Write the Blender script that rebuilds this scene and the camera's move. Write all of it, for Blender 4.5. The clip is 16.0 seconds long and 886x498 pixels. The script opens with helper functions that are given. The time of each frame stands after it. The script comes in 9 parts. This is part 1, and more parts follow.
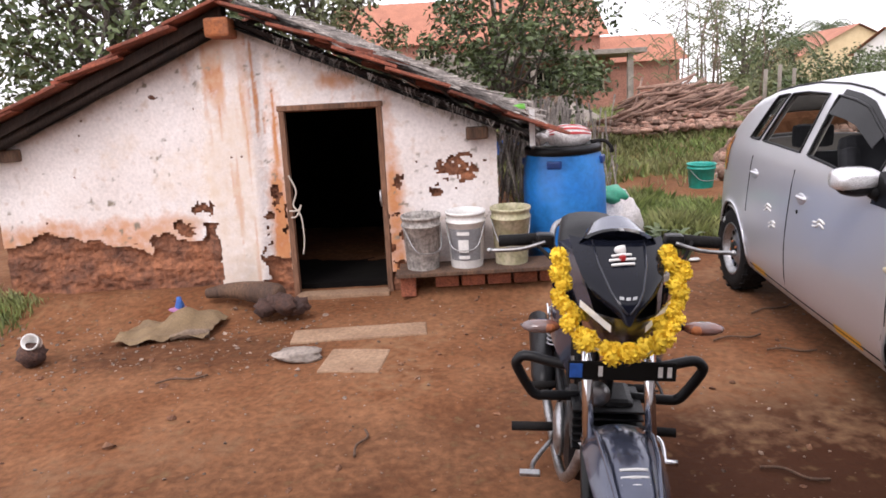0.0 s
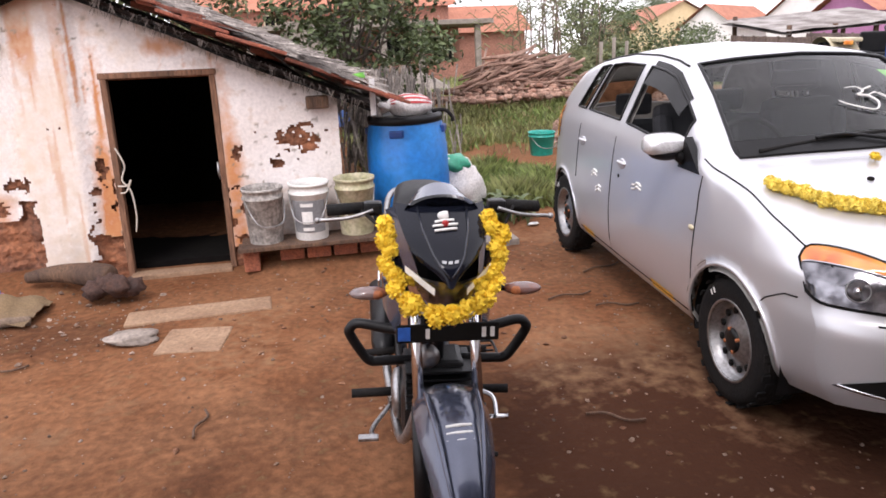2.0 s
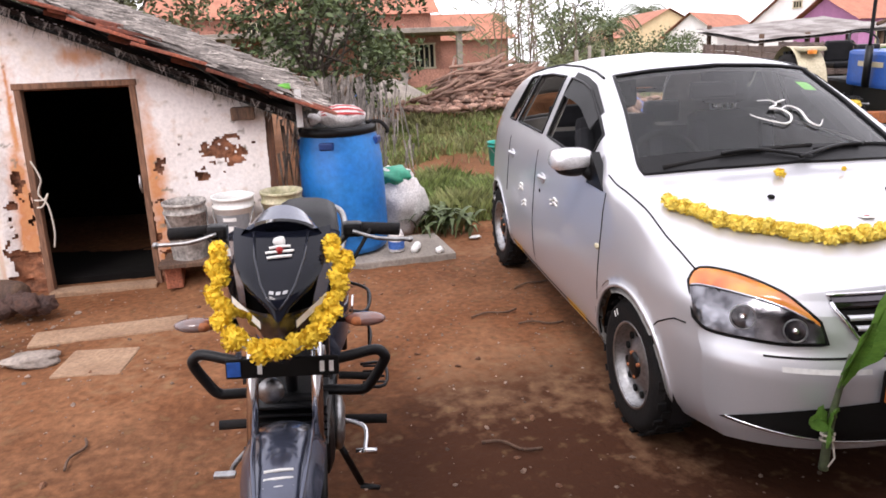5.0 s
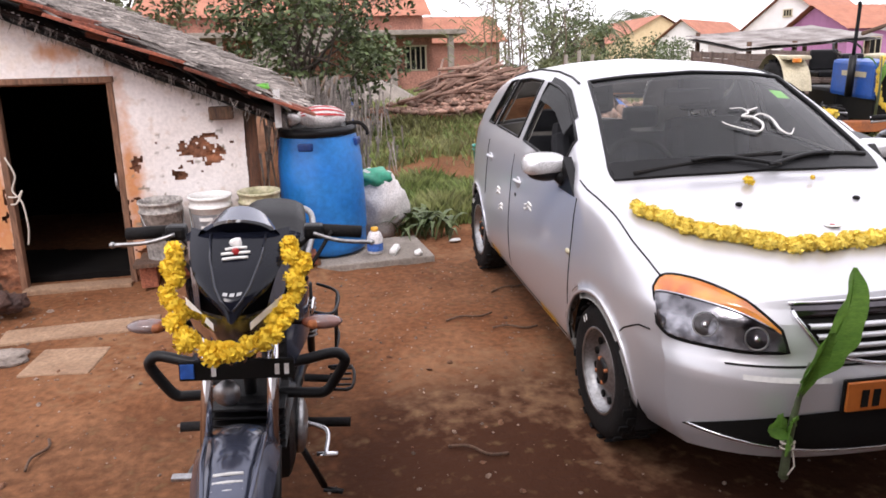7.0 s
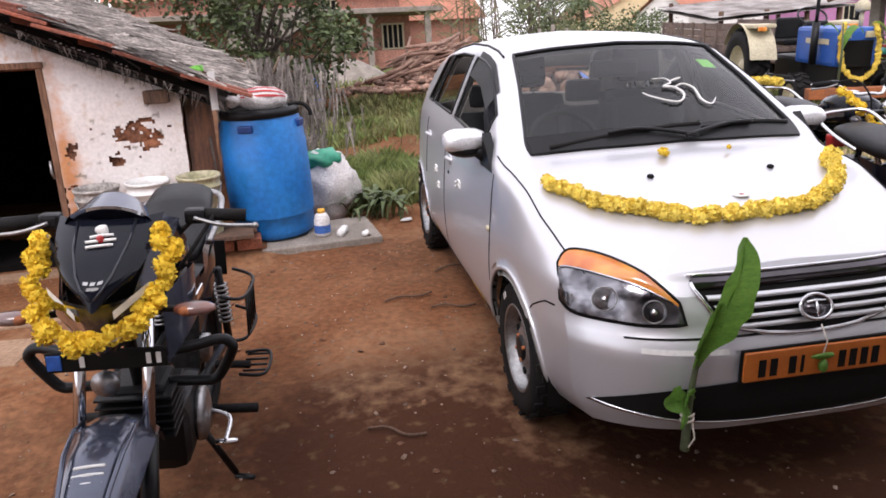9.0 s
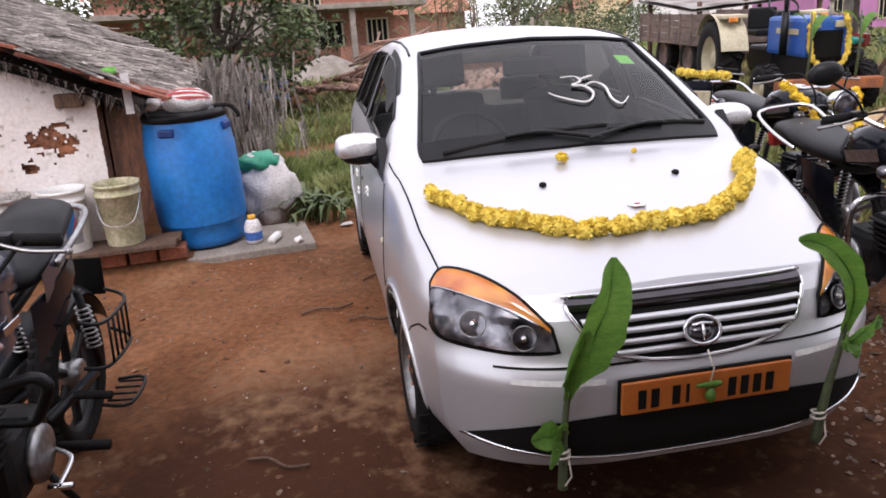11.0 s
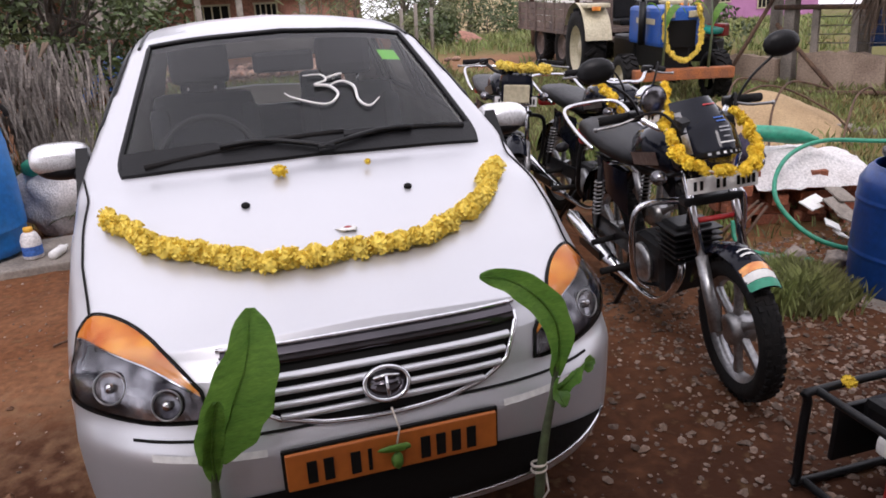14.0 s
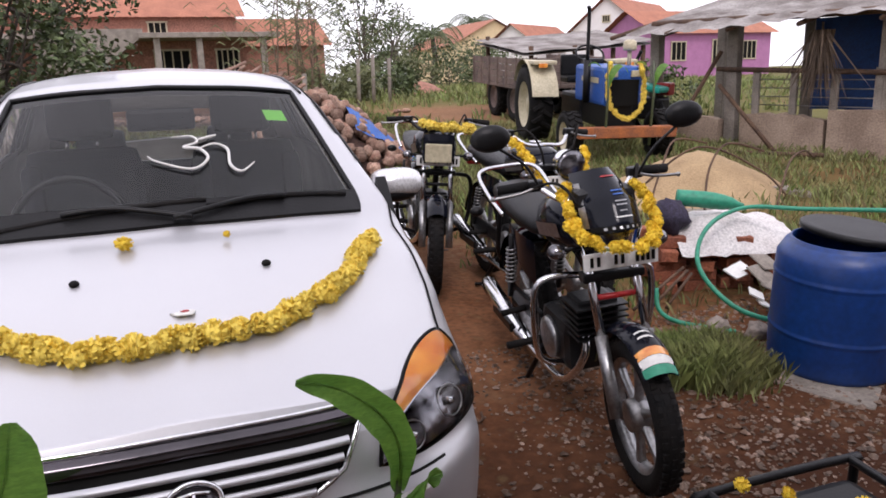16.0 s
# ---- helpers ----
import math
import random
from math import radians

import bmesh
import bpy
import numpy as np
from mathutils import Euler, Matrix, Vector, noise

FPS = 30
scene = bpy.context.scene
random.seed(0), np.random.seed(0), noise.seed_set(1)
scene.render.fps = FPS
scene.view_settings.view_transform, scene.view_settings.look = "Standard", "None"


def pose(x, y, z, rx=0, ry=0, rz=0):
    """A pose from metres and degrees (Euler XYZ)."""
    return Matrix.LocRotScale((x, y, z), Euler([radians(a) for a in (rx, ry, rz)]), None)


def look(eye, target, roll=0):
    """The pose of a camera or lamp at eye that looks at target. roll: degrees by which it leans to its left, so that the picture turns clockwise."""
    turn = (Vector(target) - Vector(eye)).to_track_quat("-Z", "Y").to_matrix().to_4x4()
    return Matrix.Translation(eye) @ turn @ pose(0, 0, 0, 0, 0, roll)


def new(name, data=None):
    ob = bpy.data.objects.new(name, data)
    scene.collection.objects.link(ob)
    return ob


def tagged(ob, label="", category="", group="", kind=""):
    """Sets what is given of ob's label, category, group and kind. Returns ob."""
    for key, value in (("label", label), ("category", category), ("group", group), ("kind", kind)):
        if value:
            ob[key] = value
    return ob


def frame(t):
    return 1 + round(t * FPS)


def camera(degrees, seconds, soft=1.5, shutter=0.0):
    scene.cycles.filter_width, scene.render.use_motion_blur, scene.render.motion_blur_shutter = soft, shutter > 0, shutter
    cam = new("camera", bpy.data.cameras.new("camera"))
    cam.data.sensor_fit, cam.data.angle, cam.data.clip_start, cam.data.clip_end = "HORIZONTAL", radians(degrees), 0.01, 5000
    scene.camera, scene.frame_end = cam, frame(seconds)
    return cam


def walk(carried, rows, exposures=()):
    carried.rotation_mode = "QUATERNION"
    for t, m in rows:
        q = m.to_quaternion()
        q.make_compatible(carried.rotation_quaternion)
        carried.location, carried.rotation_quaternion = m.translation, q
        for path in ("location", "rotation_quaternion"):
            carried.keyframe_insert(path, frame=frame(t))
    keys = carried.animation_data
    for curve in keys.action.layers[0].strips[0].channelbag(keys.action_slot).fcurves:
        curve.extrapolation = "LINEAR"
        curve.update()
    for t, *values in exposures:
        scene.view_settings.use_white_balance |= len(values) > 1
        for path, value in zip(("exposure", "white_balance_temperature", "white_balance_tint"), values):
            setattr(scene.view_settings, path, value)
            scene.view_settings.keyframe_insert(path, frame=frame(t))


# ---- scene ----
from mathutils.bvhtree import BVHTree

YARD = pose(0, 0, 0, 3.2, 0, 0)  # the yard climbs gently towards the hut
cam = camera(62.8, 16.0, soft=1.7)
METRES, EYE, TILT, LEAN, TURN = 2.7, 1.64, -14.2, 3.0, 0.0
ROWS = [
    (0.0, 0.0, 0.0, 0.0, 0.0, 0.0, -0.0),
    (0.5, 0.0051, -0.0015, -0.0027, -2.82, -1.36, 0.33),
    (1.0, 0.0114, -0.0017, -0.0044, -5.14, -2.22, 1.22),
    (1.5, 0.0194, -0.0039, -0.0042, -8.81, -2.64, 1.96),
    (2.0, 0.0346, -0.0076, -0.0033, -11.13, -2.47, 1.86),
    (2.5, 0.0574, -0.0133, -0.0039, -13.77, -2.04, 2.24),
    (3.0, 0.0775, -0.0136, -0.0001, -12.73, -1.14, 1.78),
    (3.5, 0.1093, 0.0038, 0.0063, -12.25, -1.36, 1.08),
    (4.0, 0.1491, 0.0164, 0.0087, -13.21, -2.2, 2.44),
    (4.5, 0.1825, 0.0141, 0.0102, -11.81, -1.99, 2.09),
    (7.0, 0.2321, 0.009, 0.0113, -12.56, -1.79, 1.15),
    (7.5, 0.2667, -0.0035, 0.0053, -12.46, -2.47, 1.07),
    (8.0, 0.2826, -0.0084, 0.0019, -13.94, -3.5, 2.52),
    (10.5, 0.4874, 0.0254, 0.0223, -12.51, -3.42, 3.1),
    (11.0, 0.5239, 0.0411, 0.0242, -13.73, -3.96, 3.52),
    (11.5, 0.5665, 0.063, 0.0271, -17.09, -4.59, 4.07),
    (12.0, 0.6142, 0.0642, 0.0267, -16.87, -5.11, 4.42),
    (12.5, 0.6686, 0.0509, 0.0217, -16.24, -7.91, 2.8),
    (13.0, 0.7125, 0.0597, 0.0272, -18.39, -6.44, 3.53),
    (13.5, 0.7577, 0.086, 0.0374, -19.66, -6.02, 3.39),
    (14.0, 0.8034, 0.1029, 0.0456, -20.61, -5.46, 4.58),
    (14.5, 0.8574, 0.1011, 0.0498, -18.3, -4.78, 2.82),
    (15.0, 0.8972, 0.0958, 0.0532, -18.6, -4.31, 2.56),
    (15.5, 0.9193, 0.1097, 0.0608, -20.8, -3.57, 3.14),
    (16.0, 0.9372, 0.133, 0.0718, -23.29, -2.0, 3.61),
]
walk(cam, [(t, YARD @ pose(0, 0, EYE, TILT, LEAN, TURN) @ pose(METRES * x, METRES * y, METRES * z, 90 + pitch, roll, yaw)) for t, x, y, z, yaw, pitch, roll in ROWS],
     exposures=[(0.0, 0.65, 6300, 19), (3.5, 0.85, 6300, 19), (7.0, 0.7, 6300, 19), (11.0, 0.5, 6200, 20), (13.0, 0.35, 6200, 21), (16.0, 0.25, 6200, 21)])

# ---- sky and sun: bright overcast ----
world = bpy.data.worlds.new("sky")
scene.world = world
world.use_nodes = True
wn = world.node_tree.nodes
wl = world.node_tree.links
sky = wn.new("ShaderNodeTexSky")
sky.sky_type = "NISHITA"
sky.sun_disc = False
sky.sun_elevation = radians(58)
sky.sun_rotation = radians(200)
sky.dust_density = 1.5
grey = wn.new("ShaderNodeHueSaturation")
grey.inputs["Saturation"].default_value = 0.22
wl.new(sky.outputs[0], grey.inputs["Color"])
cloud = wn.new("ShaderNodeMix")  # an even layer of bright cloud over the sky
cloud.data_type = "RGBA"
cloud.inputs[0].default_value = 0.7
cloud.inputs[7].default_value = (9.6, 9.5, 9.5, 1)
wl.new(grey.outputs[0], cloud.inputs[6])
wl.new(cloud.outputs[2], wn["Background"].inputs["Color"])
wn["Background"].inputs["Strength"].default_value = 0.15
sun = new("sun", bpy.data.lights.new("sun", "SUN"))
sun.data.energy = 1.0
sun.data.angle = radians(16)
sun.data.color = (1.0, 0.95, 0.88)
# the sun stands high, behind and to the left of the first view
sun.matrix_world = look((-6, -9, 16), (0, 3, 0))


# ---- materials ----
def mat(name, col, col2=None, rough=0.6, metal=0.0, scale=6.0, fine=60.0, bump=0.15, grime=0.25, coat=0.0, spec=0.5, rand=0.0, island=0.0, stretch=(1, 1, 1), alpha_noise=None):
    """A worn surface: two colours mixed by a coarse noise, a fine noise that dirties it and gives relief."""
    m = bpy.data.materials.new(name)
    m.use_nodes = True
    n, l = m.node_tree.nodes, m.node_tree.links
    b = n["Principled BSDF"]
    tc = n.new("ShaderNodeTexCoord")
    mp = n.new("ShaderNodeMapping")
    mp.inputs["Scale"].default_value = stretch
    l.new(tc.outputs["Object"], mp.inputs["Vector"])
    big = n.new("ShaderNodeTexNoise")
    big.inputs["Scale"].default_value = scale
    big.inputs["Detail"].default_value = 5
    l.new(mp.outputs[0], big.inputs["Vector"])
    small = n.new("ShaderNodeTexNoise")
    small.inputs["Scale"].default_value = fine
    small.inputs["Detail"].default_value = 4
    l.new(mp.outputs[0], small.inputs["Vector"])
    ramp = n.new("ShaderNodeValToRGB")
    ramp.color_ramp.elements[0].position, ramp.color_ramp.elements[1].position = 0.35, 0.65
    ramp.color_ramp.elements[0].color = (*col, 1)
    ramp.color_ramp.elements[1].color = (*(col2 or col), 1)
    l.new(big.outputs[0], ramp.inputs[0])
    mul = n.new("ShaderNodeMix")
    mul.data_type, mul.blend_type = "RGBA", "MULTIPLY"
    mul.inputs[0].default_value = 1.0
    dirt = n.new("ShaderNodeMapRange")
    dirt.inputs[1].default_value, dirt.inputs[2].default_value = 0.3, 0.7
    dirt.inputs[3].default_value, dirt.inputs[4].default_value = 1 - grime, 1 + grime * 0.4
    l.new(small.outputs[0], dirt.inputs[0])
    l.new(ramp.outputs[0], mul.inputs[6])
    l.new(dirt.outputs[0], mul.inputs[7])
    out = mul.outputs[2]
    for amount, source in ((rand, "ShaderNodeObjectInfo"), (island, "ShaderNodeNewGeometry")):
        if amount:
            info = n.new(source)
            v = n.new("ShaderNodeMapRange")
            v.inputs[3].default_value, v.inputs[4].default_value = 1 - amount, 1 + amount
            l.new(info.outputs["Random" if amount is rand and source.endswith("ObjectInfo") else "Random Per Island"], v.inputs[0])
            mm = n.new("ShaderNodeMix")
            mm.data_type, mm.blend_type = "RGBA", "MULTIPLY"
            mm.inputs[0].default_value = 1.0
            l.new(out, mm.inputs[6])
            l.new(v.outputs[0], mm.inputs[7])
            out = mm.outputs[2]
    l.new(out, b.inputs["Base Color"])
    rr = n.new("ShaderNodeMapRange")
    rr.inputs[3].default_value, rr.inputs[4].default_value = max(rough - 0.1, 0.02), min(rough + 0.1, 1)
    l.new(small.outputs[0], rr.inputs[0])
    l.new(rr.outputs[0], b.inputs["Roughness"])
    b.inputs["Metallic"].default_value = metal
    b.inputs["Coat Weight"].default_value = coat
    b.inputs["Coat Roughness"].default_value = 0.05
    b.inputs["Specular IOR Level"].default_value = spec
    if bump:
        bp = n.new("ShaderNodeBump")
        bp.inputs["Strength"].default_value = bump
        bp.inputs["Distance"].default_value = 0.02
        l.new(small.outputs[0], bp.inputs["Height"])
        l.new(bp.outputs[0], b.inputs["Normal"])
    return m


def mixed(name, base, layers, rough=0.9, fine=40.0, bump=0.4, grime=0.35, dist=0.02):
    """A base colour pair with further colours laid on by the mesh's own wear and shade masks (float attributes)."""
    m = mat(name, base[0], base[1], rough=rough, fine=fine, bump=bump, grime=grime, scale=2.2, spec=0.12)
    n, l = m.node_tree.nodes, m.node_tree.links
    b = n["Principled BSDF"]
    out = b.inputs["Base Color"].links[0].from_socket
    for attr, c1, c2 in layers:
        at = n.new("ShaderNodeAttribute")
        at.attribute_name = attr
        nz = n.new("ShaderNodeTexNoise")
        nz.inputs["Scale"].default_value = 14.0
        nz.inputs["Detail"].default_value = 6
        tc = n.new("ShaderNodeTexCoord")
        l.new(tc.outputs["Object"], nz.inputs["Vector"])
        add = n.new("ShaderNodeMath")
        add.operation = "ADD"
        l.new(at.outputs["Fac"], add.inputs[0])
        l.new(nz.outputs[0], add.inputs[1])
        mr = n.new("ShaderNodeMapRange")
        mr.inputs[1].default_value, mr.inputs[2].default_value = 0.60, 1.30
        l.new(add.outputs[0], mr.inputs[0])
        cm = n.new("ShaderNodeMix")
        cm.data_type = "RGBA"
        cm.inputs[6].default_value, cm.inputs[7].default_value = (*c1, 1), (*c2, 1)
        l.new(nz.outputs[0], cm.inputs[0])
        fin = n.new("ShaderNodeMix")
        fin.data_type = "RGBA"
        l.new(mr.outputs[0], fin.inputs[0])
        l.new(out, fin.inputs[6])
        l.new(cm.outputs[2], fin.inputs[7])
        out = fin.outputs[2]
    l.new(out, b.inputs["Base Color"])
    return m


def glassy(name, tint=(1, 1, 1), rough=0.0, ior=1.45):
    """Thin glass: clear with a sheen that grows at grazing angles."""
    m = bpy.data.materials.new(name)
    m.use_nodes = True
    n, l = m.node_tree.nodes, m.node_tree.links
    n.remove(n["Principled BSDF"])
    tr = n.new("ShaderNodeBsdfTransparent")
    tr.inputs[0].default_value = (*tint, 1)
    gl = n.new("ShaderNodeBsdfGlossy")
    gl.inputs["Roughness"].default_value = rough
    fr = n.new("ShaderNodeFresnel")
    fr.inputs["IOR"].default_value = ior
    mx = n.new("ShaderNodeMixShader")
    l.new(fr.outputs[0], mx.inputs[0])
    l.new(tr.outputs[0], mx.inputs[1])
    l.new(gl.outputs[0], mx.inputs[2])
    l.new(mx.outputs[0], n["Material Output"].inputs["Surface"])
    return m


# the darkest earth pair also paints shade on the near yard
M_EARTH = mixed("earth", ((0.170, 0.070, 0.031), (0.230, 0.108, 0.053)), [
    ("shade_blotch", (0.046, 0.0185, 0.0095), (0.066, 0.027, 0.014)),
    ("turf", (0.10, 0.115, 0.03), (0.17, 0.14, 0.055)),
    ("pale", (0.33, 0.19, 0.105), (0.27, 0.155, 0.085))], rough=0.95, fine=26, bump=0.5, grime=0.36)
M_PLASTER = mixed("limewash", ((0.80, 0.74, 0.71), (0.74, 0.67, 0.63)), [
    ("rust", (0.46, 0.15, 0.055), (0.62, 0.33, 0.16)),
    ("dark_tone", (0.16, 0.13, 0.10), (0.30, 0.26, 0.20)),
    ("cream", (0.74, 0.63, 0.53), (0.66, 0.54, 0.43))], rough=0.92, fine=45, bump=0.22, grime=0.13)
M_CLOD = mat("earth_clod", (0.24, 0.12, 0.065), (0.13, 0.055, 0.028), rough=0.95, scale=5, fine=50, bump=0.5, grime=0.4, island=0.3)
M_MUD = mat("mud_wall", (0.34, 0.135, 0.065), (0.16, 0.070, 0.042), rough=0.95, scale=5, fine=30, bump=0.8, grime=0.5)
M_TILE = mat("clay_tile", (0.33, 0.09, 0.045), (0.17, 0.06, 0.04), rough=0.85, scale=5, fine=50, bump=0.3, grime=0.45, rand=0.35)
M_TILE_FAR = mat("clay_roof", (0.46, 0.19, 0.115), (0.36, 0.145, 0.09), rough=0.85, scale=1.5, fine=20, bump=0.3, grime=0.3)
M_THATCH = mat("dry_thatch", (0.33, 0.29, 0.255), (0.12, 0.10, 0.088), rough=0.95, scale=4, fine=40, bump=0.5, grime=0.5, island=0.45)
M_TIMBER = mat("old_timber", (0.15, 0.085, 0.05), (0.08, 0.045, 0.03), rough=0.85, scale=9, fine=70, bump=0.5, grime=0.5, stretch=(1, 1, 0.2))
# darker timber for the roof deck, rafters and verge board
M_VERGE = mat("dark_timber", (0.05, 0.03, 0.022), (0.028, 0.018, 0.014), rough=0.9, scale=9, fine=70, bump=0.5, grime=0.5, stretch=(1, 1, 0.2))
M_DOORFRAME = mat("door_timber", (0.26, 0.13, 0.075), (0.13, 0.07, 0.042), rough=0.85, scale=7, fine=60, bump=0.5, grime=0.5, stretch=(1, 1, 0.15))
# near-black colour for shade under the hut roof and deep in the shed
M_DARK = mat("shade_black", (0.02, 0.017, 0.015), (0.03, 0.025, 0.02), rough=0.95)
# near-black: the unlit room behind the doorway, its shade put into the colour
M_ROOMSHADE = mat("dark_tone", (0.006, 0.005, 0.005), (0.009, 0.008, 0.007), rough=1.0, spec=0.1)
M_BRICK = mat("brick", (0.36, 0.12, 0.06), (0.25, 0.085, 0.05), rough=0.9, scale=14, fine=70, bump=0.5, grime=0.4, rand=0.25)
M_BRICKWALL = mat("brick_wall_far", (0.42, 0.20, 0.14), (0.33, 0.16, 0.115), rough=0.9, scale=2, fine=14, bump=0.3, grime=0.45)
M_CONCRETE = mat("concrete", (0.31, 0.27, 0.23), (0.21, 0.18, 0.15), rough=0.9, scale=4, fine=50, bump=0.35, grime=0.3)
M_TANSLAB = mat("tan_mud_plaster", (0.40, 0.30, 0.225), (0.27, 0.195, 0.145), rough=0.92, scale=3, fine=40, bump=0.4, grime=0.35)
M_SLAB = mat("stone_slab", (0.37, 0.24, 0.15), (0.27, 0.165, 0.10), rough=0.9, scale=4, fine=45, bump=0.4, grime=0.3)
M_STONE = mat("granite", (0.32, 0.27, 0.23), (0.20, 0.165, 0.14), rough=0.9, scale=5, fine=40, bump=0.5, grime=0.4, rand=0.2, island=0.35)
M_GRAVEL = mat("gravel", (0.31, 0.225, 0.175), (0.13, 0.08, 0.052), rough=0.9, scale=9, fine=60, bump=0.3, grime=0.4, island=0.5)
M_BLUE = mat("blue_plastic", (0.012, 0.165, 0.52), (0.02, 0.20, 0.56), rough=0.42, scale=4, fine=25, bump=0.06, grime=0.22)
M_NAVY = mat("dark_blue_plastic", (0.004, 0.036, 0.17), (0.005, 0.044, 0.21), rough=0.4, scale=4, fine=30, bump=0.05, grime=0.25)
M_BLACKP = mat("black_plastic", (0.006, 0.006, 0.0065), (0.010, 0.010, 0.011), spec=0.25, rough=0.40, scale=8, fine=120, bump=0.08, grime=0.3)
M_RUBBER = mat("rubber", (0.008, 0.008, 0.0085), (0.014, 0.012, 0.011), spec=0.2, rough=0.8, scale=12, fine=90, bump=0.2, grime=0.4)
M_SEAT = mat("black_vinyl", (0.006, 0.006, 0.007), (0.010, 0.010, 0.011), spec=0.22, rough=0.42, scale=9, fine=160, bump=0.12, grime=0.2)
M_CHROME = mat("chrome", (0.80, 0.80, 0.82), (0.70, 0.70, 0.72), rough=0.14, metal=1.0, bump=0.0, grime=0.12)
M_DARKCHROME = mat("dark_chrome", (0.10, 0.09, 0.10), (0.07, 0.065, 0.07), rough=0.12, metal=0.9, bump=0.0, grime=0.1)
M_STEEL = mat("grey_steel", (0.42, 0.42, 0.43), (0.30, 0.29, 0.28), rough=0.38, metal=0.9, scale=10, bump=0.05, grime=0.3)
M_SILVER = mat("silver_paint", (0.61, 0.61, 0.63), (0.57, 0.57, 0.595), rough=0.38, metal=0.62, scale=1.2, fine=500, bump=0.012, grime=0.05, coat=0.45)
M_MIRRORWHITE = mat("bright_silver_paint", (0.72, 0.72, 0.73), rough=0.28, metal=0.35, fine=300, bump=0.0, grime=0.05, coat=0.6)
M_GREYPAINT = mat("grey_metal_paint", (0.085, 0.096, 0.140), (0.060, 0.068, 0.100), rough=0.22, metal=0.55, fine=300, bump=0.01, grime=0.1, coat=0.6)
M_DARKPAINT = mat("dark_grey_paint", (0.020, 0.022, 0.030), (0.026, 0.028, 0.038), spec=0.4, rough=0.13, fine=200, bump=0.01, grime=0.1)
M_BLACKGLOSS = mat("black_gloss_paint", (0.005, 0.006, 0.010), (0.007, 0.008, 0.014), spec=0.15, rough=0.10, fine=200, bump=0.01, grime=0.1, coat=0.1)
M_WHITE = mat("white_paint", (0.78, 0.77, 0.74), (0.70, 0.69, 0.66), rough=0.5, grime=0.12, bump=0.05)
M_PLATEYEL = mat("plate_orange", (0.44, 0.125, 0.018), (0.37, 0.10, 0.016), rough=0.45, grime=0.1, bump=0.02)
M_YELLOW = mat("yellow_strip", (0.75, 0.40, 0.03), (0.70, 0.36, 0.03), rough=0.5, grime=0.15, bump=0.02)
M_INK = mat("black_ink", (0.006, 0.0055, 0.005), spec=0.15, rough=0.7, grime=0.1, bump=0.0)
M_ORANGE = mat("amber_lens", (0.62, 0.15, 0.02), (0.92, 0.42, 0.08), scale=11, rough=0.12, grime=0.1, bump=0.02, coat=0.8)
M_RED = mat("red_plastic", (0.42, 0.02, 0.02), (0.35, 0.015, 0.015), rough=0.35, grime=0.15, bump=0.03)
M_LAMPIN = mat("lamp_reflector", (0.36, 0.35, 0.37), (0.035, 0.032, 0.038), rough=0.16, metal=0.9, scale=16, fine=40, bump=0.06, grime=0.3)
M_CLEARAMBER = mat("clear_lamp_plastic", (0.16, 0.13, 0.13), (0.20, 0.07, 0.045), rough=0.2, scale=12, fine=40, bump=0.05, grime=0.2, coat=0.6)
M_GLASS = glassy("car_glass", (0.90, 0.93, 0.92), 0.0, 1.35)
M_WINDSCREEN = glassy("windscreen_glass", (0.96, 0.98, 0.98), 0.0, 1.44)
M_LENS = glassy("lamp_lens", (0.95, 0.96, 0.97), 0.0, 1.28)
M_LINING = mat("cabin_lining", (0.30, 0.285, 0.265), (0.25, 0.24, 0.225), rough=0.9, fine=14, bump=0.0, grime=0.15)
M_CABIN = mat("cabin_fabric", (0.030, 0.030, 0.034), (0.042, 0.042, 0.046), rough=0.85, fine=14, bump=0.0, grime=0.2)
M_DASH = mat("dashboard", (0.115, 0.118, 0.128), (0.135, 0.138, 0.148), rough=0.6, fine=14, bump=0.0, grime=0.15)
M_MARIGOLD = mat("marigold", (0.88, 0.58, 0.02), (0.90, 0.66, 0.05), rough=0.7, scale=25, fine=160, bump=0.3, grime=0.35, rand=0.12)
M_MARIGOLD2 = mat("pale_marigold", (0.88, 0.66, 0.08), (0.90, 0.72, 0.15), rough=0.7, scale=25, fine=160, bump=0.3, grime=0.35, rand=0.12)
M_BANANA = mat("banana_leaf", (0.10, 0.23, 0.035), (0.16, 0.32, 0.05), rough=0.4, scale=9, fine=60, bump=0.15, grime=0.25, stretch=(1, 1, 4))
leaf_n, leaf_l = M_BANANA.node_tree.nodes, M_BANANA.node_tree.links
glow_through = leaf_n.new("ShaderNodeBsdfTranslucent")
leaf_l.new(leaf_n["Principled BSDF"].inputs["Base Color"].links[0].from_socket, glow_through.inputs[0])
leaf_mix = leaf_n.new("ShaderNodeMixShader")
leaf_mix.inputs[0].default_value = 0.38
leaf_l.new(leaf_n["Principled BSDF"].outputs[0], leaf_mix.inputs[1])
leaf_l.new(glow_through.outputs[0], leaf_mix.inputs[2])
leaf_l.new(leaf_mix.outputs[0], leaf_n["Material Output"].inputs["Surface"])
M_STALK = mat("banana_stalk", (0.10, 0.13, 0.06), (0.06, 0.07, 0.04), rough=0.5, scale=12, fine=60, grime=0.3)
M_LEAF = mat("leaf", (0.062, 0.090, 0.034), (0.115, 0.145, 0.058), rough=0.5, scale=3, fine=20, bump=0.1, grime=0.35, island=0.5, spec=0.35)
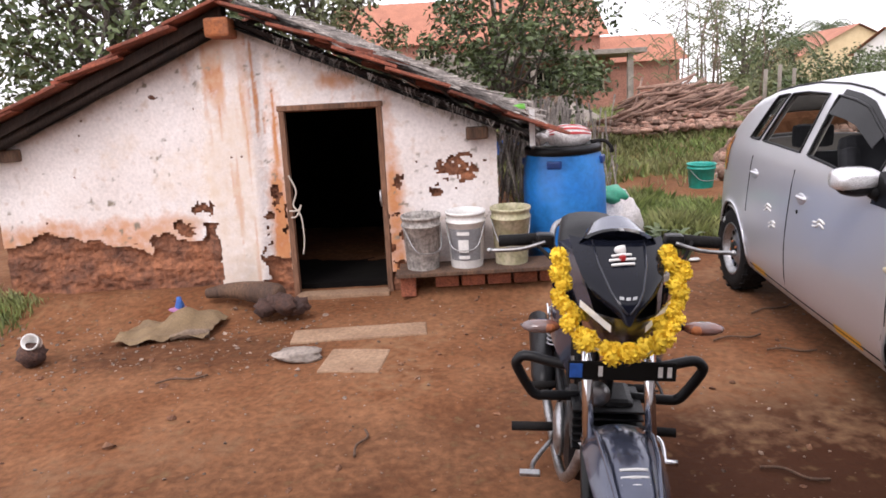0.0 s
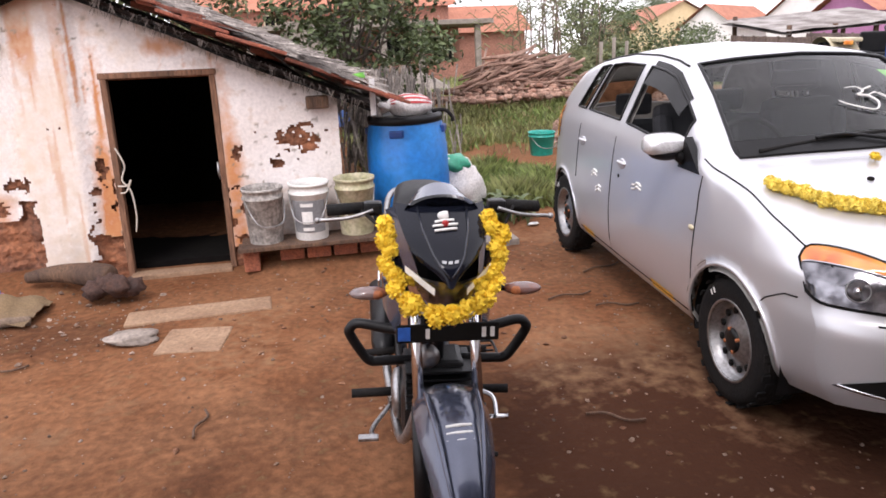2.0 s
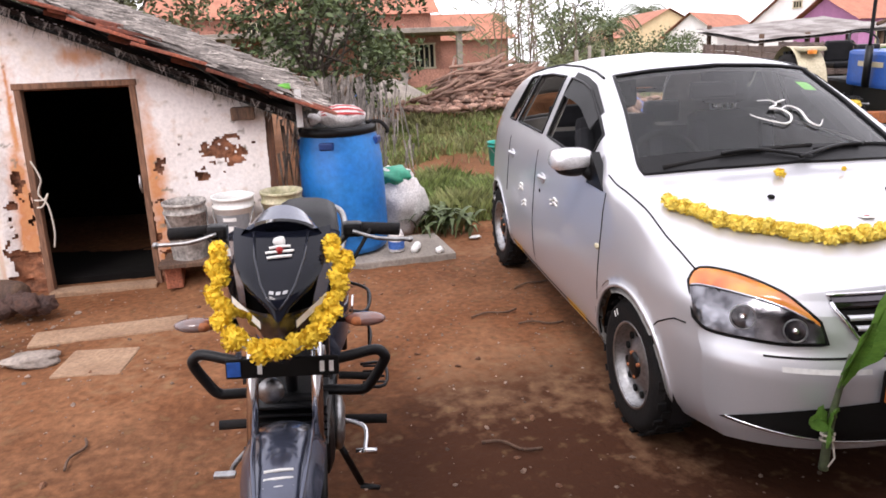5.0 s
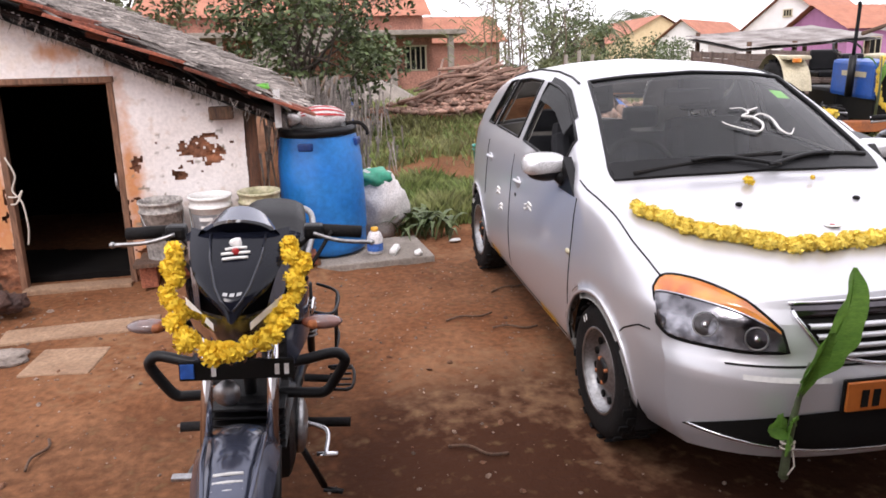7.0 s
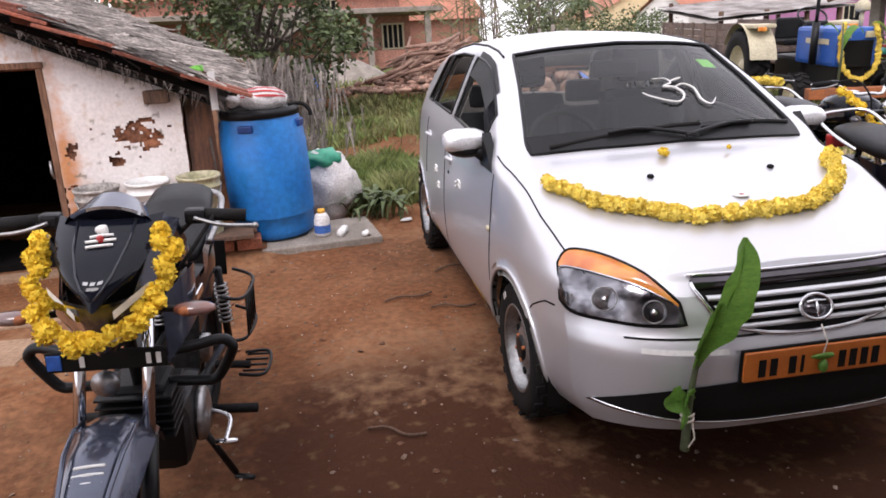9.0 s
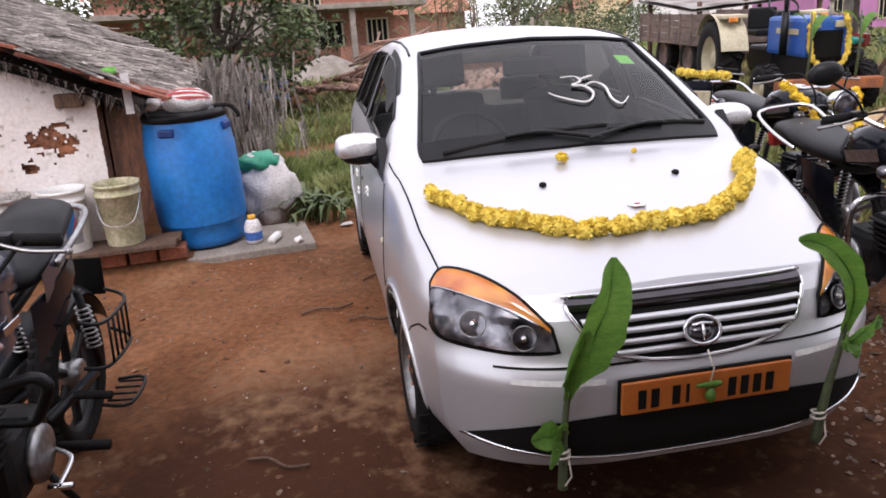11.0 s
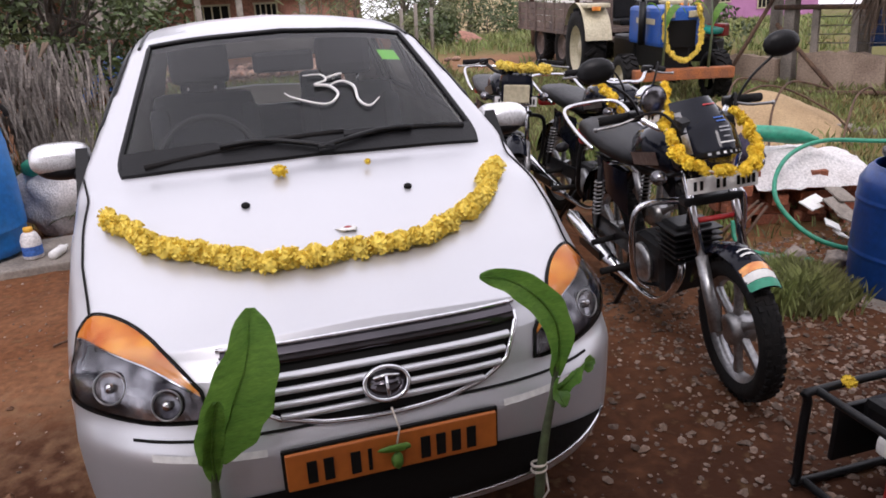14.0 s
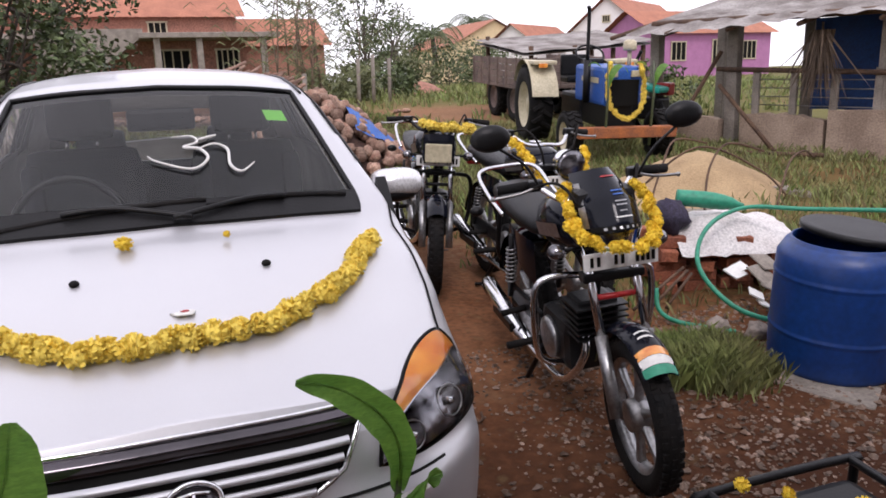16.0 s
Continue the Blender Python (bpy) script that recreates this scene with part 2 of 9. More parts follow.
M_LEAFPALE = mat("pale_leaf", (0.13, 0.15, 0.06), (0.18, 0.19, 0.09), rough=0.6, scale=3, fine=20, bump=0.1, grime=0.3, island=0.4)
M_GRASS = mat("grass", (0.15, 0.21, 0.05), (0.25, 0.25, 0.10), rough=0.7, scale=1.5, fine=10, bump=0.0, grime=0.3, island=0.45)
M_DRYGRASS = mat("dry_grass", (0.22, 0.17, 0.075), (0.15, 0.14, 0.05), rough=0.8, scale=1.5, fine=10, bump=0.0, grime=0.3, island=0.45)
M_BARK = mat("bark", (0.12, 0.095, 0.075), (0.075, 0.06, 0.048), rough=0.95, scale=10, fine=50, bump=0.7, grime=0.5)
M_FIREWOOD = mat("firewood", (0.36, 0.23, 0.17), (0.20, 0.115, 0.085), rough=0.9, scale=4, fine=40, bump=0.4, grime=0.4, rand=0.35, island=0.45)
M_HUSK = mat("coconut_husk", (0.25, 0.125, 0.085), (0.36, 0.23, 0.17), rough=0.95, scale=6, fine=40, bump=0.6, grime=0.5, island=0.5)
M_SACK = mat("jute", (0.27, 0.185, 0.10), (0.20, 0.135, 0.075), rough=0.95, scale=5, fine=120, bump=0.5, grime=0.35)
M_WOVEN = mat("white_woven_plastic", (0.76, 0.73, 0.71), (0.63, 0.59, 0.57), rough=0.6, scale=7, fine=70, bump=0.4, grime=0.3)
M_GREENCLOTH = mat("green_plastic", (0.02, 0.24, 0.14), (0.03, 0.30, 0.18), rough=0.5, scale=6, fine=40, bump=0.15, grime=0.25)
M_TEAL = mat("teal_plastic", (0.01, 0.30, 0.24), (0.012, 0.34, 0.27), rough=0.4, fine=30, bump=0.04, grime=0.2)
M_CLOTH = mat("dark_check_cloth", (0.06, 0.05, 0.09), (0.035, 0.03, 0.05), rough=0.9, scale=40, fine=90, bump=0.4, grime=0.4)
M_SAND = mat("sand", (0.47, 0.33, 0.18), (0.38, 0.26, 0.14), rough=0.95, scale=3, fine=60, bump=0.4, grime=0.3)
M_TRACTOR = mat("tractor_blue", (0.015, 0.085, 0.36), (0.02, 0.10, 0.40), rough=0.4, scale=5, fine=40, bump=0.05, grime=0.3)
M_CREAM = mat("cream_paint", (0.56, 0.50, 0.34), (0.48, 0.42, 0.28), rough=0.5, scale=6, fine=40, bump=0.05, grime=0.25)
M_RUST = mat("rusty_orange", (0.42, 0.13, 0.035), (0.25, 0.09, 0.04), rough=0.75, scale=7, fine=50, bump=0.3, grime=0.4)
M_PINK = mat("pink_wall", (0.44, 0.19, 0.36), (0.38, 0.16, 0.31), rough=0.85, scale=2, fine=15, grime=0.2)
M_WHITEWALL = mat("white_wall", (0.80, 0.78, 0.76), (0.74, 0.72, 0.70), rough=0.85, scale=2, fine=15, grime=0.12)
M_YELLOWWALL = mat("yellow_wall", (0.70, 0.56, 0.34), (0.64, 0.50, 0.30), rough=0.85, scale=2, fine=15, grime=0.15)
M_TIN = mat("tin_sheet", (0.40, 0.37, 0.345), (0.13, 0.10, 0.085), rough=0.7, metal=0.2, scale=1.6, fine=30, grime=0.45)
M_TARP = mat("blue_sheet", (0.01, 0.05, 0.20), (0.014, 0.07, 0.26), rough=0.6, scale=3, fine=30, bump=0.2, grime=0.3)
M_NET = mat("blue_net", (0.04, 0.12, 0.42), (0.06, 0.17, 0.50), rough=0.7, scale=8, fine=60, bump=0.4, grime=0.4)
M_GREENSTICKER = mat("green_sticker", (0.16, 0.50, 0.06), rough=0.5, grime=0.1, bump=0.0)
M_ROPE = mat("pale_string", (0.62, 0.56, 0.48), rough=0.9, grime=0.3)
M_HUSKDARK = mat("dark_husk", (0.10, 0.05, 0.035), (0.06, 0.035, 0.03), rough=0.95, scale=12, fine=60, bump=0.7, grime=0.5)
M_PALMDRY = mat("dry_palm_frond", (0.24, 0.17, 0.12), (0.13, 0.095, 0.07), rough=0.9, scale=5, fine=60, bump=0.4, grime=0.4, island=0.35)


# ---- mesh helpers ----
class Shape:
    """Vertices and faces gathered for one mesh."""

    def __init__(self):
        self.v, self.f, self.flat = [], [], set()

    def add(self, verts, faces, flat=False, m=None):
        k = len(self.v)
        self.v += [tuple(m @ Vector(p)) if m else tuple(p) for p in verts]
        for f in faces:
            if flat:
                self.flat.add(len(self.f))
            self.f.append(tuple(i + k for i in f))
        return self

    def box(self, cx, cy, cz, sx, sy, sz, m=None, bev=0.0):
        """A block, its edges eased by bev."""
        hx, hy, hz = sx / 2, sy / 2, sz / 2
        b = min(bev, hx * 0.9, hy * 0.9, hz * 0.9)
        if b <= 0:
            vs = [(cx + i * hx, cy + j * hy, cz + k * hz) for k in (-1, 1) for j in (-1, 1) for i in (-1, 1)]
            return self.add(vs, [(0, 2, 3, 1), (4, 5, 7, 6), (0, 1, 5, 4), (2, 6, 7, 3), (0, 4, 6, 2), (1, 3, 7, 5)], True, m)
        bm = bmesh.new()
        bmesh.ops.create_cube(bm, size=1)
        for v in bm.verts:
            v.co = Vector((v.co.x * sx, v.co.y * sy, v.co.z * sz))
        bmesh.ops.bevel(bm, geom=bm.edges[:], offset=b, segments=2, affect="EDGES", profile=0.6)
        bm.verts.ensure_lookup_table()
        self.add([(v.co.x + cx, v.co.y + cy, v.co.z + cz) for v in bm.verts], [[v.index for v in f.verts] for f in bm.faces], True, m)
        bm.free()
        return self

    def tube(self, pts, r, n=8, closed=False, m=None, caps=True):
        """A round bar along points; r is a number or one radius for each point."""
        pts = [Vector(p) for p in pts]
        rs = r if isinstance(r, (list, tuple)) else [r] * len(pts)
        k = len(pts)
        vs, fs = [], []
        up = None
        for i, p in enumerate(pts):
            a = pts[(i - 1) % k] if closed or i else pts[0]
            b = pts[(i + 1) % k] if closed or i < k - 1 else pts[-1]
            d = (b - a).normalized()
            if up is None:
                up = Vector((0, 0, 1)) if abs(d.z) < 0.9 else Vector((1, 0, 0))
            s = d.cross(up)
            if s.length < 1e-4:
                s = d.orthogonal()
            s.normalize()
            up = s.cross(d).normalized()
            for j in range(n):
                t = 2 * math.pi * j / n
                vs.append(p + rs[i] * (math.cos(t) * s + math.sin(t) * up))
        for i in range(k if closed else k - 1):
            for j in range(n):
                i2, j2 = (i + 1) % k, (j + 1) % n
                fs.append((i * n + j, i * n + j2, i2 * n + j2, i2 * n + j))
        if not closed and caps:
            fs += [tuple(range(n))[::-1], tuple((k - 1) * n + j for j in range(n))]
        return self.add(vs, fs, False, m)

    def lathe(self, prof, n=24, m=None, caps=True):
        """A body turned about z from (radius, height) pairs."""
        vs, fs = [], []
        for r, z in prof:
            vs += [(r * math.cos(2 * math.pi * j / n), r * math.sin(2 * math.pi * j / n), z) for j in range(n)]
        for i in range(len(prof) - 1):
            for j in range(n):
                j2 = (j + 1) % n
                fs.append((i * n + j, i * n + j2, (i + 1) * n + j2, (i + 1) * n + j))
        if caps:
            fs += [tuple(range(n))[::-1], tuple((len(prof) - 1) * n + j for j in range(n))]
        return self.add(vs, fs, False, m)

    def grid(self, rows, m=None, flat=False, wrap=False):
        """A sheet through rows of points."""
        n = len(rows[0])
        fs = []
        for i in range(len(rows) - 1):
            for j in range(n if wrap else n - 1):
                j2 = (j + 1) % n
                fs.append((i * n + j, i * n + j2, (i + 1) * n + j2, (i + 1) * n + j))
        return self.add([p for r in rows for p in r], fs, flat, m)

    def prism(self, poly, d0, d1, axis="y", m=None):
        """A flat outline of 2D points given thickness along an axis."""
        k = len(poly)
        put = {"y": lambda p, d: (p[0], d, p[1]), "x": lambda p, d: (d, p[0], p[1]), "z": lambda p, d: (p[0], p[1], d)}[axis]
        vs = [put(p, d0) for p in poly] + [put(p, d1) for p in poly]
        fs = [tuple(range(k))[::-1], tuple(range(k, 2 * k))] + [(i, (i + 1) % k, k + (i + 1) % k, k + i) for i in range(k)]
        return self.add(vs, fs, True, m)

    def blob(self, c, r, n=10, k=7, amp=0.15, freq=3.0, m=None, seed=0.0):
        """A lumpy rounded body with radii r."""
        rows = []
        for i in range(k + 1):
            th = math.pi * i / k
            row = []
            for j in range(n):
                ph = 2 * math.pi * j / n
                d = Vector((math.sin(th) * math.cos(ph), math.sin(th) * math.sin(ph), math.cos(th)))
                s = 1 + amp * noise.noise(d * freq * 0.5 + Vector((seed, seed * 1.7, 0)))
                row.append((c[0] + d.x * r[0] * s, c[1] + d.y * r[1] * s, c[2] + d.z * r[2] * s))
            rows.append(row)
        return self.grid(rows, m, wrap=True)

    def mesh(self, name, smooth=True, fix=True):
        me = bpy.data.meshes.new(name)
        me.from_pydata(self.v, [], self.f)
        if smooth:
            me.polygons.foreach_set("use_smooth", [i not in self.flat for i in range(len(self.f))])
        if fix:
            bm = bmesh.new()
            bm.from_mesh(me)
            bmesh.ops.recalc_face_normals(bm, faces=bm.faces)
            bm.to_mesh(me)
            bm.free()
        me.update()
        return me


def part(name, shape, material, parent, label="", fix=True, smooth=True):
    """One mesh object under a thing or a part."""
    me = shape if isinstance(shape, bpy.types.Mesh) else shape.mesh(name, smooth, fix)
    if material and not me.materials:
        me.materials.append(material)
    ob = new(name, me)
    ob.parent = parent
    if label:
        ob["label"] = label
    return ob


def thing(name, m, label, category, group="", kind=""):
    """An empty at a thing's base, to hold its parts."""
    ob = new(name)
    ob.empty_display_size = 0.1
    ob.matrix_world = m
    return tagged(ob, label, category, group, kind)


def solo(name, shape, material, m, label, category, group="", kind="", fix=True, smooth=True):
    """A thing that is one mesh."""
    ob = part(name, shape, material, None, fix=fix, smooth=smooth)
    ob.matrix_world = m
    return tagged(ob, label, category, group, kind)


def yard(x, y, z=0.0, rz=0.0, rx=0.0, ry=0.0):
    return YARD @ pose(x, y, z, rx, ry, rz)


def lerp(x, xs, ys):
    return float(np.interp(x, xs, ys))


def sstep(x, a, b):
    t = min(max((x - a) / (b - a), 0.0), 1.0)
    return t * t * (3 - 2 * t)


def fbm(x, y, z=0.0, o=3):
    return noise.fractal(Vector((x, y, z)), 1.0, 2.0, o)


def bezier(p0, p1, p2, p3, n=10):
    p0, p1, p2, p3 = map(Vector, (p0, p1, p2, p3))
    return [(1 - t) ** 3 * p0 + 3 * (1 - t) ** 2 * t * p1 + 3 * (1 - t) * t * t * p2 + t ** 3 * p3 for t in [i / (n - 1) for i in range(n)]]


def smooth_path(pts, n=6, closed=False):
    """A rounded curve through points."""
    pts = [Vector(p) for p in pts]
    k = len(pts)
    out = []
    for i in range(k if closed else k - 1):
        a, b, c2, d = (pts[(i + q) % k] if closed else pts[min(max(i + q, 0), k - 1)] for q in (-1, 0, 1, 2))
        for j in range(n):
            t = j / n
            out.append(0.5 * ((2 * b) + (c2 - a) * t + (2 * a - 5 * b + 4 * c2 - d) * t * t + (3 * b - a - 3 * c2 + d) * t ** 3))
    if not closed:
        out.append(pts[-1])
    return out

# ---- ground: one sheet from the yard to the horizon ----
def turf_at(x, y):
    """How much grass grows at a place."""
    g = sstep(y, 5.9, 6.9) * sstep(x, 0.6, 1.1) * (1 - 0.9 * sstep(fbm(x * 0.5, y * 0.5, 3), 0.05, 0.35))
    g = max(g, sstep(x, 4.6, 5.6) * sstep(y, 3.0, 4.4) * (0.75 + 0.5 * fbm(x * 0.7, y * 0.7, 9)))
    g = max(g, 0.9 * sstep(-x, 2.9, 3.5) * sstep(y, 3.4, 4.2) * (1 - sstep(y, 5.1, 5.3)))
    g *= 1 - sstep(2.0 - math.hypot((x - 9.5) / 2.2, (y - 15.5) / 1.6), 0.6, 1.2)
    g *= 1 - 0.95 * sstep(1.6 - math.hypot((x - 3.2) / 1.5, (y - 8.2) / 0.8), 0.4, 1.0)
    g = max(g, 0.85 * sstep(y, 17, 22))
    return max(0.0, min(1.0, g))


def lie(x, y):
    """Height of the yard's surface over its plane."""
    near = 1 - sstep(abs(y - 4), 8, 30)
    h = 0.016 * fbm(x * 1.1, y * 1.1, 1) * near + 0.006 * fbm(x * 7, y * 7, 5) * near
    h += 0.11 * sstep(y, 4.65, 5.2) * (1 - sstep(x, -1.6, -1.2)) * (1 - sstep(y, 5.4, 6.0))
    h += 0.10 * sstep(y, 4.85, 5.15) * sstep(x, -0.42, -0.25) * (1 - sstep(x, 0.7, 1.0)) * (1 - sstep(y, 5.3, 5.9))
    h += 0.35 * sstep(y, 9.5, 13) * sstep(x, 1.5, 3.0) * (1 - sstep(x, 6, 7.5)) * (1 - sstep(y, 14, 17))
    return h


def rise(y):
    s = math.tan(radians(3.2))
    return s * y if y < 14 else s * 14 + s * 6 * (1 - math.exp(-(y - 14) / 6))


def spread(a, b, step, out, grow=1.18):
    """Lines evenly set from a to b, then ever wider to +-out."""
    xs = list(np.arange(a, b + step / 2, step))
    s, lo = step, a
    while lo > -out:
        s *= grow
        lo -= s
        xs.insert(0, lo)
    s, hi = step, b
    while hi < out:
        s *= grow
        hi += s
        xs.append(hi)
    return xs


gx, gy = spread(-3.6, 6.6, 0.045, 900, 1.14), spread(0.4, 6.6, 0.045, 1200, 1.12)
gy = [y for y in gy if y > -60]
ground_shape = Shape()
ground_shape.grid([[(x, y, rise(y) + lie(x, y)) for x in gx] for y in gy])
ground_mesh = ground_shape.mesh("ground", fix=False)
masks = {"shade_blotch": [], "turf": [], "pale": []}
for x, y, z in ground_shape.v:
    n1 = fbm(x * 0.55, y * 0.55, 2)
    xw = x + 0.9 * fbm(x * 0.8, y * 0.8, 21) + 0.25 * fbm(x * 3, y * 3, 4)
    # random dark blotches, plus painted shade on the near ground and about the car
    shade_blotch = 0.35 * sstep(n1, 0.0, 0.5) + 0.12 * sstep(xw, 2.2, 3.6) * (1 - sstep(y, 4.5, 6)) * (1 - sstep(x, 6.5, 8)) + 0.5 * sstep(xw, 0.2, 1.8) * sstep(3.6 - y - 0.3 * n1, 0.0, 1.2)
    shade_blotch += 0.8 * sstep(1.0 - math.hypot((xw - 1.5) / 1.9, (y - 1.6) / 2.15), 0.0, 0.5)
    shade_blotch += 0.5 * sstep(0.8 - math.hypot((x + 1.7) / 1.6, (y - 4.2) / 0.55), 0, 0.5)
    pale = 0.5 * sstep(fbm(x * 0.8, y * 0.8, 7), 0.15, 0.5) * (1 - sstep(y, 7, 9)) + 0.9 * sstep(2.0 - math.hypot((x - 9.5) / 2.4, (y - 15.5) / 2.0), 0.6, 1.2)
    masks["shade_blotch"].append(min(shade_blotch + 0.5 * sstep(2.6 - y + 0.4 * n1, 0.0, 1.8) * sstep(xw, -0.2, 1.6), 0.92))
    masks["turf"].append(0.8 * turf_at(x, y) * (1 - 0.9 * sstep(1.0 - math.hypot((x - 3.5) / 2.3, (y - 8.9 + 0.3 * fbm(x, y, 3)) / 1.3), 0.0, 0.35)) if abs(x) < 80 and y < 90 else 0.75)
    masks["pale"].append(pale * 0.5)
for key, values in masks.items():
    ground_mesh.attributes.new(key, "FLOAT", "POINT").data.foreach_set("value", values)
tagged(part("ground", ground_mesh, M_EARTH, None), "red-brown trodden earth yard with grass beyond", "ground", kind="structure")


def on_yard(x, y, z=0.0, rz=0.0, rx=0.0, ry=0.0):
    """A pose on the sloping yard, at the height of its surface."""
    return Matrix.Translation((x, y, rise(y) + lie(x, y) + z)) @ pose(0, 0, 0, 3.2 if y < 14 else 0, 0, 0) @ pose(0, 0, 0, rx, ry, rz)


def upright(x, y, z=0.0, rz=0.0):
    return Matrix.Translation((x, y, rise(y) + lie(x, y) + z)) @ pose(0, 0, 0, 0, 0, rz)


# ---- the hut ----
HUT = Matrix.Translation((0, 5.27, rise(5.27)))
hut = thing("hut", HUT, "small whitewashed mud hut with peeling plaster and an open dark doorway", "hut")
RX, RZ, PITCH = -1.5, 2.10, 0.44


def roof_z(x):
    return RZ - PITCH * abs(x - RX)


def plaster_at(x, z):
    n = 0.05 * fbm(x * 5, z * 5, 1) + 0.05 * fbm(x * 1.7, z * 1.7, 4)
    x0, x = x, x + 0.06 * fbm(x * 3, z * 5, 17)
    if x < -1.85:
        edge = 0.50 - 0.05 * math.sin(x * 5.0)
    elif x < -1.72:
        edge = 0.60
    elif x < -1.38:
        edge = 0.10
    elif x < -1.18:
        edge = 0.30 if fbm(x * 9, z * 6, 8) < 0.12 else 0.80
    elif x < -0.3:
        edge = 0.14 if fbm(x * 11, z * 8, 2) < 0.2 else 0.62
    else:
        edge = 0.16
    if z < edge + n * 1.4:
        return False
    for px, pz, rx, rz in ((0.06, 0.90, 0.13, 0.095), (0.15, 0.90, 0.05, 0.04), (-0.07, 0.75, 0.035, 0.045), (0.14, 1.0, 0.06, 0.02), (-0.4, 0.83, 0.04, 0.06), (-2.0, 0.56, 0.07, 0.07), (-1.84, 0.70, 0.06, 0.05)):
        if ((x - px) / rx) ** 2 + ((z - pz) / rz) ** 2 < 1 + 2.2 * fbm(x * 16, z * 16, 3):
            return False
    return fbm(x * 24, z * 24, 6) < 0.90 - 0.16 * fbm(x * 1.6, z * 1.6, 12)


def pilaster(x):
    return -0.055 * sstep(x, -1.85, -1.72) * (1 - sstep(x, -1.42, -1.30))


step = 0.015
wx = np.arange(-3.36, 0.37, step)
wz = np.arange(-0.12, 2.1, step)
DOOR = (-1.17, -0.50, 1.37)
coat_v, coat_f, mud_v, mud_f, index = [], [], [], [], {}
for i, x in enumerate(wx):
    for j, z in enumerate(wz):
        y = pilaster(x) + 0.012 * fbm(x * 2, z * 2, 0) + 0.02 * (z - 1) * 0.3
        jx, jz = 0.006 * noise.noise(Vector((x * 40, z * 40, 0))), 0.006 * noise.noise(Vector((x * 40, z * 40, 9)))
        index[i, j] = len(coat_v)
        coat_v.append((x + jx, y - 0.016, z + jz))
        mud_v.append((x, y + 0.012 + 0.028 * fbm(x * 4, z * 7, 5) + 0.01 * fbm(x * 18, z * 18, 2), z))
for i in range(len(wx) - 1):
    for j in range(len(wz) - 1):
        x, z = wx[i] + step / 2, wz[j] + step / 2
        if z > roof_z(x) - (0.055 if x > RX else 0.09) or (DOOR[0] - 0.02 < x < DOOR[1] + 0.02 and z < DOOR[2] + 0.02):
            continue
        q = (index[i, j], index[i + 1, j], index[i + 1, j + 1], index[i, j + 1])
        mud_f.append(q)
        if plaster_at(x, z):
            coat_f.append(q)
coat = bpy.data.meshes.new("plaster")
coat.from_pydata(coat_v, [], coat_f)
stains = {"rust": [], "dark_tone": [], "cream": []}
for x, y, z in coat_v:
    n = fbm(x * 3, z * 1.2, 2)
    rust = 0.85 * sstep(0.09 - abs(x + 1.62 + 0.04 * n), 0, 0.07) * sstep(z, 1.1, 1.7) + 0.75 * sstep(0.11 - abs(x + 1.27), 0, 0.1) * (1 - sstep(z, 0.75, 1.2))
    rust += 0.6 * sstep(0.12 - abs(x + 0.40), 0, 0.1) * (1 - sstep(z, 0.7, 1.2)) + 0.62 * sstep(1 - math.hypot((x + 0.78) / 0.24, (z - 1.58) / 0.10), 0, 0.7)
    rust += 0.6 * sstep(0.72 + 0.06 * n - z, 0, 0.14) * (1 - sstep(x, -1.95, -1.8)) + 0.4 * sstep(0.05 - abs(x + 1.43), 0, 0.03) * sstep(z, 0.9, 1.3)
    rust += 0.5 * sstep(0.4 - z, 0, 0.3) * sstep(x, -0.4, -0.2) * (0.6 + n) + 0.35 * sstep(0.05 - abs(x + 1.86), 0, 0.04) * sstep(z, 1.5, 1.75)
    streak = sstep(fbm(x * 22, z * 0.9, 33), 0.12, 0.45)
    rust += 0.75 * streak * sstep(0.34 - abs(x + 1.45), 0, 0.12) + 0.45 * streak * sstep(0.30 - abs(x + 0.84) + 0.15, 0, 0.12) * sstep(z, 1.0, 1.5)
    rust += 0.36 * sstep(0.09 - min(abs(x + 1.24), abs(x + 0.43)), 0, 0.07) * (0.7 + 0.8 * n)
    # dark specks, a line along the wall top and the pilaster foot
    dark_tone = 0.75 * sstep(fbm(x * 16, z * 16, 9), 0.42, 0.62) * sstep(fbm(x * 2.1, z * 2.1, 5), -0.1, 0.25) + 0.45 * sstep(0.05 - abs(z - roof_z(x) + 0.13), 0, 0.05)
    dark_tone += 0.5 * sstep(0.5 - z, 0, 0.3) * sstep(0.2 - abs(x + 1.58), 0, 0.15) * (0.5 + n)
    cream = 0.5 * sstep(0.24 - abs(x + 1.58), 0, 0.12) * (1 - 0.5 * sstep(z, 1.0, 1.6)) + 0.3 * sstep(fbm(x * 1.3, z * 1.3, 14), 0.1, 0.5)
    stains["rust"].append(min(rust, 0.9))
    stains["dark_tone"].append(min(dark_tone, 0.9))
    stains["cream"].append(min(cream, 0.8))
for key, values in stains.items():
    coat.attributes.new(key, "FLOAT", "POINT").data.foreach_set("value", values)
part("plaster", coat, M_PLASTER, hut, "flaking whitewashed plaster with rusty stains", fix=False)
mudface = bpy.data.meshes.new("mud_face")
mudface.from_pydata(mud_v, [], mud_f)
part("mud_face", mudface, M_MUD, hut, "bare red mud where the plaster fell")
core = Shape()
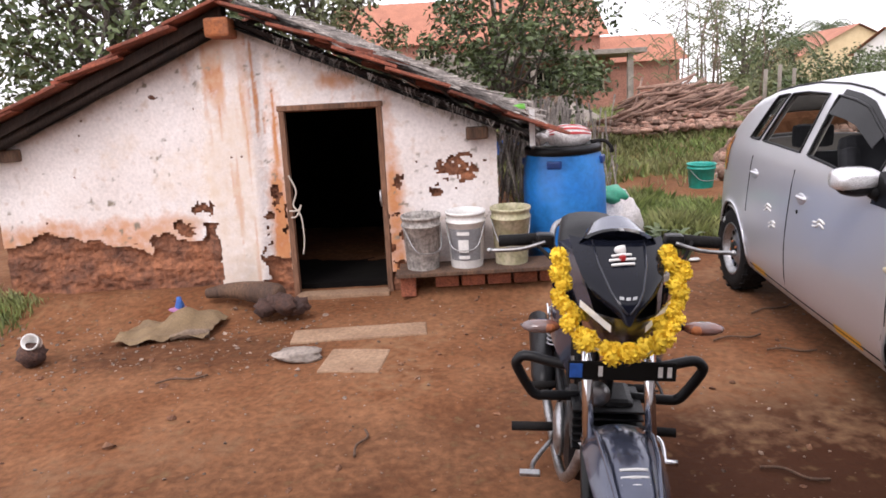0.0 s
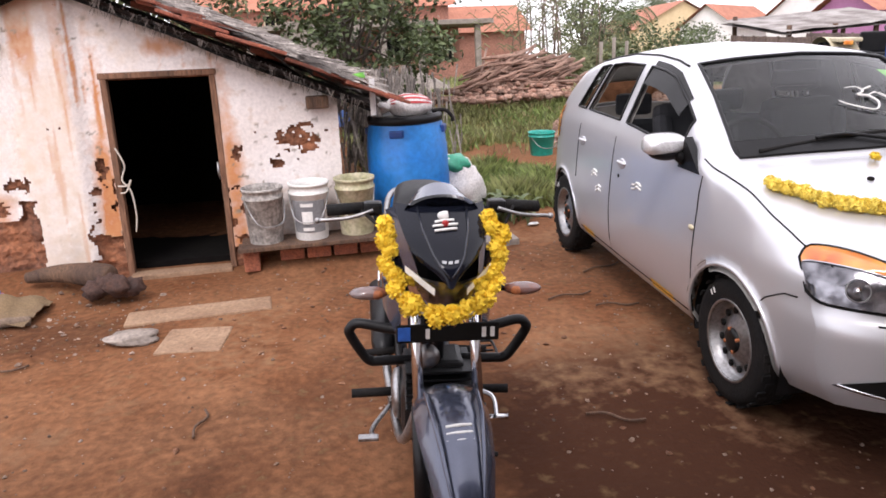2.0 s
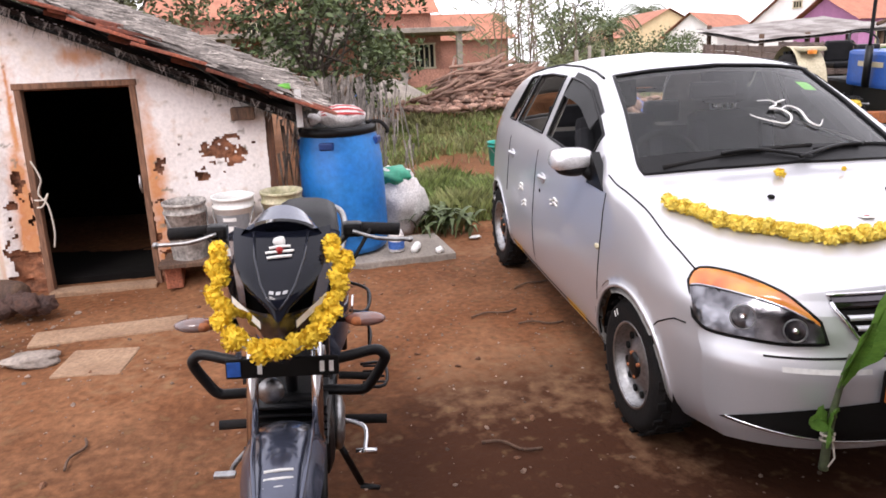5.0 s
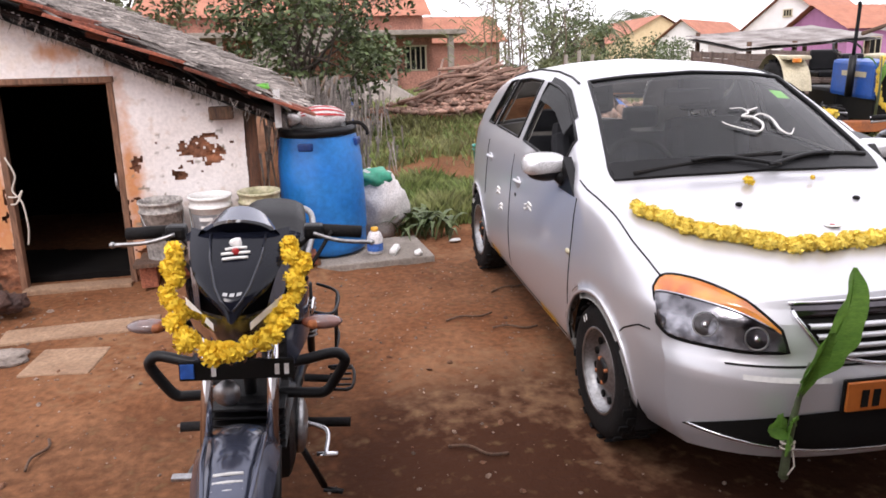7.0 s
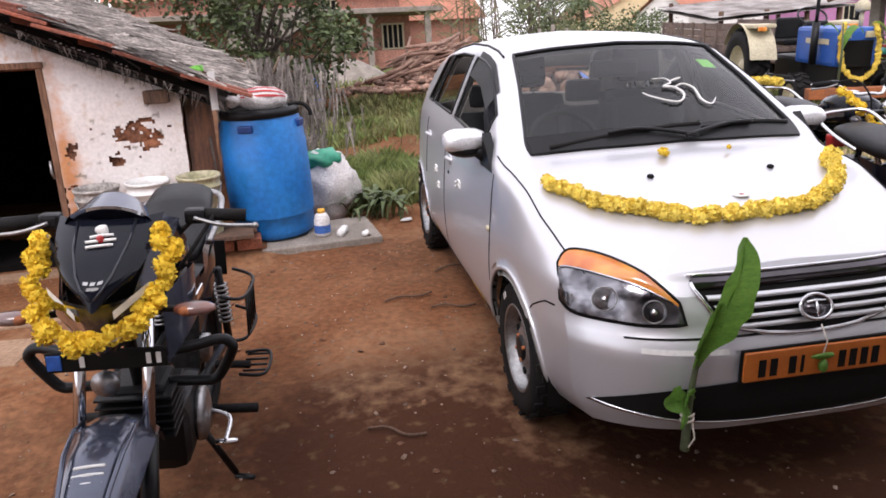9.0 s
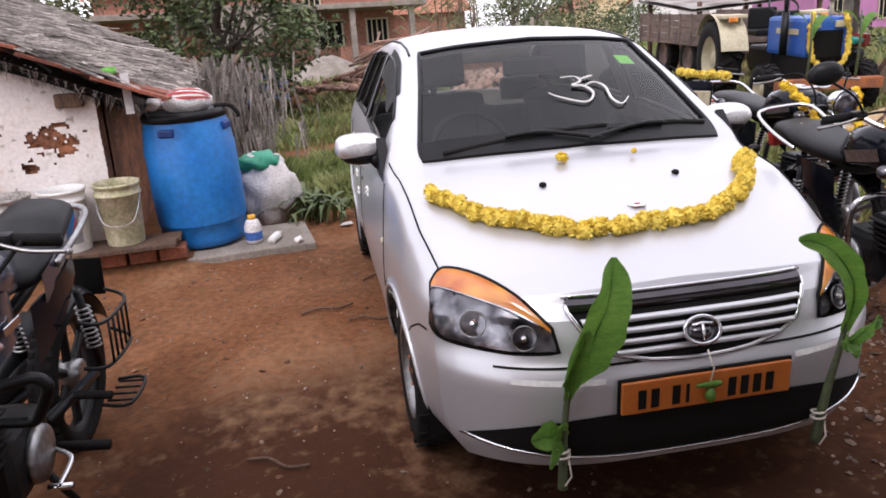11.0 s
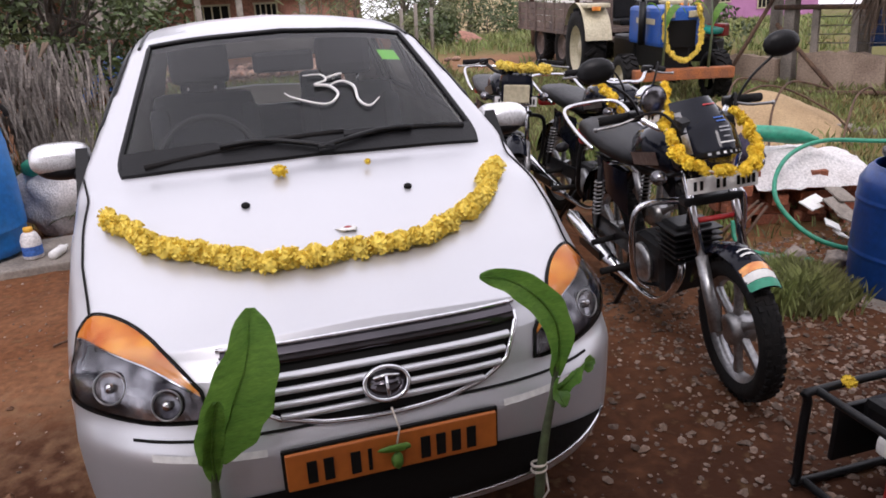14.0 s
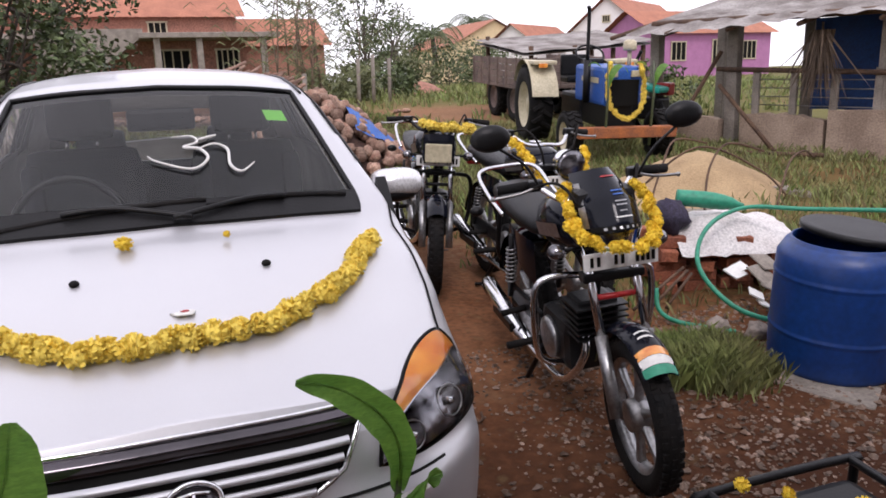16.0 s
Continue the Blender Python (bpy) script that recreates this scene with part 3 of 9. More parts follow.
for poly in ([(-3.34, -0.3), (DOOR[0] - 0.22, -0.3), (DOOR[0] - 0.22, DOOR[2]), (-1.0, DOOR[2]), (-1.0, roof_z(-1.0) - 0.12), (RX, RZ - 0.12), (-3.34, roof_z(-3.34) - 0.12)],
             [(DOOR[1], -0.3), (0.34, -0.3), (0.34, roof_z(0.34) - 0.12), (-1.0, roof_z(-1.0) - 0.12), (-1.0, DOOR[2]), (DOOR[1], DOOR[2])]):
    core.prism(poly, 0.055, 0.27, "y")
part("front_wall", core, M_MUD, hut, "thick mud wall")
for x0, x1, nm in ((0.10, 0.345, "side_wall"), (-3.345, -3.10, "side_wall")):
    s = Shape()
    s.grid([[(x0 if k in (0, 3) else x1, y + 0.02, z) for k, z in ((0, -0.3), (1, -0.3), (1, 1.16), (0, 1.16), (0, -0.3))] for y in np.linspace(0.27, 3.0, 12)])
    for k, p in enumerate(s.v):
        s.v[k] = (p[0] + 0.015 * fbm(p[1] * 3, p[2] * 3), p[1], p[2])
    part(nm, s, M_MUD, hut, "bare brown mud wall")
s = Shape()
s.prism([(-3.34, -0.3), (0.34, -0.3), (0.34, 1.16), (RX, 1.96), (-3.34, 1.16)], 2.98, 3.2, "y")
part("back_wall", s, M_MUD, hut)
part("room_floor", Shape().box(-1.5, 1.6, 0.02, 3.4, 2.9, 0.07), M_ROOMSHADE, hut, "earth floor, near-black for the unlit room")
# doorway
for x in (-1.190, -0.480):
    s = Shape().box(x, 0.012, 0.68, 0.042, 0.075, 1.40, bev=0.008)
    part("door_jamb", s, M_DOORFRAME, hut, "weathered timber jamb")
part("lintel", Shape().box(-0.835, 0.012, 1.398, 0.77, 0.085, 0.042, bev=0.008), M_DOORFRAME, hut, "weathered timber lintel")
part("threshold", Shape().box(-0.835, -0.03, -0.005, 0.70, 0.16, 0.05, bev=0.01), M_SLAB, hut, "worn stone threshold")
part("room", Shape().add([(-1.9, 0.275, 0.0), (0.05, 0.275, 0.0), (0.05, 0.275, 1.5), (-1.9, 0.275, 1.5), (-1.9, 2.4, 0.0), (0.05, 2.4, 0.0), (0.05, 2.4, 1.5), (-1.9, 2.4, 1.5)], [(4, 5, 6, 7), (0, 4, 7, 3), (1, 2, 6, 5), (3, 7, 6, 2), (0, 1, 5, 4)], True), M_ROOMSHADE, hut, "near-black box standing for the unlit room")
part("door_hasp", Shape().tube([(-0.505, -0.06, 0.78), (-0.505, -0.07, 0.70), (-0.50, -0.05, 0.66)], 0.008), M_STEEL, hut)
cord = Shape().tube(smooth_path([(-1.165, -0.07, 0.92), (-1.12, -0.075, 0.80), (-1.15, -0.07, 0.70), (-1.10, -0.08, 0.62), (-1.09, -0.07, 0.45), (-1.11, -0.06, 0.33)], 5), 0.006, 6)
cord.tube(smooth_path([(-1.18, -0.075, 0.66), (-1.12, -0.08, 0.66), (-1.09, -0.08, 0.70), (-1.13, -0.08, 0.62), (-1.17, -0.075, 0.61)], 5), 0.006, 6)
part("knotted_cord", cord, M_ROPE, hut, "pale cord knotted round the jamb")
# roof: beams, deck, thatch, tiles
part("ridge_beam", Shape().box(RX - 0.02, 0.10, RZ - 0.14, 0.17, 0.75, 0.13, bev=0.02), M_RUST, hut, "reddish ridge beam end")
part("wall_plate", Shape().box(0.22, 0.2, 1.155, 0.16, 0.62, 0.09, bev=0.015), M_TIMBER, hut, "dark purlin end")
part("wall_plate", Shape().box(-3.2, 0.2, 1.165, 0.16, 0.62, 0.09, bev=0.015), M_TIMBER, hut)
for sgn in (-1, 1):
    s = Shape()
    rows = []
    for k in range(13):
        d = 2.16 * k / 12
        rows.append([(RX + sgn * d, y, RZ - 0.03 - PITCH * d - (0.05 if y < -0.1 else 0.0) + 0.02 * fbm(d * 3, y * 3, 1)) for y in np.linspace(-0.16, 3.35, 14)])
    s.grid(rows)
    low = Shape()
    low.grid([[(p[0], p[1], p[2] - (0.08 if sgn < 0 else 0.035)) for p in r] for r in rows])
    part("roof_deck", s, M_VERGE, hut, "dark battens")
    # dark sheet below the deck: the roof's own shade put into the colour
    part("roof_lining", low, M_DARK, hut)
    verge = Shape().tube([(RX + sgn * d, -0.10, RZ - (0.10 if sgn < 0 else 0.075) - PITCH * d) for d in (0.02, 0.7, 1.4, 2.12)], 0.045 if sgn < 0 else 0.02, 8)
    part("rafter", verge, M_VERGE, hut, "rough rafter")
    fascia = Shape()
    fr = [[(RX + sgn * d, y, RZ + dz - PITCH * d) for y, dz in ((-0.18, -0.07), (-0.18, 0.01), (-0.06, 0.01), (-0.06, -0.07), (-0.18, -0.07))] for d in np.linspace(0.0, 2.14, 10)]
    fascia.grid(fr)
    if sgn < 0:
        part("verge_board", fascia, M_VERGE, hut, "dark weathered verge board")
    vr = random.Random(40 + sgn)
    d = 0.10
    while d < 2.0:
        ln = vr.uniform(0.20, 0.34)
        if sgn < 0 or 0.5 < d < 1.0 or d > 1.6:
            flat = vr.uniform(3, 11)
            ang = math.degrees(math.atan(PITCH)) - flat
            vt = Shape().box(0, 0, 0, ln + 0.08, vr.uniform(0.16, 0.24), vr.uniform(0.022, 0.036), bev=0.008)
            vt = part("verge_tile", vt, M_TILE, hut)
            vt.matrix_basis = pose(RX + sgn * (d + ln / 2), -0.13 + vr.uniform(-0.03, 0.02), RZ + 0.045 + 0.5 * ln * math.tan(math.radians(flat)) - PITCH * (d + ln / 2), vr.uniform(-5, 5), sgn * ang, vr.uniform(-5, 5))
        d += ln * 0.8
rnd = random.Random(5)
straw = Shape()
for k in range(5200):
    d = rnd.uniform(0.05, 1.95)
    y = rnd.uniform(0.42 - 0.25 * (d < 0.9), 3.45)
    if y < 0.55 and rnd.random() < 0.6:
        continue
    hgt = RZ + 0.02 - PITCH * d + 0.075 * y * (1 - 0.35 * d / 2.3) + 0.06 * fbm(d * 2, y * 2, 4) + rnd.uniform(-0.03, 0.03)
    ln, wd = rnd.uniform(0.18, 0.5), rnd.uniform(0.006, 0.02)
    yaw = rnd.gauss(0, 0.22)
    dx, dy = ln * math.cos(yaw), ln * math.sin(yaw)
    dz = -PITCH * dx + rnd.gauss(0.0, 0.035)
    x = RX + d
    nx, ny = -math.sin(yaw) * wd, math.cos(yaw) * wd
    straw.add([(x - nx, y - ny, hgt), (x + nx, y + ny, hgt + 0.004), (x + dx + nx * 0.4, y + dy + ny * 0.4, hgt + dz + 0.01), (x + dx - nx * 0.4, y + dy - ny * 0.4, hgt + dz)], [(0, 1, 2, 3)])
# matted straw and litter over the verge of the thatched slope
for k in range(1500):
    d = rnd.uniform(0.05, 1.95)
    if 0.55 < d < 0.95 and rnd.random() < 0.8:
        continue
    y = rnd.uniform(-0.24, 0.5)
    hgt = RZ + 0.075 - PITCH * d + 0.02 * fbm(d * 4, y * 4, 7) + rnd.uniform(-0.035, 0.03)
    ln, wd = rnd.uniform(0.10, 0.36), rnd.uniform(0.006, 0.022)
    yaw = rnd.gauss(0, 0.35)
    dx, dy = ln * math.cos(yaw), ln * math.sin(yaw)
    dz = -PITCH * dx + rnd.gauss(0.0, 0.03)
    nx, ny = -math.sin(yaw) * wd, math.cos(yaw) * wd
    straw.add([(RX + d - nx, y - ny, hgt), (RX + d + nx, y + ny, hgt + 0.004), (RX + d + dx + nx * 0.4, y + dy + ny * 0.4, hgt + dz + 0.01), (RX + d + dx - nx * 0.4, y + dy - ny * 0.4, hgt + dz)], [(0, 1, 2, 3)])
tagged(part("thatch_straw", straw, M_THATCH, hut, "grey weathered thatch straw", fix=False), kind="stuff")
bed = Shape()
bed.grid([[(RX + 2.3 * k / 24, y, RZ - 0.01 - PITCH * 2.3 * k / 24 + 0.075 * max(y, 0) * (1 - 0.35 * k / 24) + 0.06 * fbm(2.3 * k / 24 * 2, y * 2, 4) + 0.03 * fbm(k * 1.1, y * 9, 1)) for y in np.linspace(0.42, 3.42, 40)] for k in range(25)])
part("thatch_bed", bed, M_THATCH, hut, "matted grey thatch")
tile = Shape()
tile.grid([[(0.115 * math.sin(t), u, 0.035 * math.cos(t * 1.0) + 0.012 * u) for t in np.linspace(-1.5, 1.5, 7)] for u in (0.0, 0.42)])
tile.grid([[(0.10 * math.sin(t), u, 0.035 * math.cos(t) - 0.016 + 0.012 * u) for t in np.linspace(-1.5, 1.5, 7)] for u in (0.0, 0.42)])
tile.grid([[(0.115 * math.sin(t), 0.0, 0.035 * math.cos(t)) for t in np.linspace(-1.5, 1.5, 7)], [(0.10 * math.sin(t), 0.0, 0.035 * math.cos(t) - 0.016) for t in np.linspace(-1.5, 1.5, 7)]])
tile_mesh = tile.mesh("tile")
slab = Shape().box(0, 0.0, 0, 0.24, 0.46, 0.022, bev=0.005)
slab_mesh = slab.mesh("tile")
rnd = random.Random(11)
for sgn in (-1, 1):
    for k in range(6):
        for col in range(7 if sgn < 0 else (4 if k in (0, 1) else 3)):
            d = 0.16 + 0.39 * k + rnd.uniform(-0.03, 0.03)
            y = -0.20 + 0.235 * col + rnd.uniform(-0.02, 0.02)
            tl = part("tile", slab_mesh if col == 0 or rnd.random() < 0.5 else tile_mesh, M_TILE, hut)
            slope = math.degrees(math.atan(PITCH)) - 5 + rnd.uniform(-3, 3)
            z = RZ + 0.035 - PITCH * d + 0.012 * rnd.random()
            # the long side of a tile runs down the slope
            tl.matrix_basis = Matrix.Translation((RX + sgn * d, y, z)) @ pose(0, 0, 0, 0, sgn * slope, 0) @ pose(0, 0, 0, 0, 0, 90 + rnd.uniform(-6, 6))
rag = Shape()
rag.grid([[(0.30 + 0.30 * k / 8 + 0.03 * fbm(k, j, 3), -0.22 + 0.12 * j / 4, 1.40 - 0.14 * k / 8 + 0.03 * fbm(k * 0.8, j * 0.8, 1)) for j in range(5)] for k in range(9)])
part("ragged_sheet", rag, M_ROPE, hut, "torn pale sheet on the eave")
rag = Shape()
rag.grid([[(0.60 + 0.02 * fbm(k, j, 3) + 0.022 * (j - 1), -0.24 + 0.02 * j, 1.30 - 0.028 * k) for j in range(3)] for k in range(10)])
part("hanging_rag", rag, M_WHITE, hut, "white strip hanging off the eave")
part("green_scrap", Shape().blob((0.52, -0.22, 1.32), (0.05, 0.04, 0.025), 8, 5, 0.5), M_GREENSTICKER, hut, "bright green plastic scrap")
wisps = Shape()
for k in range(260):
    d = rnd.uniform(0.3, 2.15)
    x0, y0, z0 = RX + d, rnd.uniform(-0.18, 0.0), RZ - 0.06 - PITCH * d
    ln = rnd.uniform(0.03, 0.12)
    wisps.add([(x0, y0, z0), (x0 + 0.012, y0, z0), (x0 + rnd.uniform(-0.05, 0.06), y0 - 0.02, z0 - ln)], [(0, 1, 2)])
tagged(part("straw_fringe", wisps, M_THATCH, hut, "straw hanging under the verge", fix=False), kind="stuff")

def rounded(parent, name, material, rows, label="", n=14):
    """A smooth body through rings (y, centre x, centre z, half width, half height, squareness)."""
    s = Shape()
    rings = []
    for y, cx, cz, hw, hh, sq in rows:
        ring = []
        for k in range(n):
            t = 2 * math.pi * k / n
            c, q = math.cos(t), math.sin(t)
            e = 2 / sq
            ring.append((cx + hw * math.copysign(abs(c) ** e, c), y, cz + hh * math.copysign(abs(q) ** e, q)))
        rings.append(ring)
    s.grid(rings, wrap=True)
    s.f += [tuple(range(len(s.v) - n, len(s.v))), tuple(range(n))[::-1]]
    return part(name, s, material, parent, label)


# ---- the silver hatchback ----
CAR = yard(2.56, 1.70, 0.0, -3.2)
car = thing("car", CAR, "silver five-door hatchback decorated with a yellow flower garland", "car")
FW, RW, WZ = 0.85, 3.22, 0.285


def car_section(a):
    """Half of the car's outline across, from sill to roof centre, at a metres behind the nose."""
    w = lerp(a, (0, 0.2, 0.5, 1, 2, 3, 3.3, 3.5, 3.62), (0.745, 0.775, 0.80, 0.812, 0.815, 0.805, 0.79, 0.765, 0.73))
    zc = lerp(a, (0, 0.1, 0.3, 0.6, 0.785, 0.98, 1.2, 1.45, 1.72, 1.9, 2.2, 2.6, 3.0, 3.25, 3.38, 3.5, 3.62),
              (0.80, 0.828, 0.885, 0.955, 1.0, 1.04, 1.165, 1.305, 1.435, 1.465, 1.485, 1.485, 1.46, 1.425, 1.37, 1.21, 0.98))
    zl = lerp(a, (0, 0.3, 0.6, 3.2, 3.62), (0.27, 0.24, 0.22, 0.22, 0.34))
    hood = 1 - sstep(a, 0.92, 1.12)
    belt = lerp(a, (1.0, 1.3, 3.1, 3.62), (0.97, 0.955, 1.0, 0.93))
    zr = zc - lerp(a, (0, 0.3, 0.98, 1.6, 3.2, 3.62), (0.035, 0.04, 0.045, 0.05, 0.06, 0.06))
    wr = w - 0.03 - max(zr - 0.96, 0) * 0.42
    z4 = hood * (zr - 0.045) + (1 - hood) * min(belt, zr - 0.03)
    w4 = hood * (w - 0.035) + (1 - hood) * (w - 0.03)
    w5 = hood * (w - 0.10) + (1 - hood) * wr
    p = [(w - 0.075, zl), (w - 0.03, zl + 0.05), (w - 0.008, 0.40), (w, 0.56), (w - 0.008, 0.72), (w4, z4), (w5, zr), (w5 * 0.55, zr + (zc - zr) * 0.72), (0, zc)]
    counts = (2, 4, 4, 8, 5, 10, 6, 6)
    pts = []
    for (b0, z0), (b1, z1), n in zip(p, p[1:], counts):
        pts += [(b0 + (b1 - b0) * k / n, z0 + (z1 - z0) * k / n) for k in range(n)]
    pts.append(p[-1])
    for _ in range(3):
        q = list(pts)
        for k in range(1, len(pts) - 1):
            q[k] = tuple((pts[k - 1][c] + 2 * pts[k][c] + pts[k + 1][c]) / 4 for c in (0, 1))
        pts = q
    return pts


J_BELT, J_RAIL = 23, 33


def car_warp(b, a, z):
    """Round the nose in plan and rake it back; bow the windscreen; lean the rear pillars."""
    fade = max(1 - a / 1.15, 0) ** 1.4
    a2 = a + (0.042 + 0.33 * (abs(b) / 0.8) ** 3.8) * fade
    a2 += lerp(z, (0.24, 0.34, 0.56, 0.575, 0.615, 0.67, 0.72, 0.76, 0.82), (0.09, 0.045, 0.045, 0.052, 0.088, 0.102, 0.130, 0.165, 0.21)) * fade
    a2 += 0.13 * (abs(b) / 0.7) ** 2 * sstep(a, 0.7, 1.0) * (1 - sstep(a, 1.7, 2.3)) * sstep(z, 0.85, 1.02)
    a2 -= sstep(a, 2.4, 3.1) * max(z - 0.97, 0) * 0.42 * (1 - 0.7 * sstep(a, 3.2, 3.5))
    a2 += 0.10 * (1 - (abs(b) / 0.75) ** 2) * sstep(a, 3.3, 3.62)
    return (b, a2, z)


stations = [0.0, 0.012, 0.03] + list(np.arange(0.06, 3.63, 0.03))
halves = [car_section(a) for a in stations]
NJ = len(halves[0])


def car_point(i, j, sgn):
    b, z = halves[i][j]
    p = car_warp(b, stations[i], z)
    return (sgn * p[0], p[1], p[2])


def near_station(a):
    return min(range(len(stations)), key=lambda i: abs(stations[i] - a))


def car_side(a, z, out=0.0, sgn=-1):
    """The place on the car's flank at a metres behind the nose and z up."""
    best = None
    for i in range(len(stations)):
        h = halves[i]
        for j in range(J_RAIL):
            if h[j][1] <= z <= h[j + 1][1]:
                t = (z - h[j][1]) / max(h[j + 1][1] - h[j][1], 1e-6)
                p = car_warp(h[j][0] + t * (h[j + 1][0] - h[j][0]), stations[i], z)
                if best is None or abs(p[1] - a) < abs(best[1] - a):
                    best = p
                break
    return (sgn * (best[0] + out), best[1], best[2])


def car_top(a, b, out=0.0):
    """The place on the bonnet or roof."""
    best = None
    for i in range(0, len(stations)):
        h = halves[i]
        for j in range(J_RAIL - 4, NJ - 1):
            if h[j][0] >= abs(b) >= h[j + 1][0]:
                t = (h[j][0] - abs(b)) / max(h[j][0] - h[j + 1][0], 1e-6)
                p = car_warp(abs(b), stations[i], h[j][1] + t * (h[j + 1][1] - h[j][1]))
                if best is None or abs(p[1] - a) < abs(best[1] - a):
                    best = p
                break
    return Vector((b, best[1], best[2] + out))


def car_front(b, z, out=0.0):
    """The place on the car's nose."""
    p = car_warp(abs(b), 0.0, z)
    return Vector((b, p[1] - out, z))


I_W0, I_W1 = near_station(1.02), near_station(1.73)
PANES = {"front_door_glass": (near_station(1.33), near_station(2.15)), "rear_door_glass": (near_station(2.28), near_station(2.88)), "quarter_glass": (near_station(2.94), near_station(3.12))}
I_R0, I_R1 = near_station(3.30), near_station(3.60)


def pane_of(i, j):
    if I_W0 <= i < I_W1 and j >= J_RAIL + 2:
        return "windscreen"
    if I_R0 <= i < I_R1 and j >= J_RAIL + 2:
        return "rear_glass"
    if J_BELT + 2 <= j < J_RAIL - 1:
        for nm, (i0, i1) in PANES.items():
            if i0 <= i < i1:
                return nm
    return None


body, lining = Shape(), Shape()
glass = {}
vid = {}
for sgn in (-1, 1):
    for i in range(len(stations)):
        for j in range(NJ):
            if j == NJ - 1 and sgn == 1:
                vid[sgn, i, j] = vid[-1, i, j]
                continue
            p = car_point(i, j, sgn)
            if abs(p[0]) > 0.55 and p[2] < 0.75:
                for wc in (FW, RW):
                    dy, dz = p[1] - wc, p[2] - WZ
                    r = math.hypot(dy, dz)
                    if 0.30 < r < 0.365:
                        p = (p[0] + sgn * 0.008, wc + dy * 0.335 / r, WZ + dz * 0.335 / r)
            vid[sgn, i, j] = len(body.v)
            body.v.append(p)
    for i in range(len(stations) - 1):
        for j in range(NJ - 1):
            q = [vid[sgn, i, j], vid[sgn, i + 1, j], vid[sgn, i + 1, j + 1], vid[sgn, i, j + 1]]
            c = sum((Vector(body.v[k]) for k in q), Vector()) / 4
            if abs(c.x) > 0.55 and min(math.hypot(c.y - FW, c.z - WZ), math.hypot(c.y - RW, c.z - WZ)) < 0.332:
                continue
            nm = pane_of(i, j)
            if nm == "rear_door_glass" and sgn < 0:
                continue
            if nm:
                glass.setdefault((nm, 0 if nm in ("windscreen", "rear_glass") else sgn), []).append([body.v[k] for k in (q if sgn < 0 else q[::-1])])
            else:
                body.f.append(tuple(q if sgn < 0 else q[::-1]))
# nose and tail panels close the shell
for i, flip in ((0, False), (len(stations) - 1, True)):
    M = 28
    rows = []
    for j in range(NJ):
        b, z = halves[i][j]
        rows.append([car_warp(abs(b * (2 * k / M - 1)), stations[i], z) for k in range(M + 1)])
        rows[-1] = [((b * (2 * k / M - 1)), p[1], p[2]) for k, p in enumerate(rows[-1])]
    body.grid(rows)
body_mesh = body.mesh("body")
bm = bmesh.new()
bm.from_mesh(body_mesh)
bmesh.ops.remove_doubles(bm, verts=bm.verts, dist=0.0008)
bmesh.ops.recalc_face_normals(bm, faces=bm.faces)
bm.to_mesh(body_mesh)
inner = bm.copy()
inner.normal_update()
for v in inner.verts:
    v.co -= v.normal * 0.03
lining_mesh = bpy.data.meshes.new("lining")
inner.to_mesh(lining_mesh)
bm.free()
inner.free()
shell = BVHTree.FromPolygons([v.co.copy() for v in body_mesh.vertices], [tuple(p.vertices) for p in body_mesh.polygons])
part("body", body_mesh, M_SILVER, car, "silver metallic bodywork", fix=False)
part("lining", lining_mesh, M_LINING, car, "pale grey cabin lining", fix=False)
for (nm, sgn), quads in glass.items():
    if nm == "front_door_glass" and sgn < 0:
        continue  # wound down
    s = Shape()
    for q in quads:
        s.add(q, [(0, 1, 2, 3)])
    me = s.mesh(nm)
    g = bmesh.new()
    g.from_mesh(me)
    bmesh.ops.remove_doubles(g, verts=g.verts, dist=0.0008)
    bmesh.ops.recalc_face_normals(g, faces=g.faces)
    g.normal_update()
    for v in g.verts:
        v.co -= v.normal * 0.004
    g.to_mesh(me)
    g.free()
    ob = part(nm, me, M_WINDSCREEN if nm == "windscreen" else M_GLASS, car, "", fix=False)
    ob.visible_shadow = False
# rubber seals round the panes
def seal(loop, r=0.008, name="window_seal"):
    part(name, Shape().tube(loop, r, 6, closed=True), M_BLACKP, car)


ring = [car_point(i, J_RAIL + 2, -1) for i in range(I_W0, I_W1 + 1)] + [car_point(I_W1, j, -1) for j in range(J_RAIL + 3, NJ)] + [car_point(I_W1, j, 1) for j in range(NJ - 2, J_RAIL + 2, -1)]
ring += [car_point(i, J_RAIL + 2, 1) for i in range(I_W1, I_W0 - 1, -1)] + [car_point(I_W0, j, 1) for j in range(J_RAIL + 3, NJ)] + [car_point(I_W0, j, -1) for j in range(NJ - 2, J_RAIL + 2, -1)]
seal(ring, 0.010, "windscreen_seal")
band = Shape()
for k0, k1 in ((0.0, 0.055),):
    rows = []
    for sgn, js in ((-1, range(J_RAIL + 2, NJ)), (1, range(NJ - 2, J_RAIL + 1, -1))):
        for j in js:
            p, q = Vector(car_point(I_W0, j, sgn)), Vector(car_point(I_W0 + 3, j, sgn))
            rows.append([p + Vector((0, -0.012, 0.006)), q + Vector((0, -0.008, 0.012))])
    band.grid(rows)
part("cowl_panel", band, M_BLACKP, car, "black plastic cowl below the windscreen")
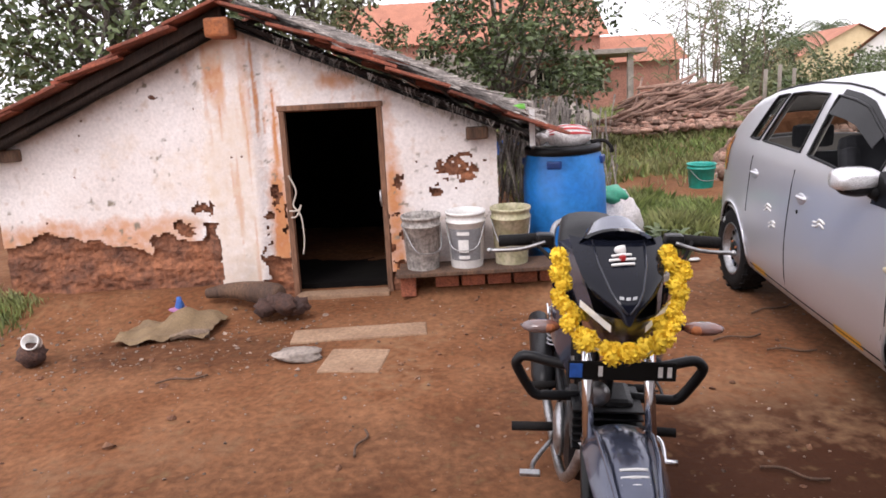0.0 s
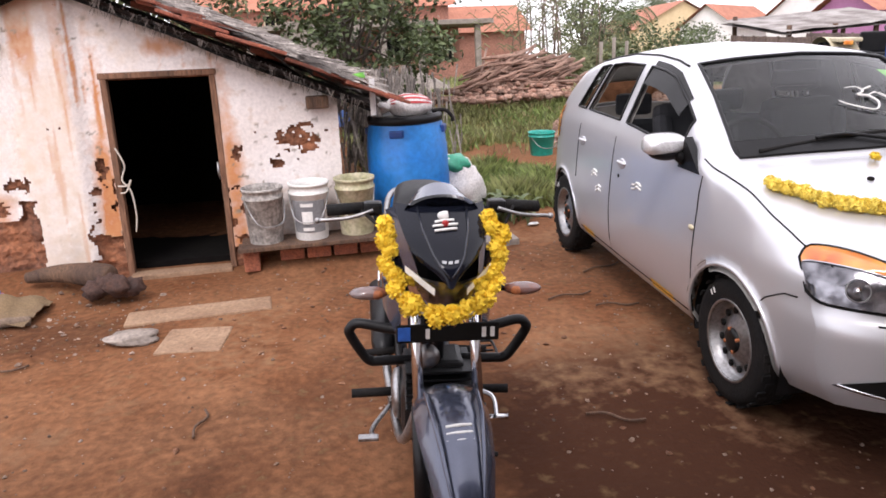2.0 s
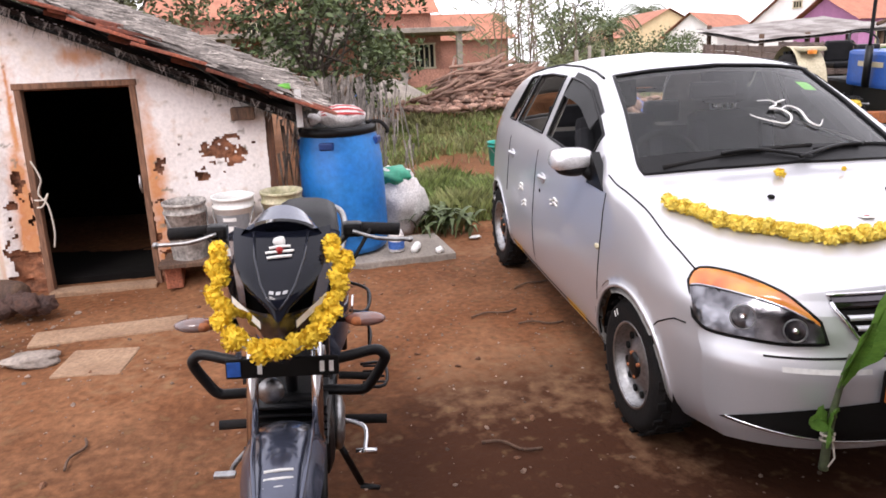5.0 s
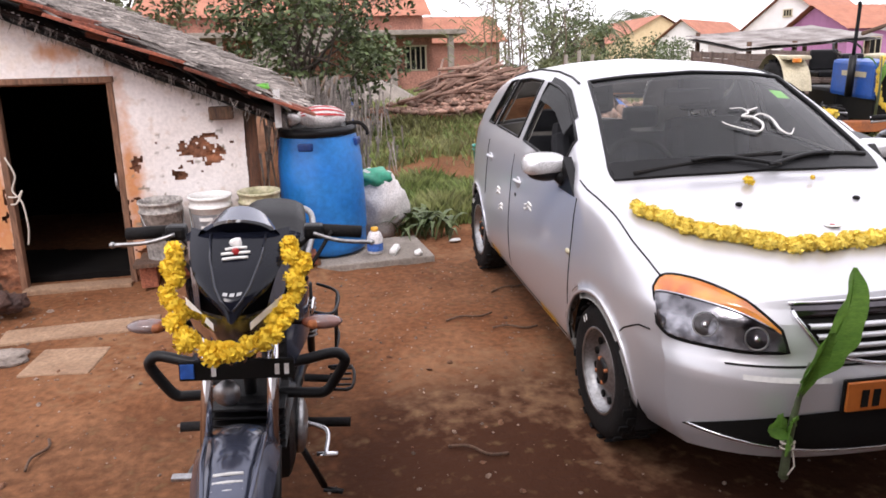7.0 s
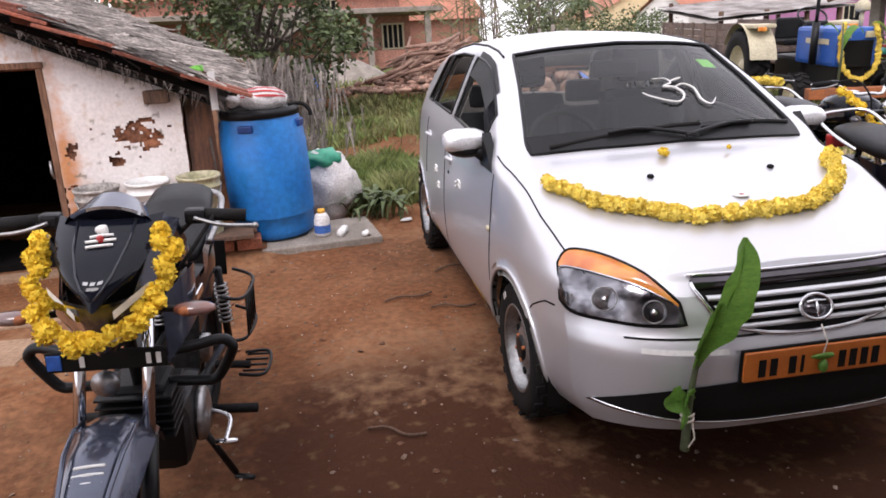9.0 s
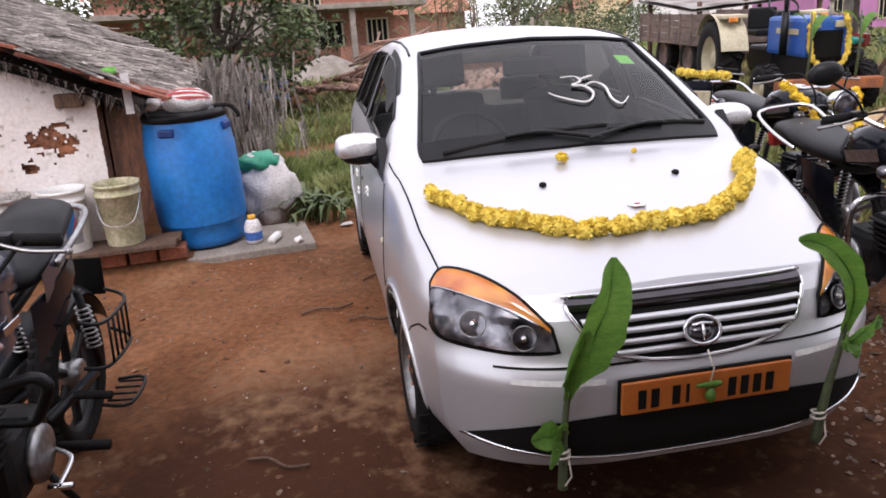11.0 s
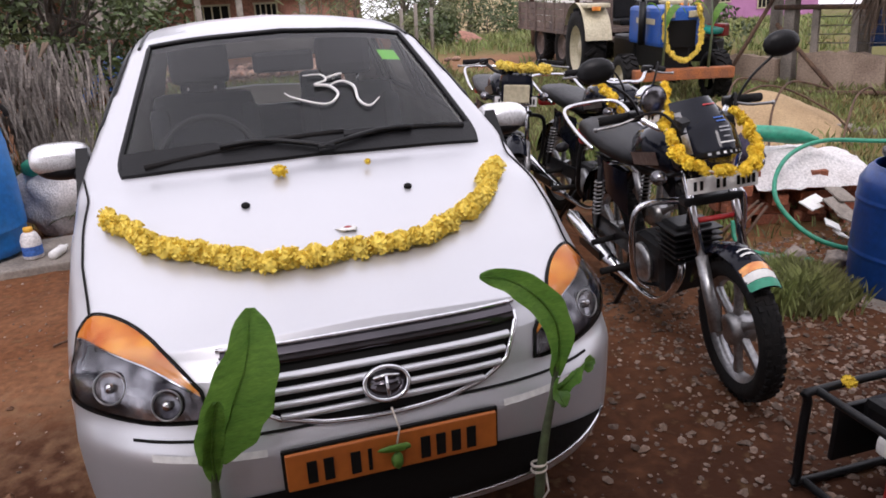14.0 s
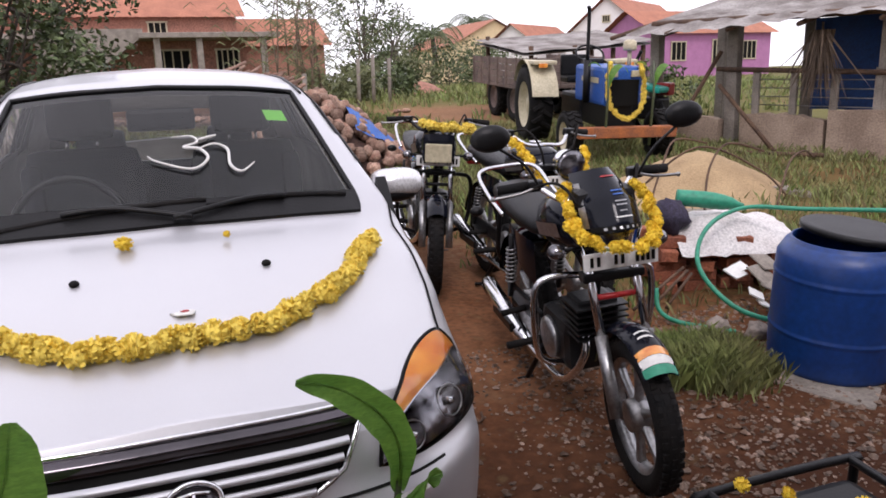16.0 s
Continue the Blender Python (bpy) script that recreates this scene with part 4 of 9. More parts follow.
for nm, (i0, i1) in PANES.items():
    for sgn in (-1, 1):
        lo, hi = J_BELT + 2, J_RAIL - 1
        loop = [car_point(i, lo, sgn) for i in range(i0, i1 + 1)] + [car_point(i1, j, sgn) for j in range(lo + 1, hi + 1)]
        loop += [car_point(i, hi, sgn) for i in range(i1 - 1, i0 - 1, -1)] + [car_point(i0, j, sgn) for j in range(hi - 1, lo, -1)]
        seal(loop)
# black rain visors over the front door windows
for sgn in (-1, 1):
    rows = []
    for i in range(near_station(1.46), near_station(2.16) + 1, 2):
        p, q = Vector(car_point(i, J_RAIL, sgn)), Vector(car_point(i, J_RAIL - 3, sgn))
        rows.append([p + Vector((sgn * 0.006, 0, 0.002)), q + Vector((sgn * 0.016, 0, -0.004))])
    vis = Shape().grid(rows)
    vis.grid([[p + Vector((-sgn * 0.006, 0, -0.004)) for p in r] for r in rows])
    part("rain_visor", vis, M_BLACKP, car, "smoked black rain visor")
# wheel wells, wheels
for sgn in (-1, 1):
    for wc in (FW, RW):
        s = Shape()
        s.grid([[(sgn * x, wc + 0.352 * math.cos(t), WZ + 0.352 * math.sin(t)) for t in np.linspace(-0.25, math.pi + 0.25, 20)] for x in (0.76, 0.50)])
        s.add([(sgn * 0.50, wc, WZ)] + [(sgn * 0.50, wc + 0.352 * math.cos(t), WZ + 0.352 * math.sin(t)) for t in np.linspace(-0.25, math.pi + 0.25, 20)], [(0, k, k + 1) for k in range(1, 20)])
        part("wheel_well", s, M_BLACKP, car)
        lip = Shape().tube([(sgn * (abs(car_side(wc + 0.335 * math.cos(t), WZ + 0.335 * math.sin(t))[0]) + 0.004), wc + 0.338 * math.cos(t), WZ + 0.338 * math.sin(t)) for t in np.linspace(0.0, math.pi, 22)], 0.009, 6)
        part("arch_lip", lip, M_SILVER, car)
under = Shape().box(0, 2.0, 0.27, 1.05, 2.9, 0.06)
part("underbody", under, M_BLACKP, car)
tyre = Shape().lathe([(0.17, -0.075), (0.235, -0.088), (0.265, -0.082), (0.281, -0.06), (0.285, -0.03), (0.285, 0.03), (0.281, 0.06), (0.265, 0.082), (0.235, 0.088), (0.17, 0.075)], 40, caps=False)
for k in range(40):
    t = 2 * math.pi * k / 40
    for u in (-0.055, 0.0, 0.055):
        tyre.box(0.285, 0, u + (0.012 if k % 2 else -0.012), 0.008, 0.030, 0.034, m=Matrix.Rotation(t, 4, "Z"))
rim = Shape().lathe([(0.188, 0.07), (0.182, 0.082), (0.172, 0.078), (0.168, 0.04), (0.150, 0.022), (0.105, 0.035), (0.075, 0.055), (0.04, 0.058)], 40, caps=False)
disc = Shape().lathe([(0.055, 0.055), (0.055, 0.066), (0.03, 0.070), (0.0, 0.070)], 20, caps=False)
hole_mesh = Shape().lathe([(0.016, 0.030), (0.016, 0.038), (0.0, 0.038)], 10, caps=False).mesh("rim_hole")
nut_mesh = Shape().lathe([(0.009, 0.055), (0.009, 0.068), (0.0, 0.068)], 8, caps=False).mesh("wheel_nut")
chalk = Shape().box(0.23, 0, 0.0895, 0.026, 0.010, 0.002, bev=0.0008).mesh("chalk_mark")
wheel_meshes = [("tyre", tyre.mesh("tyre"), M_RUBBER), ("rim", rim.mesh("rim"), M_STEEL), ("hub", disc.mesh("hub"), M_BLACKP)]
for sgn in (-1, 1):
    for wc in (FW, RW):
        w = new("wheel")
        w.empty_display_size = 0.1
        w.parent = car
        w.matrix_basis = Matrix.Translation((sgn * 0.70, wc, WZ)) @ pose(0, 0, 0, 0, sgn * 90, 0)
        for nm, me, mt in wheel_meshes:
            part(nm, me, mt, w)
        for k in range(12):
            t = 2 * math.pi * (k + 0.5) / 12
            part("rim_hole", hole_mesh, M_INK, w).matrix_basis = Matrix.Translation((0.130 * math.cos(t), 0.130 * math.sin(t), 0.002))
        for k in range(4):
            t = 2 * math.pi * k / 4 + 0.4
            part("wheel_nut", nut_mesh, M_RUST, w).matrix_basis = Matrix.Translation((0.05 * math.cos(t), 0.05 * math.sin(t), 0.003))
        for t in (0.6, 0.72):
            part("chalk_mark", chalk, M_WHITE, w).matrix_basis = Matrix.Rotation(t, 4, "Z")
# panel gaps, handles, trim
def strip(pts, r, material, name, label="", n=6):
    return part(name, Shape().tube(pts, r, n), material, car, label)


for sgn in (-1, 1):
    for a, z0, z1 in ((1.17, 0.30, 0.95), (2.24, 0.28, 0.98), (2.92, 0.62, 0.98)):
        strip([car_side(a + 0.0 * z, z, -0.001, sgn) for z in np.linspace(z0, z1, 9)], 0.0045, M_INK, "door_gap")
    strip([car_side(a, 0.285, -0.001, sgn) for a in np.linspace(1.2, 2.85, 18)], 0.0045, M_INK, "door_gap")
    strip([Vector(car_point(i, J_RAIL - 3, sgn)) + Vector((sgn * 0.001, 0, 0.003)) for i in range(2, I_W0 + 2)], 0.0032, M_INK, "bonnet_gap")
    for a, z in ((2.10, 0.845), (2.82, 0.875)):
        p = Vector(car_side(a, z, 0.0, sgn))
        cup = Shape().blob((0, 0, 0), (0.009, 0.055, 0.032), 16, 8, 0.0, m=Matrix.Translation(p))
        h = part("door_handle", cup, M_SILVER, car, "silver pull handle")
        grip = Shape().tube(smooth_path([(p.x, p.y - 0.055, p.z + 0.004), (p.x + sgn * 0.022, p.y, p.z + 0.012), (p.x, p.y + 0.055, p.z + 0.004)], 5), 0.010, 8)
        part("handle_grip", grip, M_SILVER, h)
    p = Vector(car_side(1.19, 0.705, 0.0, sgn))
    part("side_indicator", Shape().blob(p, (0.010, 0.028, 0.014), 10, 6, 0), M_CREAM, car, "pale side indicator")
    p = Vector(car_side(2.12, 0.77, 0.001, sgn))
    part("door_lock", Shape().blob(p, (0.004, 0.012, 0.012), 10, 5, 0), M_INK, car)
    # worn number panels and white daubs on the doors
    for a, z, s1 in ((1.86, 0.75, 0.05), (2.55, 0.70, 0.045), (2.45, 0.62, 0.04)):
        for k in range(2):
            strip([car_side(a - s1 + 2 * s1 * q / 5, z + 0.022 * k + 0.012 * math.sin(q), 0.002, sgn) for q in range(6)], 0.006, M_WHITE, "chalk_daub", n=5)
    for a0, a1 in ((1.38, 1.66), (2.58, 2.78)):
        rows = [[car_side(a, z, 0.003, sgn) for z in (0.262, 0.305)] for a in np.linspace(a0, a1, 6)]
        part("yellow_strip", Shape().grid(rows), M_YELLOW, car, "yellow reflective strip on the sill")
    # tail lamp up the rear pillar
    rows = [[Vector(car_point(i, j, sgn)) + Vector((sgn * 0.006, 0.004, 0)) for j in range(J_BELT - 3, J_RAIL - 5)] for i in range(near_station(3.45), near_station(3.60) + 1)]
    part("tail_lamp", Shape().grid(rows), M_ORANGE, car, "amber and red tail lamp")
    # mirror
    arm = car_side(1.34, 0.985, 0.0, sgn)
    mir = part("mirror_foot", Shape().prism([(1.20, 0.95), (1.42, 0.95), (1.36, 1.10)], sgn * 0.745, sgn * 0.785, "x"), M_BLACKP, car, "black mirror foot")
    part("mirror_arm", Shape().tube([(arm[0], 1.37, 0.99), (sgn * 0.80, 1.41, 1.015), (sgn * 0.84, 1.43, 1.02)], 0.03, 10), M_BLACKP, mir)
    rounded(mir, "mirror_shell", M_MIRRORWHITE, [(1.358, sgn * 0.865, 1.062, 0.05, 0.022, 2.2), (1.370, sgn * 0.858, 1.060, 0.078, 0.036, 2.3), (1.395, sgn * 0.850, 1.058, 0.096, 0.050, 2.8), (1.435, sgn * 0.852, 1.058, 0.102, 0.054, 3.0), (1.472, sgn * 0.852, 1.058, 0.100, 0.053, 3.0)], "bright silver mirror shell", 24)
    part("mirror_under", Shape().blob((sgn * 0.842, 1.425, 1.022), (0.092, 0.060, 0.040), 18, 10, 0.0), M_BLACKP, mir)
    part("mirror_glass", Shape().blob((sgn * 0.855, 1.475, 1.042), (0.080, 0.030, 0.046), 16, 8, 0.0), M_CHROME, mir)
# roof drip lines
for sgn in (-1, 1):
    strip([Vector(car_point(i, J_RAIL + 1, sgn)) + Vector((0, 0, 0.003)) for i in range(I_W1, I_R0)], 0.006, M_BLACKP, "roof_channel")
# headlamps, set into the nose and swept round on to the wings
def on_shell(p, out):
    """The bodywork under a point, seen from ahead and above, lifted by out."""
    d = Vector((0.30 if p.x > 0 else -0.30, -0.85, 0.43)).normalized()
    hit = shell.ray_cast(p + d * 0.35, -d, 0.8)
    return (hit[0] if hit[0] else p) + d * out


def between(lo, hi, out, n=16, k=7, bulge=0.0):
    """A sheet on the bodywork between a lower and an upper edge."""
    rows = []
    for t in range(n + 1):
        u = t / n
        p, q = (Vector([lerp(u, np.linspace(0, 1, len(e)), [v[c] for v in e]) for c in range(3)]) for e in (lo, hi))
        rows.append([on_shell(p.lerp(q, w), out + bulge * math.sin(math.pi * w) * math.sin(math.pi * min(max(u, 0.05), 0.95))) for w in np.linspace(0, 1, k)])
    return rows


for sgn in (-1, 1):
    def mir(pts):
        return smooth_path([(sgn * x, y, z) for x, y, z in pts], 4)
    lo = mir([(0.742, 0.43, 0.660), (0.722, 0.375, 0.636), (0.66, 0.28, 0.640), (0.55, 0.165, 0.652), (0.437, 0.10, 0.668)])
    hi = mir([(0.738, 0.47, 0.790), (0.700, 0.46, 0.838), (0.60, 0.40, 0.822), (0.50, 0.31, 0.770), (0.425, 0.20, 0.700)])
    mid = mir([(0.741, 0.46, 0.772), (0.712, 0.44, 0.778), (0.62, 0.36, 0.760), (0.52, 0.28, 0.733), (0.430, 0.18, 0.694)])
    hl = part("headlamp", Shape().grid(between(lo, mid, 0.004)), M_LAMPIN, car, "clear headlamp with chrome reflectors")
    part("indicator_lens", Shape().grid(between(mid, hi, 0.006, bulge=0.006)), M_ORANGE, hl, "amber turn indicator")
    part("lamp_lens", Shape().grid(between(lo, hi, 0.012, bulge=0.018)), M_LENS, hl)
    part("lamp_rim", Shape().tube([on_shell(p, 0.006) for p in lo + hi[::-1]], 0.0055, 6, closed=True), M_INK, hl)
    part("chrome_line", Shape().tube([on_shell(p, 0.010) for p in mid[1:-1]], 0.0035, 6), M_CHROME, hl)
    for x, y, z, r in ((0.515, 0.18, 0.690, 0.036), (0.635, 0.30, 0.700, 0.040)):
        c = on_shell(Vector((sgn * x, y, z)), 0.006)
        face = Matrix.Translation(c) @ pose(0, 0, 0, 68, 0, sgn * 22)
        part("reflector_ring", Shape().tube([(r * math.cos(q), r * math.sin(q), 0.006) for q in np.linspace(0, 2 * math.pi, 25)[:-1]], 0.0025, 6, closed=True, m=face), M_STEEL, hl)
        part("reflector_bowl", Shape().lathe([(r, 0.004), (r * 0.85, 0.002), (r * 0.45, 0.001), (0.0, 0.002)], 20, m=face, caps=False), M_LAMPIN, hl)
        part("bulb", Shape().blob((0, 0, 0.006), (0.014, 0.014, 0.010), 10, 6, 0, m=face), M_CHROME, hl)
    # joint between bumper and wing
    part("bumper_gap", Shape().tube([Vector(car_side(a, z, 0.0, sgn)) for a, z in ((0.44, 0.634), (0.50, 0.628), (0.55, 0.612), (0.60, 0.58), (0.635, 0.545))], 0.0035, 6), M_INK, car)
# grille, badge, plate, lower intake
def grille_half(z):
    return lerp(z, (0.605, 0.62, 0.66, 0.74, 0.80), (0.16, 0.25, 0.325, 0.375, 0.39))


rows = [[car_front(grille_half(z) * t, z, 0.004) for t in np.linspace(-1, 1, 21)] for z in np.linspace(0.605, 0.765, 8)]
gr = part("grille", Shape().grid(rows), M_INK, car, "black grille with silver slats and a chrome rim")
for z in (0.632, 0.661, 0.690, 0.719):
    hw = grille_half(z) - 0.015
    rows = [[car_front(hw * t, z + dz, 0.012 + o) for t in np.linspace(-1, 1, 21)] for dz, o in ((-0.0075, 0.0), (-0.005, 0.010), (0.005, 0.012), (0.0075, 0.0))]
    part("grille_slat", Shape().grid(rows), M_SILVER, gr)
hw = grille_half(0.75)
rows = [[car_front(hw * t, z, o) for t in np.linspace(-1, 1, 21)] for z, o in ((0.742, 0.008), (0.746, 0.018), (0.768, 0.014), (0.774, 0.002))]
part("grille_bar", Shape().grid(rows), M_DARKCHROME, gr, "dark chromed top bar")
part("bonnet_lip", Shape().tube([car_front(hw * 1.02 * t, 0.779, 0.004) for t in np.linspace(-1, 1, 25)], 0.006, 8), M_CHROME, gr, "bright chrome line")
lower = [car_front(-grille_half(z), z, 0.008) for z in np.linspace(0.76, 0.605, 9)] + [car_front(grille_half(0.605) * t, 0.605 - 0.008 * (1 - t * t), 0.008) for t in np.linspace(-0.9, 0.9, 11)] + [car_front(grille_half(z), z, 0.008) for z in np.linspace(0.605, 0.76, 9)]
part("grille_rim", Shape().tube(lower, 0.008, 8), M_CHROME, gr)
bd = car_front(0, 0.675, 0.032)
BADGE = Matrix.Translation(bd) @ pose(0, 0, 0, 62, 0, 0)
bg = part("badge", Shape().lathe([(0.052, 0.0), (0.052, 0.006), (0.0, 0.008)], 28, m=BADGE @ Matrix.Diagonal((1.0, 0.72, 1, 1))), M_DARKCHROME, car, "oval chrome badge")
part("badge_ring", Shape().tube([(0.055 * math.cos(t), 0.040 * math.sin(t), 0.006) for t in np.linspace(0, 2 * math.pi, 33)[:-1]], 0.006, 8, closed=True, m=BADGE), M_CHROME, bg)
part("badge_bars", Shape().tube([(-0.032, 0.016, 0.010), (0, 0.020, 0.010), (0.032, 0.016, 0.010)], 0.005, 6, m=BADGE).tube([(0, 0.018, 0.010), (0, -0.030, 0.010)], 0.005, 6, m=BADGE), M_CHROME, bg)
rows = [[car_front(0.60 * t, z + 0.008 * (1 - t * t), -0.001 + 0.005) for t in np.linspace(-1, 1, 29)] for z in (0.592, 0.598)]
part("bumper_crease", Shape().grid(rows), M_INK, car)
rows = []
for w in np.linspace(0, 1, 6):
    rows.append([car_front(0.70 * t, (0.300 + 0.055 * abs(t) ** 2.5) * (1 - w) + w * (0.462 - 0.105 * abs(t) ** 3.2), 0.006) for t in np.linspace(-1, 1, 37)])
part("lower_intake", Shape().grid(rows), M_INK, car, "black lower air intake")
part("chrome_lip", Shape().tube([car_front(0.69 * t, 0.302 + 0.06 * abs(t) ** 2.5, 0.006) for t in np.linspace(-1, 1, 33)], 0.0048, 8), M_CHROME, car)
for sgn in (-1, 1):
    part("bumper_strip", Shape().grid([[car_front(sgn * b, z, 0.004) for b in np.linspace(0.30, 0.56, 8)] for z in (0.555, 0.572)]), M_WHITE, car, "pale reflector strip")
PL = car_front(0, 0.515, 0.022)
plate = part("number_plate", Shape().box(0, PL.y, 0.515, 0.53, 0.012, 0.100, bev=0.004), M_PLATEYEL, car, "orange-yellow number plate with dark marks")
part("plate_frame", Shape().box(0, PL.y + 0.010, 0.515, 0.545, 0.010, 0.115, bev=0.004), M_INK, plate)
for x, w2, h in ((-0.205, 0.030, 0.07), (-0.165, 0.030, 0.07), (-0.10, 0.030, 0.07), (-0.065, 0.012, 0.07), (0.075, 0.030, 0.07), (0.115, 0.030, 0.07), (0.155, 0.030, 0.07), (0.195, 0.030, 0.07)):
    part("plate_mark", Shape().box(x, PL.y - 0.008, 0.510, w2 * 0.8, 0.003, h * 0.85), M_INK, plate)
part("lime_charm", Shape().blob((0.0, PL.y - 0.02, 0.50), (0.016, 0.014, 0.022), 10, 7, 0.2), M_BANANA, plate, "green lime hung on a string")
part("charm_leaf", Shape().blob((0.0, PL.y - 0.02, 0.535), (0.045, 0.006, 0.010), 10, 6, 0.4), M_BANANA, plate)
part("charm_string", Shape().tube([(0.0, PL.y - 0.012, 0.53), (0.012, PL.y - 0.01, 0.58), (0.0, PL.y + 0.01, 0.63)], 0.0025, 5), M_ROPE, plate)
# wipers, washers, windscreen marks
def ws(t, u, out=0.0):
    """A place on the windscreen: t across from -1 to 1, u up from 0 to 1."""
    i = I_W0 + u * (I_W1 - I_W0)
    i0 = int(min(i, I_W1 - 1))
    f = i - i0
    j = NJ - 1 - abs(t) * (NJ - 1 - (J_RAIL + 2))
    j0 = int(min(j, NJ - 2))
    g = j - j0
    sg = -1 if t < 0 else 1
    p = [Vector(car_point(a, b, sg)) for a, b in ((i0, j0), (i0 + 1, j0), (i0, j0 + 1), (i0 + 1, j0 + 1))]
    q = (p[0] * (1 - f) + p[1] * f) * (1 - g) + (p[2] * (1 - f) + p[3] * f) * g
    return q + Vector((0, -0.55, 0.83)) * out


for arm_pts, blade_pts in (([(0.10, 0.0), (-0.22, 0.085), (-0.45, 0.075)], [(0.17, 0.115), (-0.28, 0.09), (-0.86, 0.02)]), ([(0.02, 0.0), (0.35, 0.085), (0.55, 0.09)], [(0.17, 0.075), (0.55, 0.105), (0.92, 0.095)])):
    wp = part("wiper", Shape().tube(smooth_path([ws(t, u, 0.030) for t, u in arm_pts], 5), 0.009, 6), M_BLACKP, car, "black wiper")
    part("wiper_blade", Shape().tube(smooth_path([ws(t, u, 0.016) for t, u in blade_pts], 6), 0.010, 6), M_RUBBER, wp)
for b in (-0.255, 0.255):
    p = car_top(0.785, b, 0.004)
    part("washer_nozzle", Shape().blob(p, (0.014, 0.016, 0.010), 10, 6, 0), M_INK, car)
om = [[(0.19 + (t - 0.37) * 0.82, 0.30 + (u - 0.40) * 0.95 - 0.01) for t, u in line] for line in [[(0.20, 0.66), (0.33, 0.665), (0.36, 0.62), (0.27, 0.585), (0.37, 0.57), (0.41, 0.50), (0.30, 0.43), (0.10, 0.49), (0.04, 0.535)], [(0.36, 0.57), (0.47, 0.605), (0.55, 0.56), (0.54, 0.45), (0.60, 0.40), (0.70, 0.46)], [(0.36, 0.635), (0.44, 0.655), (0.50, 0.67)]]]
for k, line in enumerate(om):
    p = smooth_path([ws(t, u, 0.008) for t, u in line], 6)
    part("painted_stroke", Shape().tube(p, [0.0018 + 0.0038 * math.sin(math.pi * (q + 1) / (len(p) + 1)) for q in range(len(p))], 6), M_WHITE, car, "white painted stroke on the windscreen")
part("green_sticker", Shape().grid([[ws(t, u, -0.012) for t in (0.66, 0.74, 0.82)] for u in (0.70, 0.75, 0.80)]), M_GREENSTICKER, car, "green sticker inside the windscreen")
part("dot_mark", Shape().blob(car_top(0.60, 0.02, 0.001), (0.035, 0.028, 0.003), 12, 4, 0.5), M_WHITE, car, "pale powder smear on the bonnet")
part("dot_mark", Shape().blob(car_top(0.60, 0.02, 0.004), (0.013, 0.009, 0.002), 10, 4, 0.4), M_RED, car)
# cabin
def seat(x, y):
    st = part("car_seat", Shape().box(x, y, 0.52, 0.50, 0.50, 0.16, bev=0.05), M_CABIN, car, "dark fabric seat")
    lean = Matrix.Translation((x, y + 0.27, 0.56)) @ pose(0, 0, 0, -14, 0, 0)
    part("seat_back", Shape().box(0, 0, 0.31, 0.46, 0.13, 0.62, bev=0.06, m=lean).box(-0.20, -0.04, 0.30, 0.09, 0.12, 0.50, bev=0.04, m=lean).box(0.20, -0.04, 0.30, 0.09, 0.12, 0.50, bev=0.04, m=lean), M_CABIN, st)
    part("headrest", Shape().box(0, 0.0, 0.755, 0.27, 0.10, 0.20, bev=0.045, m=lean), M_CABIN, st, "padded headrest")
    for q in (-0.06, 0.06):
        part("headrest_post", Shape().tube([(q, 0, 0.60), (q, 0, 0.68)], 0.007, 6, m=lean), M_CHROME, st)


seat(-0.34, 1.80)
seat(0.34, 1.80)
bench = part("rear_bench", Shape().box(0, 2.72, 0.52, 1.25, 0.48, 0.16, bev=0.05), M_CABIN, car, "dark fabric rear bench")
part("bench_back", Shape().box(0, 0, 0.21, 1.25, 0.13, 0.42, bev=0.05, m=Matrix.Translation((0, 2.97, 0.56)) @ pose(0, 0, 0, -16, 0, 0)), M_CABIN, bench)
for q in (-0.34, 0.34):
    part("headrest", Shape().box(q, 3.07, 1.07, 0.25, 0.09, 0.15, bev=0.035), M_CABIN, bench)
part("dashboard", Shape().grid([[(x, y, z) for x in np.linspace(-0.70, 0.70, 9)] for y, z in ((1.06, 0.98), (1.22, 1.0), (1.40, 0.98), (1.46, 0.90), (1.42, 0.70))]), M_DASH, car, "dark grey dashboard")
WHEEL = Matrix.Translation((-0.34, 1.52, 0.97)) @ pose(0, 0, 0, 62, 0, 0)
stw = part("steering_wheel", Shape().tube([(0.185 * math.cos(t), 0.185 * math.sin(t), 0) for t in np.linspace(0, 2 * math.pi, 33)[:-1]], 0.015, 8, closed=True, m=WHEEL), M_BLACKP, car, "black steering wheel")
part("wheel_spokes", Shape().tube([(-0.18, 0.0, 0), (0, -0.02, -0.03), (0.18, 0.0, 0)], 0.018, 8, m=WHEEL).tube([(0, -0.02, -0.03), (0, -0.18, 0)], 0.018, 8, m=WHEEL).blob((0, -0.02, -0.03), (0.065, 0.055, 0.03), 12, 6, 0, m=WHEEL), M_BLACKP, stw)
part("wheel_badge", Shape().blob((0, -0.01, 0.002), (0.03, 0.008, 0.003), 10, 5, 0, m=WHEEL), M_CHROME, stw)
part("inner_mirror", Shape().box(0.0, 1.76, 1.315, 0.25, 0.035, 0.085, bev=0.016), M_BLACKP, car, "black rear-view mirror")
part("dashboard_ornament", Shape().blob((0.02, 1.16, 1.02), (0.025, 0.02, 0.035), 8, 6, 0.5), M_WHITE, car, "small white dashboard ornament")

